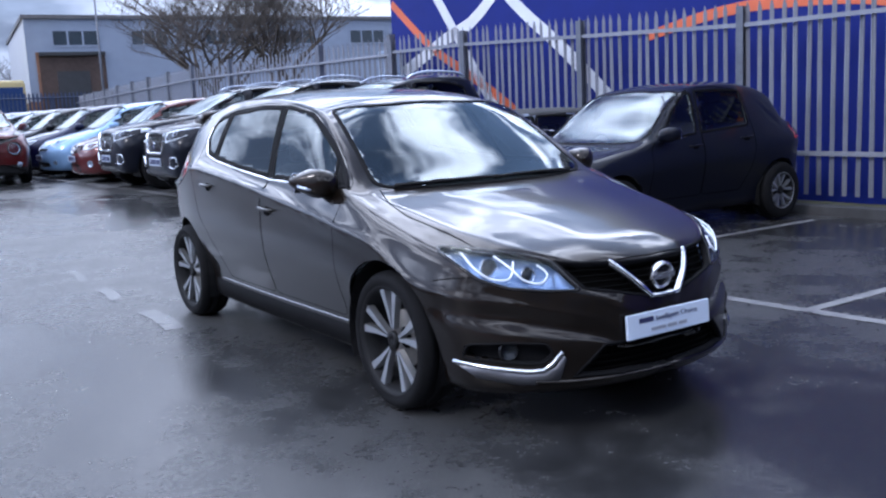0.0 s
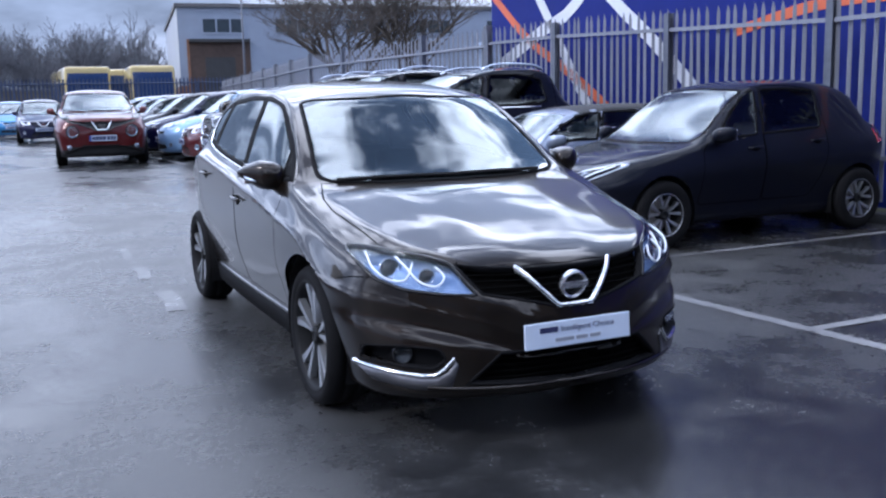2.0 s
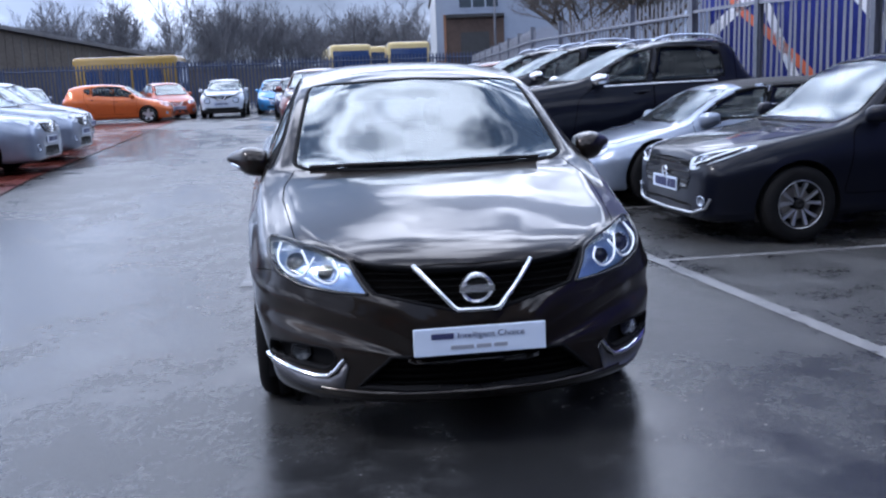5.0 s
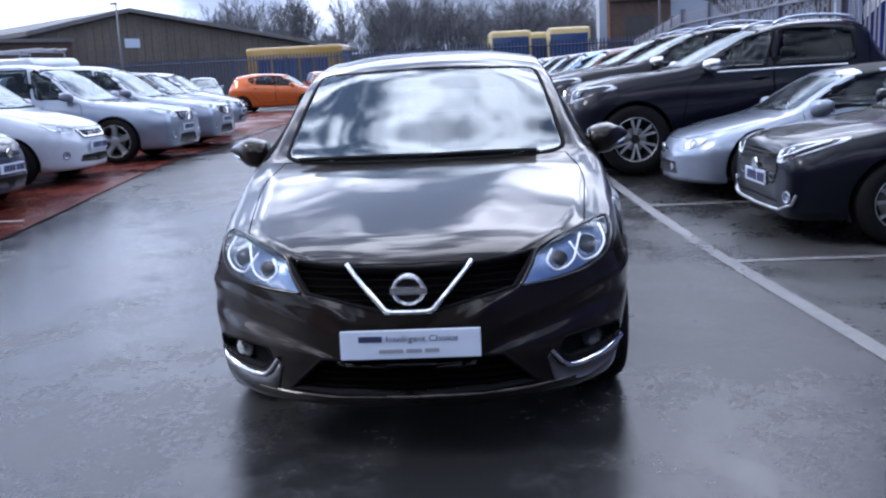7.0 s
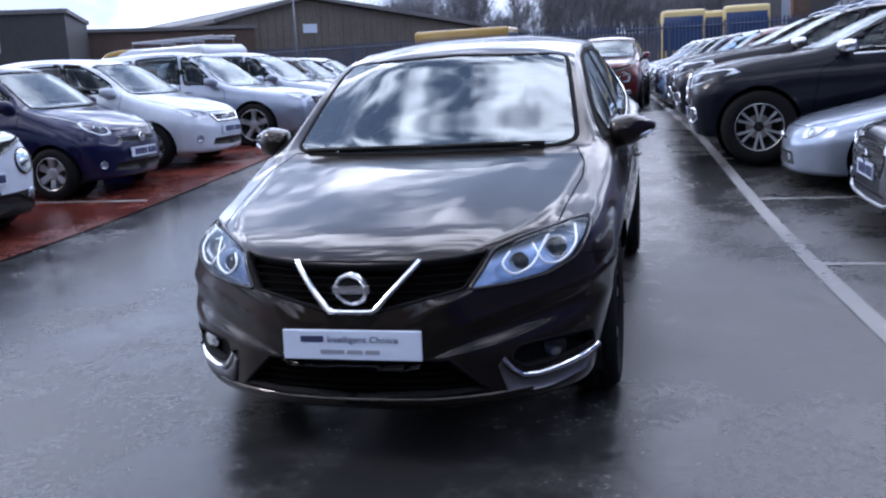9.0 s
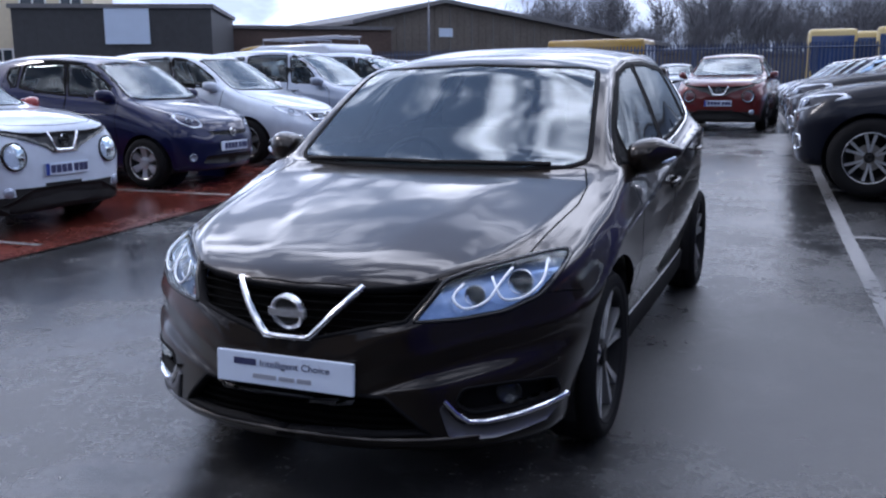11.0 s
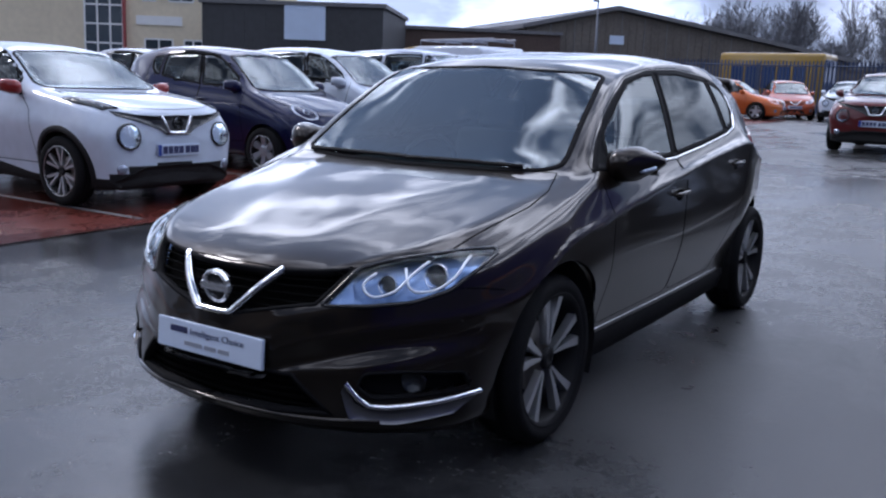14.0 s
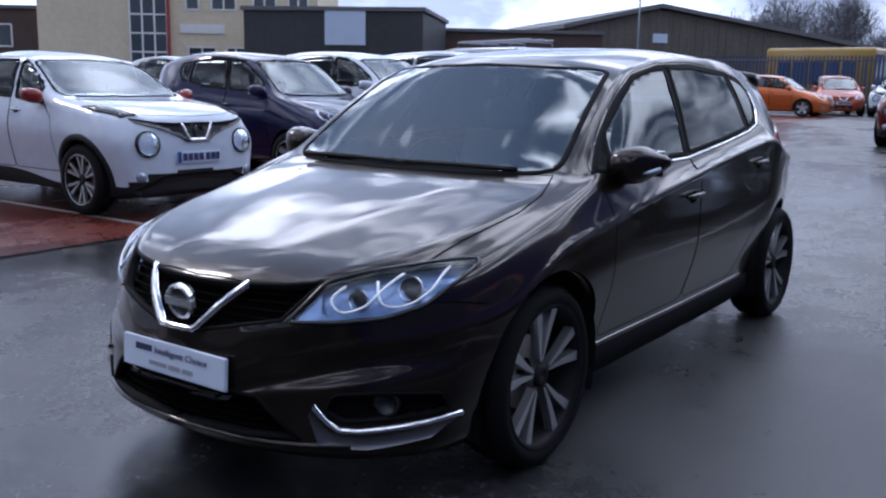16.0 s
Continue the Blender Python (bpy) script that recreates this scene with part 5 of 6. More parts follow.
tagged(part("verge", sheet([-12 + i for i in range(26)], [6.16, 6.8, 9.9], .05), M_GRASS, m=pose(.24, 0, 0, 0, 0, 3.43)), "rough weedy verge behind the kerb", "ground", kind="structure")
tagged(part("meter_box", box(-.19, .19, -.14, .14, 0, 2.2, bevel=.02), M_SIGNWHITE, m=pose(6.2, 11.5, rise(12))), "white upright cabinet behind the fence", "cabinet")

# ---- blue warehouse ----
WX = 7.1                                        # the wall runs beside the fence


def wall_x(y):
    return WX - .06 * y


ware = thing("warehouse", "blue hall wall painted with white and orange bands", "building", kind="structure")
wb_ = bmesh.new()
wv = [wb_.verts.new((wall_x(y) + d, y, z)) for z in (-.2, 5.0) for y in (-30, 11.72) for d in (0, 14)]
for f in ((0, 1, 3, 2), (4, 6, 7, 5), (0, 4, 5, 1), (2, 3, 7, 6), (0, 2, 6, 4), (1, 5, 7, 3)):
    wb_.faces.new([wv[i] for i in f])
bmesh.ops.recalc_face_normals(wb_, faces=wb_.faces[:])
part("wall", wb_, M_BLUEWALL, ware, "deep blue wall")
part("roof", box(-.1, 14.2, -30.2, 11.9, 5.0, 5.3), M_ROOFGREY, ware, m=pose(WX, 0, 0, 0, 0, 3.43))


def wall_band(points, width, mat):
    b = bmesh.new()
    rows = []
    P = [Vector((0, y, z)) for y, z in catmull(points, 16)]
    for i, p in enumerate(P):
        t = (P[min(i + 1, 16)] - P[max(i - 1, 0)]).normalized()
        s = Vector((0, -t.z, t.y)) * width / 2 * (1 + .25 * i / 16)
        rows.append([b.verts.new((wall_x(p.y + q * s.y) - .008, p.y + q * s.y, p.z + q * s.z)) for q in (1, -1)])
    for r0, r1 in zip(rows, rows[1:]):
        b.faces.new((r0[0], r0[1], r1[1], r1[0]))
    return part("painted_band", b, mat, ware, "white painted band" if mat is M_WHITESTRIPE else "orange painted band")


wall_band([(11.6, 5.0), (10.17, 3.15), (9.38, 2.08), (8.5, .9), (8.0, .2)], .17, M_WHITESTRIPE)
wall_band([(6.6, 5.0), (8.96, 3.01), (10.1, 2.55), (11.4, 2.05)], .18, M_WHITESTRIPE)
wall_band([(11.68, 3.35), (10.47, 2.44), (9.4, 1.89), (8.29, 1.24), (7.4, .5)], .14, M_ORANGESTRIPE)
wall_band([(10.0, 4.5), (8.2, 2.93), (7.28, 2.24), (6.28, 1.4), (5.2, .4)], .18, M_WHITESTRIPE)
wall_band([(5.6, 2.2), (4.4, 2.4), (3.38, 2.42), (2.2, 2.3), (.6, 1.8)], .13, M_ORANGESTRIPE)

# ---- plain dark building added behind the camera, never in view ----
back = thing("showroom", "plain dark building added behind the camera, unseen", "building", kind="structure", m=pose(-24, -15.5, 0, 0, 0, 0))
part("wall", box(0, 60, -8, 0, -.2, 5.2), M_SHEDWALL, back)
part("roof", box(-.3, 60.3, -8.3, .3, 5.2, 5.5), M_ROOFGREY, back)
for k in range(14):
    part("shop_window", box(1.5 + k * 4.2, 4.9 + k * 4.2, .0, .04, .4, 3.2), M_WINDOW, back, "dark pane on the unseen building")

# ---- the bronze hatchback ----
LAMP = [(.385, .592), (.43, .66), (.455, .712), (.53, .738), (.62, .755), (.70, .768), (.752, .768), (.770, .748), (.758, .700), (.725, .650), (.64, .612), (.52, .596)]
GRILLE = [(0, .535), (.09, .533), (.16, .550), (.27, .575), (.375, .595), (.425, .665), (.45, .712), (.35, .700), (.2, .688), (0, .683)]
INTAKE = [(0, .235), (.25, .238), (.455, .25), (.40, .305), (.325, .375), (0, .375)]
FOG = [(.535, .395), (.66, .405), (.775, .395), (.782, .325), (.56, .305), (.515, .345)]


def hero_front(car, T, skin, mat):
    """Grille, lamps, bumper openings and plate."""
    full = GRILLE + mirrored(GRILLE)[::-1]
    part("grille_back", skin.patch("front", full, 0, 0, .04, sink=.045), M_GAP, car, "dark grille recess")
    part("grille_frame", skin.strip("front", inset(dense(full, .05), .004), .014, .003, closed=True, depth=.03), M_SEAL, car, "black grille frame")
    for i in range(6):
        z = .553 + i * .024
        xs = [x for x in np.linspace(-.45, .45, 91) if inside(full, x, z)]
        if len(xs) > 3:
            pts = []
            for x in np.linspace(min(xs) + .005, max(xs) - .005, 17):
                p, n = skin.hit("front", x, z)
                pts.append(p - n * .022)
            part("grille_slat", tube(pts, .0048, 6), M_GAP, car, smooth=True)
    vee = [(-.222, .690), (-.205, .672), (-.085, .545), (-.070, .537), (.070, .537), (.085, .545), (.205, .672), (.222, .690)]
    part("chrome_vee", skin.strip("front", vee, .018, .010, depth=.03), M_CHROME, car, "broad chrome vee on the grille", smooth=True)
    p, n = skin.hit("front", 0, .612)
    ring = lathe([(-.01, .058), (.006, .0585), (.010, .053), (.006, .0455), (-.01, .045)], 40)
    box(-.008, .011, -.064, .064, -.0125, .0125, ring)
    part("badge", ring, M_BADGE, car, "round chrome badge", smooth=False, m=Matrix.Translation(p + Vector((0, -.008, 0))) @ pose(0, 0, 0, 0, 8, -90))
    part("badge_plinth", lathe([(-.03, .046), (-.002, .046), (-.002, .001)], 30), M_TRIM, car, m=Matrix.Translation(p + Vector((0, -.008, 0))) @ pose(0, 0, 0, 0, 8, -90))
    low = INTAKE + mirrored(INTAKE)[::-1]
    part("intake_back", skin.patch("front", low, 0, 0, .05, sink=.05), M_GAP, car, "dark lower intake")
    part("intake_frame", skin.strip("front", inset(dense(low, .04), .004), .016, .003, closed=True, depth=.03), M_SEAL, car, "black intake surround")
    for i in range(4):
        z = .262 + i * .026
        xs = [x for x in np.linspace(-.47, .47, 95) if inside(low, x, z)]
        pts = []
        for x in np.linspace(min(xs), max(xs), 15):
            q, n = skin.hit("front", x, z)
            pts.append(q - n * .03)
        part("intake_bar", tube(pts, .005, 6), M_GAP, car, smooth=True)
    part("front_splitter", skin.strip("front", [(-.58, .236), (-.45, .232), (0, .232), (.45, .232), (.58, .236)], .016, .010, depth=.02), mat, car, "thin bumper lip", smooth=True)
    for s in (1, -1):
        L = skin.to_brow(rounded([(s * x, z) for x, z in LAMP], .02), .03)
        lamp = part("headlight", skin.patch("brow", L, 0, 0, .03, sink=.040), M_HEROLAMP, car, "swept-back clear headlight with twin bowls")
        part("lens", skin.patch("brow", L, .004, .010, .03), M_LENS, lamp, "clear lens").visible_shadow = False
        part("lamp_edge", skin.strip("brow", inset(L, .003), .014, .005, closed=True, depth=.03), M_TRIM, lamp, "black lamp edge")
        for cx, cz, r in ((.660, .700, .042), (.545, .668, .034)):
            p, n = skin.hit("front", s * cx, cz)
            n = (n + Vector((0, -1.6, 0))).normalized()
            aim = n.to_track_quat("X", "Z").to_matrix().to_4x4()
            at = Matrix.Translation(p - n * .034) @ aim
            bowl = lathe([(-.004, r), (.002, r * .93), (-.006, r * .86), (-.016, r * .7), (-.02, r * .6)], 28)
            part("lamp_bowl", bowl, M_CHROME, lamp, "chrome lamp bowl", smooth=True, m=at)
            bulb = lathe([(-.02, r * .70), (-.008, r * .68), (.000, r * .45), (.003, .001)], 24)
            part("projector", bulb, M_TRIM, lamp, "dark projector lens", smooth=True, m=at)
        for line in ([(.628, .735), (.608, .695), (.585, .650), (.530, .630), (.492, .664), (.512, .700)], [(.582, .715), (.603, .685), (.632, .650), (.685, .656), (.722, .700), (.712, .750)]):
            pts = []
            for x, z in [tuple(q) for q in catmull([(a, b) for a, b in line], 18)]:
                p, n = skin.hit("front", s * x, z)
                pts.append(p - n * .001)
            part("light_guide", tube(pts, .0046, 6), M_GUIDE, lamp, "white light guide", smooth=True)
        part("lamp_divider", skin.patch("front", [(s * x, z) for x, z in ((.40, .60), (.52, .604), (.475, .625), (.455, .68))], 0, 0, .03, sink=.018), M_HEROLAMP, lamp, "pale inner trim")
        F = [(s * x, z) for x, z in FOG]
        part("fog_recess", skin.patch("front", rounded(F, .02), 0, 0, .03, sink=.04), M_SEAL, car, "black fog lamp recess")
        part("fog_frame", skin.strip("front", inset(dense(rounded(F, .02), .03), .004), .012, .003, closed=True, depth=.03), M_SEAL, car, "black fog lamp surround")
        p, n = skin.hit("front", s * .665, .362)
        aim = (n + Vector((0, -1, 0))).normalized().to_track_quat("X", "Z").to_matrix().to_4x4()
        fl = part("fog_lamp", lathe([(-.03, .042), (.0, .042), (.002, .036), (-.012, .028), (-.016, .001)], 24), M_TRIM, car, "round fog lamp", smooth=True, m=Matrix.Translation(p - n * .018) @ aim)
        part("fog_glass", lathe([(.0, .038), (.004, .02), (.005, .001)], 20), M_LENS, fl, "clear lens", smooth=True)
        blade = [(.785, .312), (.70, .296), (.60, .283), (.555, .286), (.525, .312), (.490, .358)]
        part("fog_chrome", skin.strip("front", [(s * x, z) for x, z in blade], .015, .013, depth=.02), M_CHROME, car, "chrome blade under the fog lamp", smooth=True)
        wing = [(.785, .308), (.70, .290), (.60, .276), (.545, .28), (.515, .30), (.488, .345), (.478, .33), (.50, .245), (.52, .228), (.62, .226), (.74, .25)]
        part("bumper_wing", skin.patch("front", [(s * x, z) for x, z in wing], .007, .012, .03), M_SATIN, car, "satin grey bumper corner blade")
        view = "left" if s > 0 else "right"
        part("sill_strip", skin.strip(view, [(.42, .335), (1.2, .332), (2.16, .335)], .0035, .003, depth=.005), M_ALLOY, car, "thin bright sill strip")
        # the body-coloured sill lies in shadow; that shade is put in as black
        part("sill_skirt", skin.strip(view, [(.40, .262), (1.2, .258), (2.28, .262)], .125, .006, depth=.02), M_SEAL, car, "sill skirt blackened for the shade under the doors", smooth=True)
        part("window_chrome", skin.strip(view, [(.64, .984)] + T["dlo"][1:7], .015, .008, depth=.010), M_CHROME, car, "chrome strip under the windows", smooth=True)
        sail = [(.405, .984), (.53, .998), (.605, 1.122), (.54, 1.076)]
        part("window_frame", skin.strip(view, inset(dense(T["dlo"], .03), .010), .027, .004, closed=True), M_SEAL, car, "thin black window frame")
        part("mirror_sail", skin.patch(view, sail, .003, .004, .02), M_SEAL, car, "black corner panel at the mirror")
        for poly in ([(1.222, 1.0), (1.262, 1.002), (1.428, 1.398), (1.385, 1.396)], [(2.105, 1.086), (2.15, 1.09), (2.19, 1.38), (2.148, 1.384)]):
            part("pillar_trim", skin.patch(view, poly, .003, .006, .03), M_SEAL, car, "black pillar trim")
        lampq = [(2.72, .96), (3.05, 1.0), (3.22, 1.05), (3.18, 1.10), (2.95, 1.10), (2.78, 1.06)]
        part("tail_light", skin.patch(view, lampq, .004, .01, .04), M_TAIL, car, "red tail light")
        part("bumper_seam", skin.strip(view, [(-.36, .64), (-.45, .655), (-.52, .66)], .006, .0008, depth=.002), M_GAP, car)
    # show plate with a printed line
    p, n = skin.hit("front", 0, .43)
    plate = part("show_plate", box(-.245, .245, -.008, .006, -.051, .051, bevel=.004), M_PLATE, car, "white dealer show plate", m=pose(0, -.895, .428, -3))
    cu = bpy.data.curves.new("words", "FONT")
    cu.body, cu.size, cu.align_x, cu.extrude = "Intelligent Choice", .036, "LEFT", .0006
    tmp = bpy.data.objects.new("words", cu)
    scene.collection.objects.link(tmp)
    me = bpy.data.meshes.new_from_object(tmp)
    bpy.data.objects.remove(tmp)
    w = max(v.co.x for v in me.vertices)
    me.materials.append(M_PLATEINK)
    words = new("lettering", me)
    words.parent, words["label"] = plate, "dark blue printed words"
    tagged(words, kind="stuff")
    words.matrix_basis = pose(-.085, -.0095, .010, 90) @ Matrix.Diagonal((.25 / w, .85, 1, 1))
    part("brand_bar", box(-.180, -.098, -.0098, -.0085, .010, .031), M_PLATEINK, plate, "dark blue bar")
    b = bmesh.new()
    for a, c in ((-.11, -.025), (-.015, .04), (.05, .10)):
        box(a, c, -.0098, -.0085, -.030, -.016, b)
    part("small_print", b, M_PLATEGREY, plate, "grey bars of small print")


hero = build_car("hatchback", HATCH, M_BRONZE, "bronze grey metallic five-door hatchback standing on damp asphalt", pose(0, 0, 0), nu=260, nv=150, wheel="twin", rim=.250, hero=True, tint_rear=True, front=hero_front,
                            openings=[GRILLE + mirrored(GRILLE)[::-1], INTAKE + mirrored(INTAKE)[::-1], LAMP, mirrored(LAMP), FOG, mirrored(FOG)])[0]


# roof spoiler of the bronze hatchback
spoil = bmesh.new()
rows = []
for i in range(17):
    x = -.55 + 1.1 * i / 16
    drop = .040 * (abs(x) / .55) ** 2.5
    rows.append([spoil.verts.new((x, y - .05 * (abs(x) / .5) ** 3, z - drop)) for y, z in ((2.98, 1.405), (3.02, 1.432), (3.12, 1.420), (3.20, 1.392), (3.195, 1.365), (3.05, 1.352))])
for r0, r1 in zip(rows, rows[1:]):
    for j in range(6):
        spoil.faces.new((r0[j], r0[(j + 1) % 6], r1[(j + 1) % 6], r1[j]))
spoil.faces.new(rows[0])
spoil.faces.new(rows[-1])
bmesh.ops.recalc_face_normals(spoil, faces=spoil.faces[:])
part("roof_spoiler", spoil, M_BRONZE, hero, "roof spoiler over the tailgate", smooth=True)

# fallen leaves by the white crossover's wheel
leafy = bmesh.new()
lr = random.Random(21)
for i in range(26):
    cx, cy = -6.05 + lr.gauss(0, .10), 3.15 + lr.gauss(0, .07)
    a, s = lr.uniform(0, 6.3), lr.uniform(.018, .04)
    q = [(-s, 0, 0), (0, -s * .45, lr.uniform(.002, .012)), (s, 0, lr.uniform(.004, .02)), (0, s * .45, lr.uniform(.002, .012))]
    leafy.faces.new([leafy.verts.new((cx + u * math.cos(a) - v * math.sin(a), cy + u * math.sin(a) + v * math.cos(a), rise(cy) + .012 + w)) for u, v, w in q])
tagged(part("leaf_litter", leafy, M_LEAF), "pale dry leaves on red tarmac by a wheel", "leaves", kind="stuff")

# ---- parked cars ----
def at(x, y, turn):
    return pose(x, y, rise(y), 0, 0, turn)


BOXY = dict(HATCH)
BOXY.update(
    railx=[(-.89, .25), (-.84, .47), (-.7, .60), (-.45, .68), (0, .715), (.33, .73), (.5, .735), (.65, .725), (.9, .688), (1.1, .65), (1.35, .61), (1.6, .595), (2.0, .59), (2.5, .565), (2.9, .54), (3.1, .535), (3.2, .55), (3.35, .55), (3.45, .44), (3.49, .30)],
    top=[(-.89, .58), (-.875, .66), (-.84, .71), (-.79, .735), (-.7, .755), (-.5, .79), (-.2, .83), (.1, .86), (.33, .885), (.48, .93), (.85, 1.18), (1.1, 1.33), (1.3, 1.405), (1.6, 1.455), (1.9, 1.475), (2.3, 1.47), (2.7, 1.455), (3.1, 1.43), (3.25, 1.40), (3.35, 1.25), (3.42, 1.0), (3.46, .88), (3.49, .68)],
    belt=[(-.89, .52), (-.84, .63), (-.77, .67), (-.66, .695), (-.45, .73), (-.15, .78), (.2, .83), (.6, .88), (1.2, .93), (2.0, .97), (2.5, .99), (2.9, 1.0), (3.25, 1.0), (3.4, .92), (3.46, .78), (3.49, .60)],
    railz=[(-.89, .56), (-.84, .68), (-.7, .73), (-.45, .77), (0, .83), (.33, .875), (.5, .92), (.65, .985), (.9, 1.165), (1.1, 1.285), (1.35, 1.385), (1.6, 1.415), (2.0, 1.42), (2.5, 1.41), (2.9, 1.39), (3.2, 1.35), (3.3, 1.25), (3.4, 1.02), (3.45, .82), (3.49, .66)],
    plan=[(-.89, .48), (-.875, .62), (-.84, .71), (-.77, .775), (-.66, .815), (-.45, .85), (-.15, .87), (.5, .875), (1.5, .875), (2.4, .872), (2.9, .865), (3.2, .85), (3.38, .80), (3.45, .70), (3.49, .55)],
    screen=[(-.66, .905), (-.40, .898), (0, .895), (.40, .898), (.66, .905), (.70, .95), (.60, 1.34), (.54, 1.365), (0, 1.39), (-.54, 1.365), (-.60, 1.34), (-.70, .95)],
    windows=[[(.68, .925), (1.235, .955), (1.36, 1.35), (1.30, 1.365), (1.18, 1.32), (.98, 1.19)], [(1.30, .96), (2.12, 1.0), (2.16, 1.03), (2.22, 1.36), (1.80, 1.382), (1.425, 1.375)], [(2.25, 1.01), (3.02, 1.03), (3.10, 1.06), (3.06, 1.30), (2.30, 1.36)]],
    doors=[[(.44, .36), (1.30, .36), (1.30, .94), (1.44, 1.40), (1.30, 1.39), (1.15, 1.34), (.97, 1.22), (.66, .95), (.50, .84)], [(1.31, .36), (1.98, .36), (2.13, .56), (2.20, .78), (2.24, 1.36), (1.80, 1.405), (1.45, 1.40), (1.31, .96)]],
    handles=[(1.17, .84), (2.05, .88)], mirror=(.80, .70, .96))

HIGH = dict(BOXY)                               # a short, high-bonneted crossover
HIGH.update(
    top=[(-.89, .66), (-.875, .78), (-.84, .85), (-.79, .885), (-.7, .91), (-.5, .94), (-.2, .975), (.1, 1.0), (.36, 1.015), (.50, 1.05), (.85, 1.225), (1.1, 1.34), (1.3, 1.405), (1.6, 1.455), (1.9, 1.475), (2.3, 1.465), (2.7, 1.42), (3.0, 1.36), (3.12, 1.32), (3.25, 1.16), (3.38, .98), (3.45, .86), (3.49, .66)],
    belt=[(-.89, .58), (-.84, .72), (-.77, .78), (-.66, .815), (-.45, .855), (-.15, .895), (.2, .94), (.6, .97), (1.2, .985), (2.0, 1.02), (2.5, 1.09), (2.9, 1.13), (3.15, 1.10), (3.35, .95), (3.45, .78), (3.49, .60)],
    railz=[(-.89, .63), (-.84, .81), (-.7, .88), (-.45, .92), (0, .975), (.33, 1.01), (.5, 1.03), (.65, 1.075), (.9, 1.20), (1.1, 1.30), (1.35, 1.385), (1.6, 1.415), (2.0, 1.415), (2.5, 1.36), (2.9, 1.28), (3.1, 1.22), (3.25, 1.08), (3.38, .93), (3.45, .80), (3.49, .64)],
    plan=[(-.89, .40), (-.875, .56), (-.84, .67), (-.77, .755), (-.66, .81), (-.45, .855), (-.15, .875), (.5, .865), (1.5, .86), (2.4, .875), (2.9, .865), (3.2, .81), (3.38, .70), (3.45, .58), (3.49, .42)],
    screen=[(-.66, 1.04), (-.40, 1.035), (0, 1.032), (.40, 1.035), (.66, 1.04), (.70, 1.07), (.60, 1.34), (.54, 1.365), (0, 1.39), (-.54, 1.365), (-.60, 1.34), (-.70, 1.07)],
    windows=[[(.78, 1.0), (1.235, 1.01), (1.36, 1.35), (1.30, 1.365), (1.15, 1.32), (.95, 1.22), (.78, 1.12)], [(1.30, 1.012), (1.95, 1.04), (2.10, 1.10), (2.20, 1.33), (1.80, 1.378), (1.425, 1.372)]],
    mirror=(.80, .72, 1.03), handles=[(1.17, .90)])
JUKE = scaled(HIGH, 4.0, 1.765, 1.565, .64, 2.53, .335)
MICRA_OLD = scaled(HATCH, 3.72, 1.66, 1.54, .68, 2.43, .285)
NOTE = scaled(HATCH, 4.10, 1.695, 1.53, .80, 2.60, .305)
CROSS = scaled(BOXY, 4.33, 1.78, 1.61, .88, 2.63, .345)
SLOPE = dict(BOXY)                              # short tail with a raked hatch
SLOPE.update(top=[(y, z) for y, z in BOXY["top"] if y < 2.2] + [(2.3, 1.468), (2.6, 1.448), (2.85, 1.405), (3.0, 1.35), (3.15, 1.22), (3.28, 1.06), (3.38, .95), (3.45, .85), (3.49, .66)],
             railz=[(y, z) for y, z in BOXY["railz"] if y < 2.1] + [(2.5, 1.385), (2.8, 1.325), (2.95, 1.265), (3.1, 1.12), (3.3, .95), (3.45, .80), (3.49, .64)],
             plan=[(y, x) for y, x in BOXY["plan"] if y < 2.7] + [(2.9, .85), (3.15, .80), (3.32, .71), (3.43, .58), (3.49, .42)],
             windows=BOXY["windows"][:2], rear_screen=[(-.5, 1.02), (.5, 1.02), (.44, 1.26), (-.44, 1.26)])
SWIFT = scaled(SLOPE, 3.74, 1.735, 1.50, .76, 2.39, .305)
CAB = dict(HIGH)
CAB.update(bot=[(-.89, .36), (-.84, .30), (-.7, .26), (-.4, .25), (.4, .26), (2.3, .26), (2.9, .29), (3.3, .38), (3.49, .45)],
           top=[(y, z) for y, z in HIGH["top"] if y < 2.1] + [(2.15, 1.46), (2.28, 1.40), (2.40, 1.10), (2.46, 1.0), (2.6, .985), (3.40, .985), (3.46, .90), (3.49, .66)],
           railz=[(y, z) for y, z in HIGH["railz"] if y < 2.0] + [(2.05, 1.41), (2.22, 1.36), (2.36, 1.10), (2.45, .99), (2.6, .98), (3.40, .975), (3.45, .86), (3.49, .64)],
           railx=[(y, z) for y, z in BOXY["railx"] if y < 2.0] + [(2.05, .59), (2.25, .60), (2.4, .70), (2.5, .76), (3.40, .76), (3.49, .5)],
           belt=[(y, z) for y, z in HIGH["belt"] if y < 1.0] + [(1.2, .975), (2.0, .96), (2.4, .95), (3.38, .95), (3.45, .80), (3.49, .58)],
           rear_screen=[(-.5, 1.12), (.5, 1.12), (.46, 1.34), (-.46, 1.34)],
           windows=[HIGH["windows"][0], [(1.30, 1.012), (2.0, 1.02), (2.10, 1.07), (2.08, 1.32), (1.80, 1.375), (1.425, 1.375)]])
PICKUP = scaled(CAB, 5.05, 1.85, 1.65, .70, 3.15, .385, rail_end=2.50, seats=[(-.38, 1.5), (.38, 1.5)])
ROADSTER = scaled(HATCH, 3.94, 1.63, 1.20, .78, 2.375, .305)
SMALL = scaled(HATCH, 3.95, 1.70, 1.50, .82, 2.50, .30)
MICRA_NEW = scaled(HATCH, 4.0, 1.74, 1.455, .82, 2.525, .31)

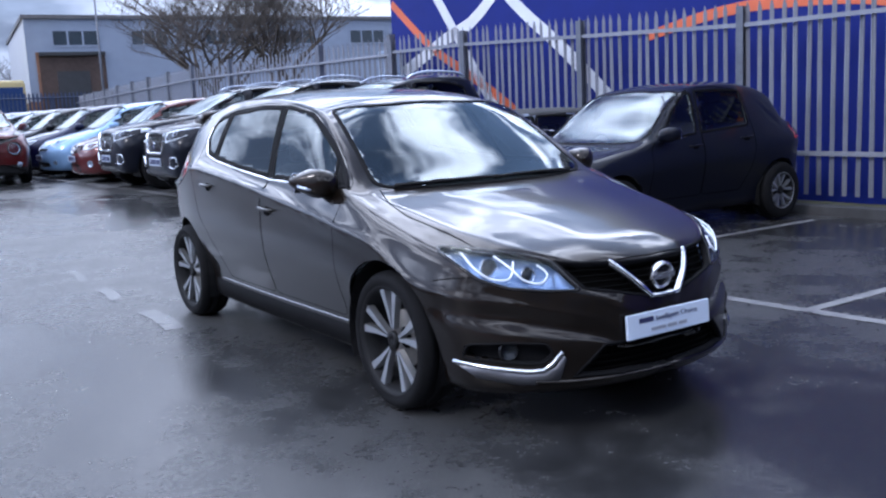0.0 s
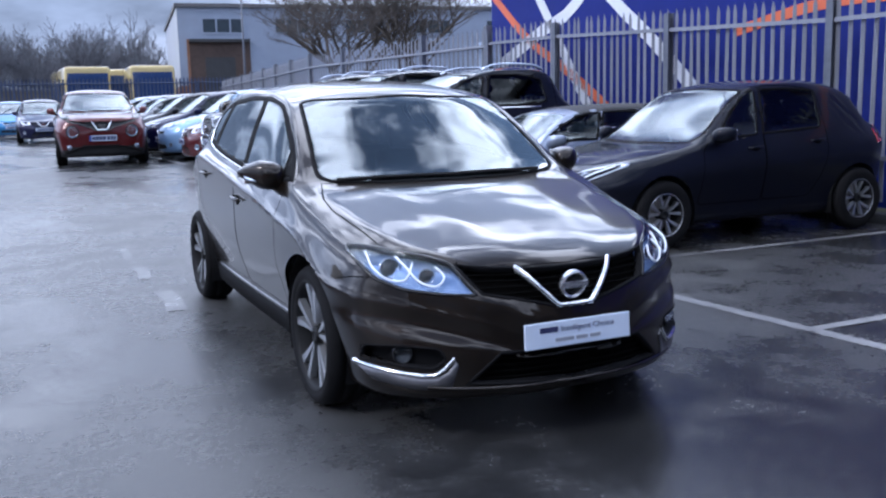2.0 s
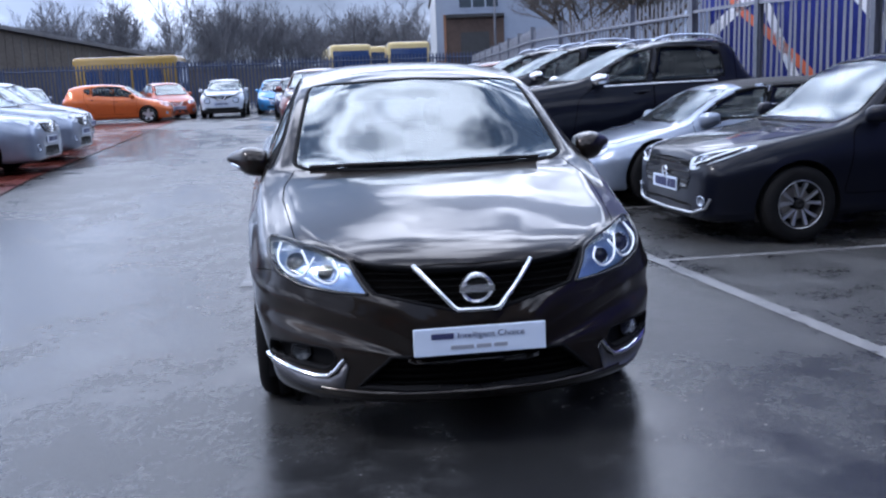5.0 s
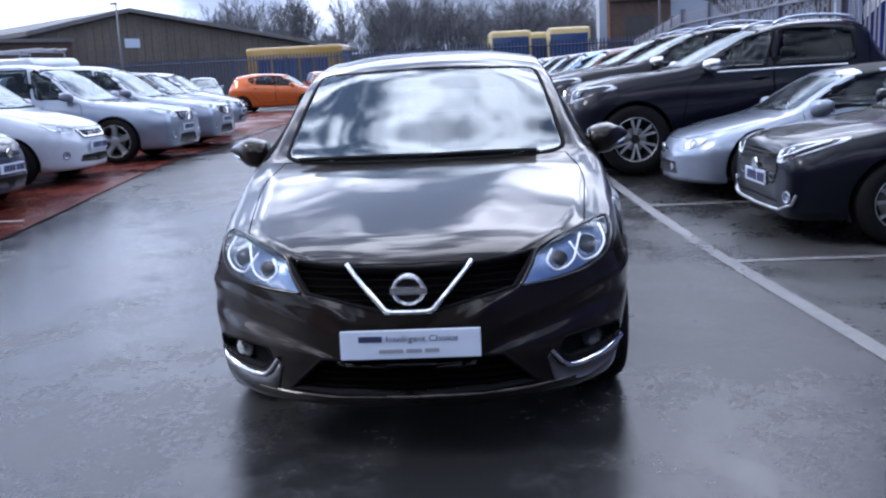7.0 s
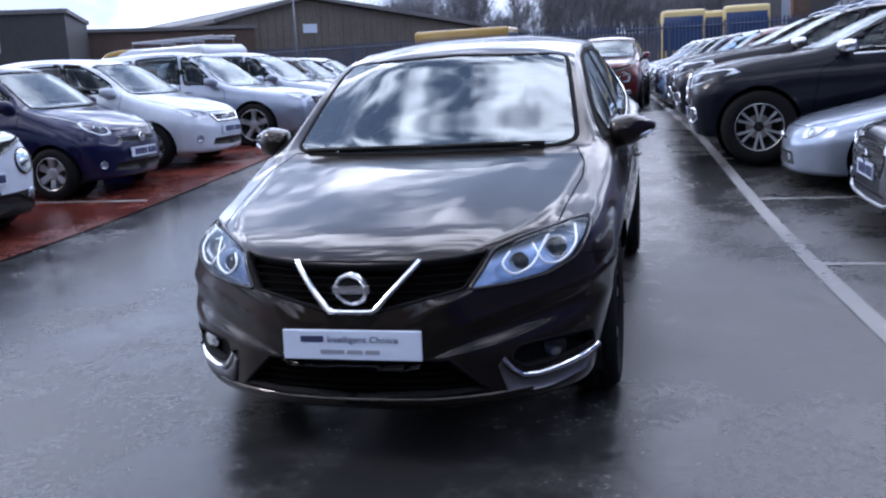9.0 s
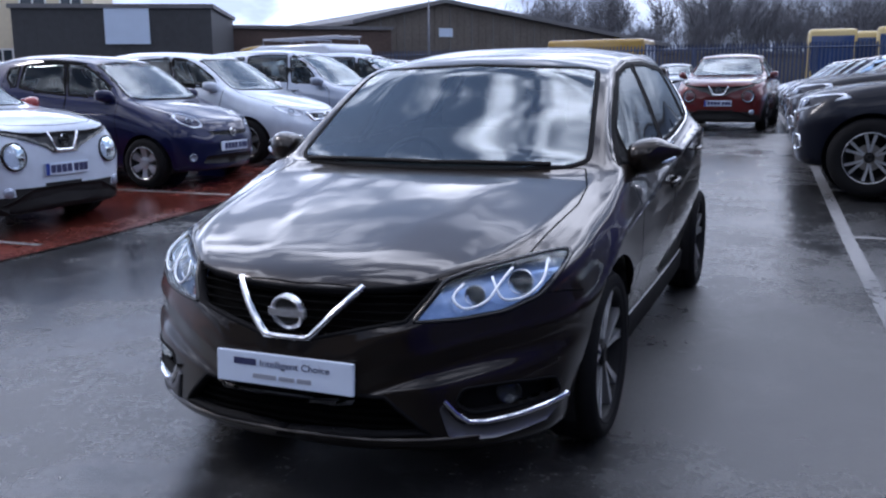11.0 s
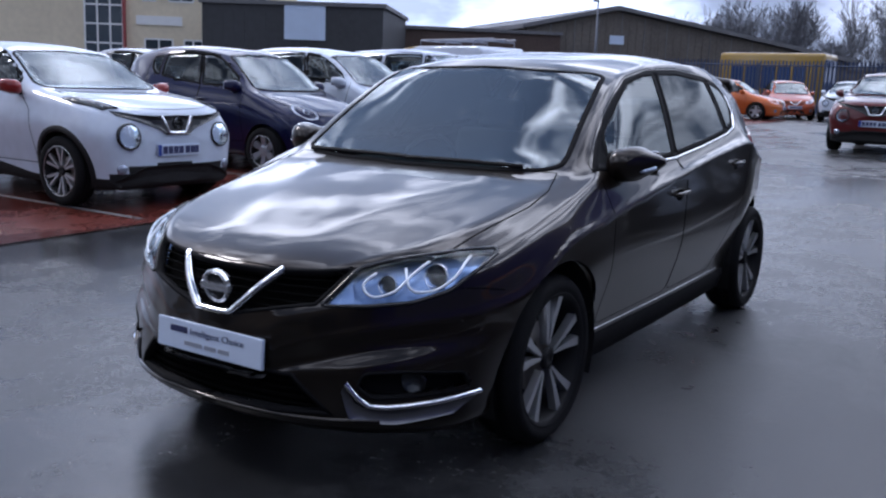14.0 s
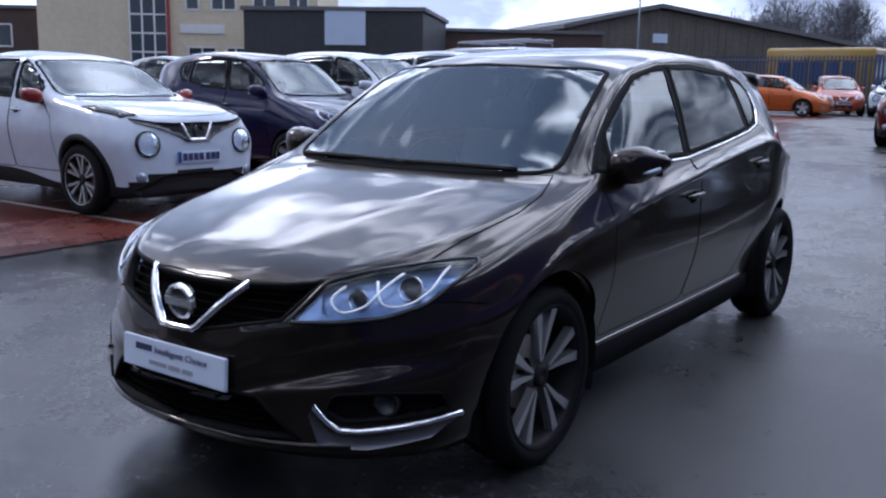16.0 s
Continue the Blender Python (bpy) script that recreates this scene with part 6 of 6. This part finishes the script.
# row before the blue warehouse, noses towards the lane
swift, swift_skin = build_car("supermini", SWIFT, M_BLACKP, "black supermini with ten-spoke alloys parked nose out", at(3.20, 3.42, -90), "parked cars", 90, 40, wheel="ten", rim=.19, tint_rear=True, front=FRONT_SWIFT)
for view in ("left", "right"):
    part("tail_light", swift_skin.patch(view, [(2.66, .84), (2.84, .88), (2.90, .96), (2.84, 1.02), (2.70, .98)], .006, .012, .03), M_TAIL, swift, "red tail light")
build_car("roadster", ROADSTER, M_SILVER, "silver roadster with its black fabric roof closed", at(2.88, 5.45, -90), "parked cars", 80, 36, wheel="star", soft_top=True, front=FRONT_ROADSTER)
build_car("pickup", PICKUP, M_BLACKP, "black double-cab pickup with roof rails and chrome mirrors", at(1.98, 7.35, -90), "parked cars", 80, 36, wheel="multi", rails=True, mirrors=M_CHROME, tint_rear=True, belt_trim=True, front=FRONT_PICKUP, rim=.245)
build_car("pickup", PICKUP, M_BLACKP, "black pickup with chrome mirrors beside another pickup", at(1.85, 9.85, -90), "parked cars", 60, 30, wheel="multi", rails=True, mirrors=M_CHROME, front=FRONT_PICKUP, rim=.245)
build_car("pickup", PICKUP, M_BLACKP, "older black pickup with round fog lamps in the row", at(1.75, 12.2, -90), "parked cars", 50, 26, wheel="star", rails=True, front=FRONT_PICKUP, rim=.245)
for yy, mt, nm, fr in ((14.6, M_MAROON, "dark red", FRONT_HATCH), (16.9, M_PALEBLUE, "pale blue", FRONT_MICRA), (19.3, M_NAVY, "dark blue", FRONT_HATCH), (21.7, M_BLACKP, "black", FRONT_HATCH), (24.1, M_GREYP, "grey", FRONT_HATCH), (26.5, M_SILVER, "silver", FRONT_HATCH), (28.9, M_WHITEP, "white", FRONT_HATCH)):
    build_car("hatchback", SMALL, mt, nm + " hatchback in the row by the fence", at(2.75 - .062 * yy, yy, -90), "parked cars", 44, 24, front=fr)
# in the lane and at its end
build_car("compact_suv", JUKE, M_MAROON, "dark red compact crossover with round lamps facing along the lane", at(-.32, 16.3, -2), "parked cars", 70, 32, cladding=True, front=FRONT_JUKE)
build_car("compact_suv", JUKE, M_WHITEP, "white compact crossover at the end of the lane", at(-4.05, 34.6, 0), "parked cars", 40, 22, cladding=True, front=FRONT_JUKE)
build_car("supermini", SMALL, M_SKYBLUE, "bright blue supermini at the end of the lane", at(-1.95, 36.8, 0), "parked cars", 40, 22, front=FRONT_NOTE)
build_car("hatchback", SMALL, M_NAVY, "dark blue hatchback standing near the end of the lane", at(-1.0, 31.0, 0), "parked cars", 40, 22, front=FRONT_HATCH)
build_car("supermini", MICRA_NEW, M_ORANGE, "orange supermini seen side-on by the far fence", at(-6.5, 32.25, 90), "parked cars", 50, 26, front=FRONT_HATCH)
build_car("hatchback", SMALL, M_ORANGERED, "orange red hatchback by the far fence", at(-6.05, 35.0, 22), "parked cars", 40, 22, front=FRONT_HATCH)
build_car("hatchback", SMALL, M_SILVER, "silver hatchback by the far fence", at(-12.6, 38.6, 20), "parked cars", 40, 22, front=FRONT_HATCH)
# red bays, noses towards the lane
build_car("compact_suv", JUKE, M_WHITEP, "white compact crossover with round lamps and red mirrors on red tarmac", at(-5.49, 3.20, 90), "parked cars", 100, 44, wheel="multi", cladding=True, mirrors=M_MIRRORRED, tint_rear=True, front=FRONT_JUKE)
build_car("supermini", MICRA_OLD, M_NAVY, "dark blue rounded supermini with steel wheel covers", at(-5.71, 6.08, 90), "parked cars", 80, 36, wheel="cover", front=FRONT_MICRA)
build_car("mini_mpv", NOTE, M_WHITEP, "white small family car with a chrome-edged grille", at(-5.72, 8.2, 90), "parked cars", 80, 36, front=FRONT_NOTE)
build_car("crossover", CROSS, M_SILVER, "silver crossover with star alloys in the red bays", at(-5.45, 10.95, 90), "parked cars", 70, 32, front=FRONT_HATCH)
build_car("crossover", CROSS, M_SILVER, "silver crossover parked beside another", at(-5.55, 13.6, 90), "parked cars", 50, 26, front=FRONT_HATCH)
build_car("hatchback", SMALL, M_BLACKP, "black hatchback in the red bays", at(-6.2, 16.4, 90), "parked cars", 40, 22, front=FRONT_HATCH)
build_car("hatchback", SMALL, M_SILVER, "silver hatchback in the red bays", at(-6.6, 19.2, 90), "parked cars", 40, 22, front=FRONT_HATCH)
# second row behind the red bays
for k, (yy, mt, nm) in enumerate(((5.0, M_GREYP, "grey"), (7.6, M_BLACKP, "black"), (10.2, M_GREYP, "grey"), (12.8, M_MAROON, "dark red"), (15.4, M_SILVER, "silver"), (18.0, M_BLACKP, "black"))):
    build_car("hatchback", SMALL, mt, nm + " hatchback in the second row", at(-12.2, yy, 90), "second row of cars", 40, 22, front=FRONT_HATCH)

# ---- buildings and trees behind ----
def block(name, corner, along, length, depth, z0, z1, mat, label, roof_over=.15, start=0):
    """A building whose front runs from a corner along a direction; local x along the front, y to the back."""
    ang = math.degrees(math.atan2(along[1], along[0]))
    t = thing(name, label, "building", kind="structure", m=pose(corner[0], corner[1], 0, 0, 0, ang))
    part("wall", box(start, length, 0, depth, z0, z1), mat, t)
    part("roof", box(start - roof_over, length + roof_over, -roof_over, depth + roof_over, z1, z1 + .22), M_ROOFGREY, t)
    return t


def window(t, x0, x1, z0, z1, n=1, rows=1, fr=M_FRAMEW, proud=.05):
    w = part("window", box(x0, x1, -.02, .02, z0, z1), M_WINDOW, t, "dark glazed window")
    b = bmesh.new()
    for i in range(n + 1):
        x = x0 + (x1 - x0) * i / n
        box(x - .05, x + .05, -proud, -.021, z0, z1, b)
    for i in range(rows + 1):
        z = z0 + (z1 - z0) * i / rows
        box(x0, x1, -proud + .004, -.022, z - .05, z + .05, b)
    part("window_frame", b, fr, w, "window frame")


# pale industrial building beyond the tree
a, b_ = Vector((7.62, 54.15)), Vector((31, 51.5))
ind = block("industrial_building", a, (b_ - a).normalized(), 40, 18, -.2, 7.6, M_GREYCLAD, "pale grey industrial building with a recessed dark doorway")
part("end_wall", box(-.03, 0, -.02, 18, 2.6, 7.6), M_GREYCLAD2, ind, "paler end wall")
part("brick_base", box(-.06, .45, -.05, 18, -.2, 2.9), M_BRICK, ind, "brown brick base")
part("door_opening", box(.6, 4.25, -.06, .02, -.2, 5.6), M_DARKBRICK, ind, "brown brick recess")
part("door", box(1.5, 3.3, -.10, -.062, -.2, 4.6), M_DARKCLAD, ind, "dark roller door")
part("lintel_shade", box(.6, 4.25, -.30, -.06, 5.5, 5.7), M_DARKCLAD, ind, "dark lintel")
part("door_frame", box(.45, .6, -.10, .02, -.2, 5.7), M_BRICK, ind)
for x0, x1 in ((1.43, 3.95), (5.85, 8.0), (10.3, 12.6), (15, 17.5), (20, 22.5)):
    window(ind, x0, x1, 6.05, 6.95, 3, fr=M_GREYCLAD)
# buff offices, dark shed with a white board, brown range and the gabled shed
off = block("office_building", (-53.8, 29.2), Vector((14.0, 10.2)).normalized(), 19, 12, -.2, 9.6, M_BEIGE, "buff two-storey office block with a glazed stair tower", start=1.5)
part("plinth", box(1.48, 7.2, -.05, 0, -.2, 2.3), M_DARKBRICK, off, "dark brown brick plinth")
low = block("low_annexe", (-60.5, 27.0), Vector((14.0, 10.2)).normalized(), 8.5, 6, -.2, 5.6, M_DARKBRICK, "low brown brick annexe beside the offices")
window(low, 4.6, 5.6, 3.2, 4.6)
part("stair_glazing", box(7.3, 9.6, -.10, .0, .6, 9.2), M_WINDOW, off, "tall glazed stair window")
gb = bmesh.new()
for i in range(4):
    box(7.3 + i * .77 - .05, 7.3 + i * .77 + .05, -.16, -.1, .6, 9.2, gb)
for i in range(8):
    box(7.3, 9.65, -.155, -.1, .6 + i * 1.15, .7 + i * 1.15, gb)
part("glazing_bars", gb, M_FRAMEW, off, "white glazing bars")
part("red_fin", box(9.65, 9.78, -.35, 0, .5, 9.4), M_REDTRIM, off, "red fin beside the glazing")
for x0, x1, z0, z1, n in ((10.8, 11.6, 5.6, 6.7, 1), (12.4, 13.9, 5.6, 6.7, 2), (15.0, 16.4, 5.6, 6.7, 2), (17.2, 18.4, 5.6, 6.7, 2), (10.9, 12.6, 2.4, 3.3, 2), (13.3, 15.0, 2.4, 3.3, 3), (2.0, 3.4, 6.2, 7.2, 2)):
    window(off, x0, x1, z0, z1, n)
part("name_board", box(10.4, 13.2, -.08, 0, 4.15, 4.7), M_FRAMEW, off, "pale name board")
dk = block("storage_shed", (-37.7, 33.6), Vector((9.0, 4.85)).normalized(), 10.2, 10, -.2, 5.2, M_DARKCLAD, "dark grey flat-roofed shed with a white board")
part("board", box(4.7, 7.0, -.12, -.02, 3.35, 5.2), M_SIGNWHITE, dk, "large plain white board")
for k in range(1, 17):
    part("cladding_rib", box(k * .6 - .02, k * .6 + .02, -.012, 0, 0, 5.1), M_DARKCLAD, dk)
block("brick_range", (-35, 46.8), Vector((7.8, 6.3)).normalized(), 12, 8, -.2, 4.75, M_DARKBRICK, "dark brown brick range behind the yard")
gs = thing("gabled_shed", "weathered clad shed with a low gable", "building", kind="structure", m=pose(-27.6, 53.0, 0, 0, 0, math.degrees(math.atan2(12.5, 10.2))))
b = bmesh.new()
pts = [(0, 5.2), (0, -.2), (27, -.2), (27, 3.9), (6.7, 6.65)]
f0 = [b.verts.new((x, 0, z)) for x, z in pts]
f1 = [b.verts.new((x, 30, z)) for x, z in pts]
b.faces.new(f0)
b.faces.new(f1[::-1])
for i in range(5):
    b.faces.new((f0[i], f1[i], f1[(i + 1) % 5], f0[(i + 1) % 5]))
bmesh.ops.recalc_face_normals(b, faces=b.faces[:])
part("wall", b, M_SHEDWALL, gs)
for (xa, za), (xb, zb_) in (((-.4, 5.13), (6.7, 6.72)), ((6.7, 6.72), (27.4, 3.90))):
    rb2 = bmesh.new()
    v = [rb2.verts.new(p) for p in ((xa, -.4, za), (xb, -.4, zb_), (xb, 30, zb_), (xa, 30, za), (xa, -.4, za + .28), (xb, -.4, zb_ + .28), (xb, 30, zb_ + .28), (xa, 30, za + .28))]
    for f in ((0, 1, 5, 4), (4, 5, 6, 7), (3, 2, 1, 0), (1, 2, 6, 5), (0, 4, 7, 3), (2, 3, 7, 6)):
        rb2.faces.new([v[i] for i in f])
    part("roof", rb2, M_ROOFGREY, gs, "dark roof edge")
for k in range(1, 45):
    x = k * .6
    part("cladding_board", box(x - .03, x + .03, -.03, 0, 0, 5.2 + (x / 6.7 * 1.4 if x < 6.7 else 1.45 - (x - 6.7) * .1355) - .05), M_SHEDWALL if k % 3 else M_ROOFGREY, gs)
part("band_window", box(6.3, 7.4, -.05, 0, 4.4, 5.0), M_SIGNWHITE, gs, "pale plate under the ridge")
wing = block("long_shed", (-9.5, 76.0), Vector((9.7, 11.0)).normalized(), 26, 10, -.2, 3.5, M_SHEDWALL, "long low grey shed behind the far fence")

# far palisade along the end of the yard
endf = thing("palisade_fence", "dark blue-grey palisade fence at the end of the yard", "fence", kind="structure")
eb = bmesh.new()
x = -46.0
while x < 10.6:
    merge(eb, pale_mesh(2.85, .095), pose(x, 46.6 - .06 * x, .3, 0, 0, -90))
    x += .19
tagged(part("pales", eb, M_FENCEDARK, endf), kind="stuff")
for z in (.6, 2.6):
    part("rail", tube([(-46, 46.6 + 2.76, .26 + z), (10.6, 46.6 - .64, .26 + z)], .04, 5), M_FENCEDARK, endf)
for k in range(20):
    xx = -46 + k * 2.95
    part("post", box(xx - .06, xx + .06, 46.55 - .06 * xx, 46.7 - .06 * xx, .2, 2.95), M_FENCEDARK, endf)


def bus(m, L=9.5, H=3.65, mat=M_YELLOW, label="yellow minibus parked behind the far fence"):
    t = thing("bus", label, "bus", "buses behind the fence", m=m)
    part("body", box(-1.2, 1.2, 0, L, .45, H, bevel=.2), mat, t, smooth=True)
    part("windscreen", box(-1.05, 1.05, -.03, .02, H * .40, H * .9, bevel=.02), M_BUSBLUE, t, "dark windscreen")
    for s in (-1, 1):
        for k in range(5):
            part("side_window", box(s * 1.19 - .02, s * 1.19 + .02, .9 + k * (L - 1.5) / 5, .9 + (k + .82) * (L - 1.5) / 5, H * .42, H * .78, bevel=.01), M_BUSBLUE, t, "dark side window")
    for s in (-1, 1):
        for y in (1.5, L - 2):
            part("wheel", tube([(s * .85, y, .42), (s * 1.1, y, .42)], .42, 16), M_RUBBER, t, smooth=True)
    return t


for x, y, a in ((2.0, 49.2, 2), (3.5, 52.5, 0), (5.25, 48.0, -2)):
    bus(pose(x, y + 1.0, .26, 0, 0, a), mat=M_CREAM, label="cream and gold minibus parked behind the far fence")
bus(pose(-7.6, 50.6, .26, 0, 0, 84), 5.8, 3.35)


def van(m, mat, label, rack):
    t = thing("van", label, "van", "vans", m=m)
    b = bmesh.new()
    prof = [(0, .4), (0, .95), (.35, 1.12), (.95, 1.28), (1.65, 1.95), (2.1, 2.05), (4.9, 2.05), (5.05, 1.9), (5.1, .4)]
    l = [b.verts.new((-.92, y, z)) for y, z in prof]
    r = [b.verts.new((.92, y, z)) for y, z in prof]
    b.faces.new(l)
    b.faces.new(r[::-1])
    for i in range(len(prof)):
        b.faces.new((l[i], r[i], r[(i + 1) % len(prof)], l[(i + 1) % len(prof)]))
    bmesh.ops.recalc_face_normals(b, faces=b.faces[:])
    bmesh.ops.bevel(b, geom=b.edges[:], offset=.07, segments=2, affect="EDGES", profile=.6)
    part("body", b, mat, t, smooth=True)
    for s in (-1, 1):
        g = bmesh.new()
        g.faces.new([g.verts.new((s * .935, y, z)) for y, z in ((1.25, 1.22), (2.2, 1.22), (2.2, 1.85), (1.75, 1.85))])
        part("side_window", g, M_WINDOW, t, "cab window")
        for y in (.9, 4.1):
            part("wheel", tube([(s * .70, y, .34), (s * .93, y, .34)], .34, 18), M_RUBBER, t, smooth=True)
    g = bmesh.new()
    g.faces.new([g.verts.new(p) for p in ((-.78, 1.0, 1.36), (.78, 1.0, 1.36), (.7, 1.56, 1.91), (-.7, 1.56, 1.91))])
    part("windscreen", g, M_WINDOW, t, "sloping windscreen")
    if rack:
        for s in (-1, 1):
            for ya, yb in ((2.45, 2.75), (2.9, 3.7), (3.8, 4.3)):
                part("lettering_bar", box(s * .93 - .006, s * .93 + .006, ya, yb, 1.50, 1.70), M_PALEBLUE, t, "pale blue lettering bar")
        for y in (2.2, 3.4, 4.6):
            part("rack_bar", tube([(-.85, y, 2.05), (-.85, y, 2.22), (.85, y, 2.22), (.85, y, 2.05)], .02, 6), M_STEEL, t)
        for xx in (-.5, -.1, .4):
            part("ladder_rail", tube([(xx, 1.7, 2.26), (xx, 5.0, 2.28)], .03, 6), M_STEEL, t, "aluminium ladder rail")
        for k in range(11):
            part("ladder_rung", tube([(-.5, 1.8 + k * .3, 2.26), (-.1, 1.8 + k * .3, 2.26)], .014, 5), M_STEEL, t)
    return t


van(pose(-16.5, 23.0, .33, 0, 0, -106) @ Matrix.Scale(1.02, 4), M_WHITEP, "white panel van with ladders on its roof rack", True)
van(pose(-20.3, 26.2, .33, 0, 0, -75) @ Matrix.Scale(1.12, 4), M_YELLOW, "yellow panel van behind the white van", False)

# lamp posts
for x, y, h in ((-18.5, 44.0, 5.75), (10.0, 47.5, 8.5)):
    lp = thing("street_lamp", "slim grey steel lamp post", "street lamp", "lamp posts", m=pose(x, y, .2))
    part("pole", tube([(0, 0, 0), (0, 0, h * .5), (0, 0, h)], [.08, .06, .045], 8), M_STEELPOST, lp, smooth=True)
    part("lamp_head", box(-.30, .05, -.08, .08, h - .05, h + .06, bevel=.03), M_STEELPOST, lp, smooth=True)


# trees
def bare_tree(seed, height, spread, depth=5, sides=5, min_r=.012, trunks=1, thick=.018, stem=.34):
    """Bmeshes of trunk with limbs, and of the fine twigs, of a leafless tree."""
    rnd = random.Random(seed)
    wood, twigs = bmesh.new(), bmesh.new()

    def grow(p, d, length, r, level):
        pts, rad = [p.copy()], [r]
        n = 4 if level < 2 else (3 if level < 4 else 2)
        for i in range(n):
            d = (d + Vector((rnd.uniform(-1, 1), rnd.uniform(-1, 1), rnd.uniform(-.35, .6))) * (.13 + .05 * level)).normalized()
            p = p + d * length / n
            pts.append(p.copy())
            rad.append(r * (1 - .45 * (i + 1) / n))
        tube(pts, [max(q, min_r) for q in rad], sides if level < 2 else (4 if level < 4 else 3), wood if level < 3 else twigs, cap=False)
        if level >= depth:
            return
        kids = (rnd.randint(3, 4) if level < 3 else rnd.randint(2, 3)) if level else rnd.randint(5, 7)
        for k in range(kids):
            at_ = rnd.uniform(.35, 1.0) if level else rnd.uniform(.55, 1.0)
            i = min(n - 1, int(at_ * n))
            q = pts[i].lerp(pts[i + 1], at_ * n - i)
            a = rnd.uniform(0, 2 * math.pi)
            out = Vector((math.cos(a), math.sin(a), 0))
            nd = (d * .75 + out * rnd.uniform(.55, 1.0) * spread + Vector((0, 0, .22))).normalized()
            grow(q, nd, length * rnd.uniform(.58, .80), r * rnd.uniform(.45, .6), level + 1)
    for k in range(trunks):
        a = 2 * math.pi * k / max(trunks, 1)
        lean = Vector((math.cos(a) * .25 * (trunks > 1), math.sin(a) * .25 * (trunks > 1), 1)).normalized()
        grow(Vector((math.cos(a) * .3 * (trunks > 1), math.sin(a) * .3 * (trunks > 1), 0)), lean, height * stem, height * thick, 0)
    return wood, twigs


def plant_tree(m, seed, height, spread, label, trunks=1, depth=5, thick=.010, stem=.27):
    w, t = bare_tree(seed, height, spread, trunks=trunks, depth=depth, thick=thick, stem=stem, min_r=.007)
    tr = thing("tree", label, "tree", "bare trees", m=m)
    part("trunk", w, M_BARK, tr, "bare trunk and limbs", smooth=True)
    part("crown", t, M_TWIG, tr, "fine leafless twigs")
    return tr


plant_tree(pose(11.2, 33.5, .3), 11, 13.0, 1.25, "spreading leafless tree behind the fence", trunks=3, depth=6)
plant_tree(pose(13.9, 33.0, .3, 0, 0, 80), 5, 13.0, 1.1, "tall leafless tree behind the fence", trunks=2, depth=6)
plant_tree(pose(-33.5, 52.0, .0), 9, 8.0, .8, "leafless tree behind the brick range", depth=4)
rnd = random.Random(4)
variants = []
for k in range(5):
    w, t = bare_tree(40 + k, 10, .55, depth=5, sides=4, min_r=.013, thick=.010)
    merge(w, t)
    me = bpy.data.meshes.new("far_tree")
    w.to_mesh(me)
    w.free()
    variants.append(me)
VV, FF = [], []
for k in range(84):
    me = variants[k % 5]
    az = math.radians(-18.5 + 26.5 * k / 84 + rnd.uniform(-.8, .8))
    d = rnd.uniform(92, 125)
    s = rnd.uniform(.85, 1.4)
    m = pose(math.sin(az) * d, math.cos(az) * d, 0, 0, 0, rnd.uniform(0, 360)) @ Matrix.Scale(s, 4)
    base = len(VV)
    VV += [tuple(m @ v.co) for v in me.vertices]
    FF += [[base + i for i in p.vertices] for p in me.polygons]
for me in variants:
    bpy.data.meshes.remove(me)
me = bpy.data.meshes.new("woodland")
me.from_pydata(VV, [], FF)
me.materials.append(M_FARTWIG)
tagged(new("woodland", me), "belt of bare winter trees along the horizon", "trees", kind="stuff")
hb = bmesh.new()
hrows = []
for k in range(61):
    az = math.radians(-180 + 6 * k)
    d = 135
    h = 3.6 + 1.6 * noise.noise((math.cos(az) * 4, math.sin(az) * 4, 0))
    hrows.append([hb.verts.new((math.sin(az) * d, math.cos(az) * d, z)) for z in (-1, h)])
for r0, r1 in zip(hrows, hrows[1:]):
    hb.faces.new((r0[0], r1[0], r1[1], r0[1]))
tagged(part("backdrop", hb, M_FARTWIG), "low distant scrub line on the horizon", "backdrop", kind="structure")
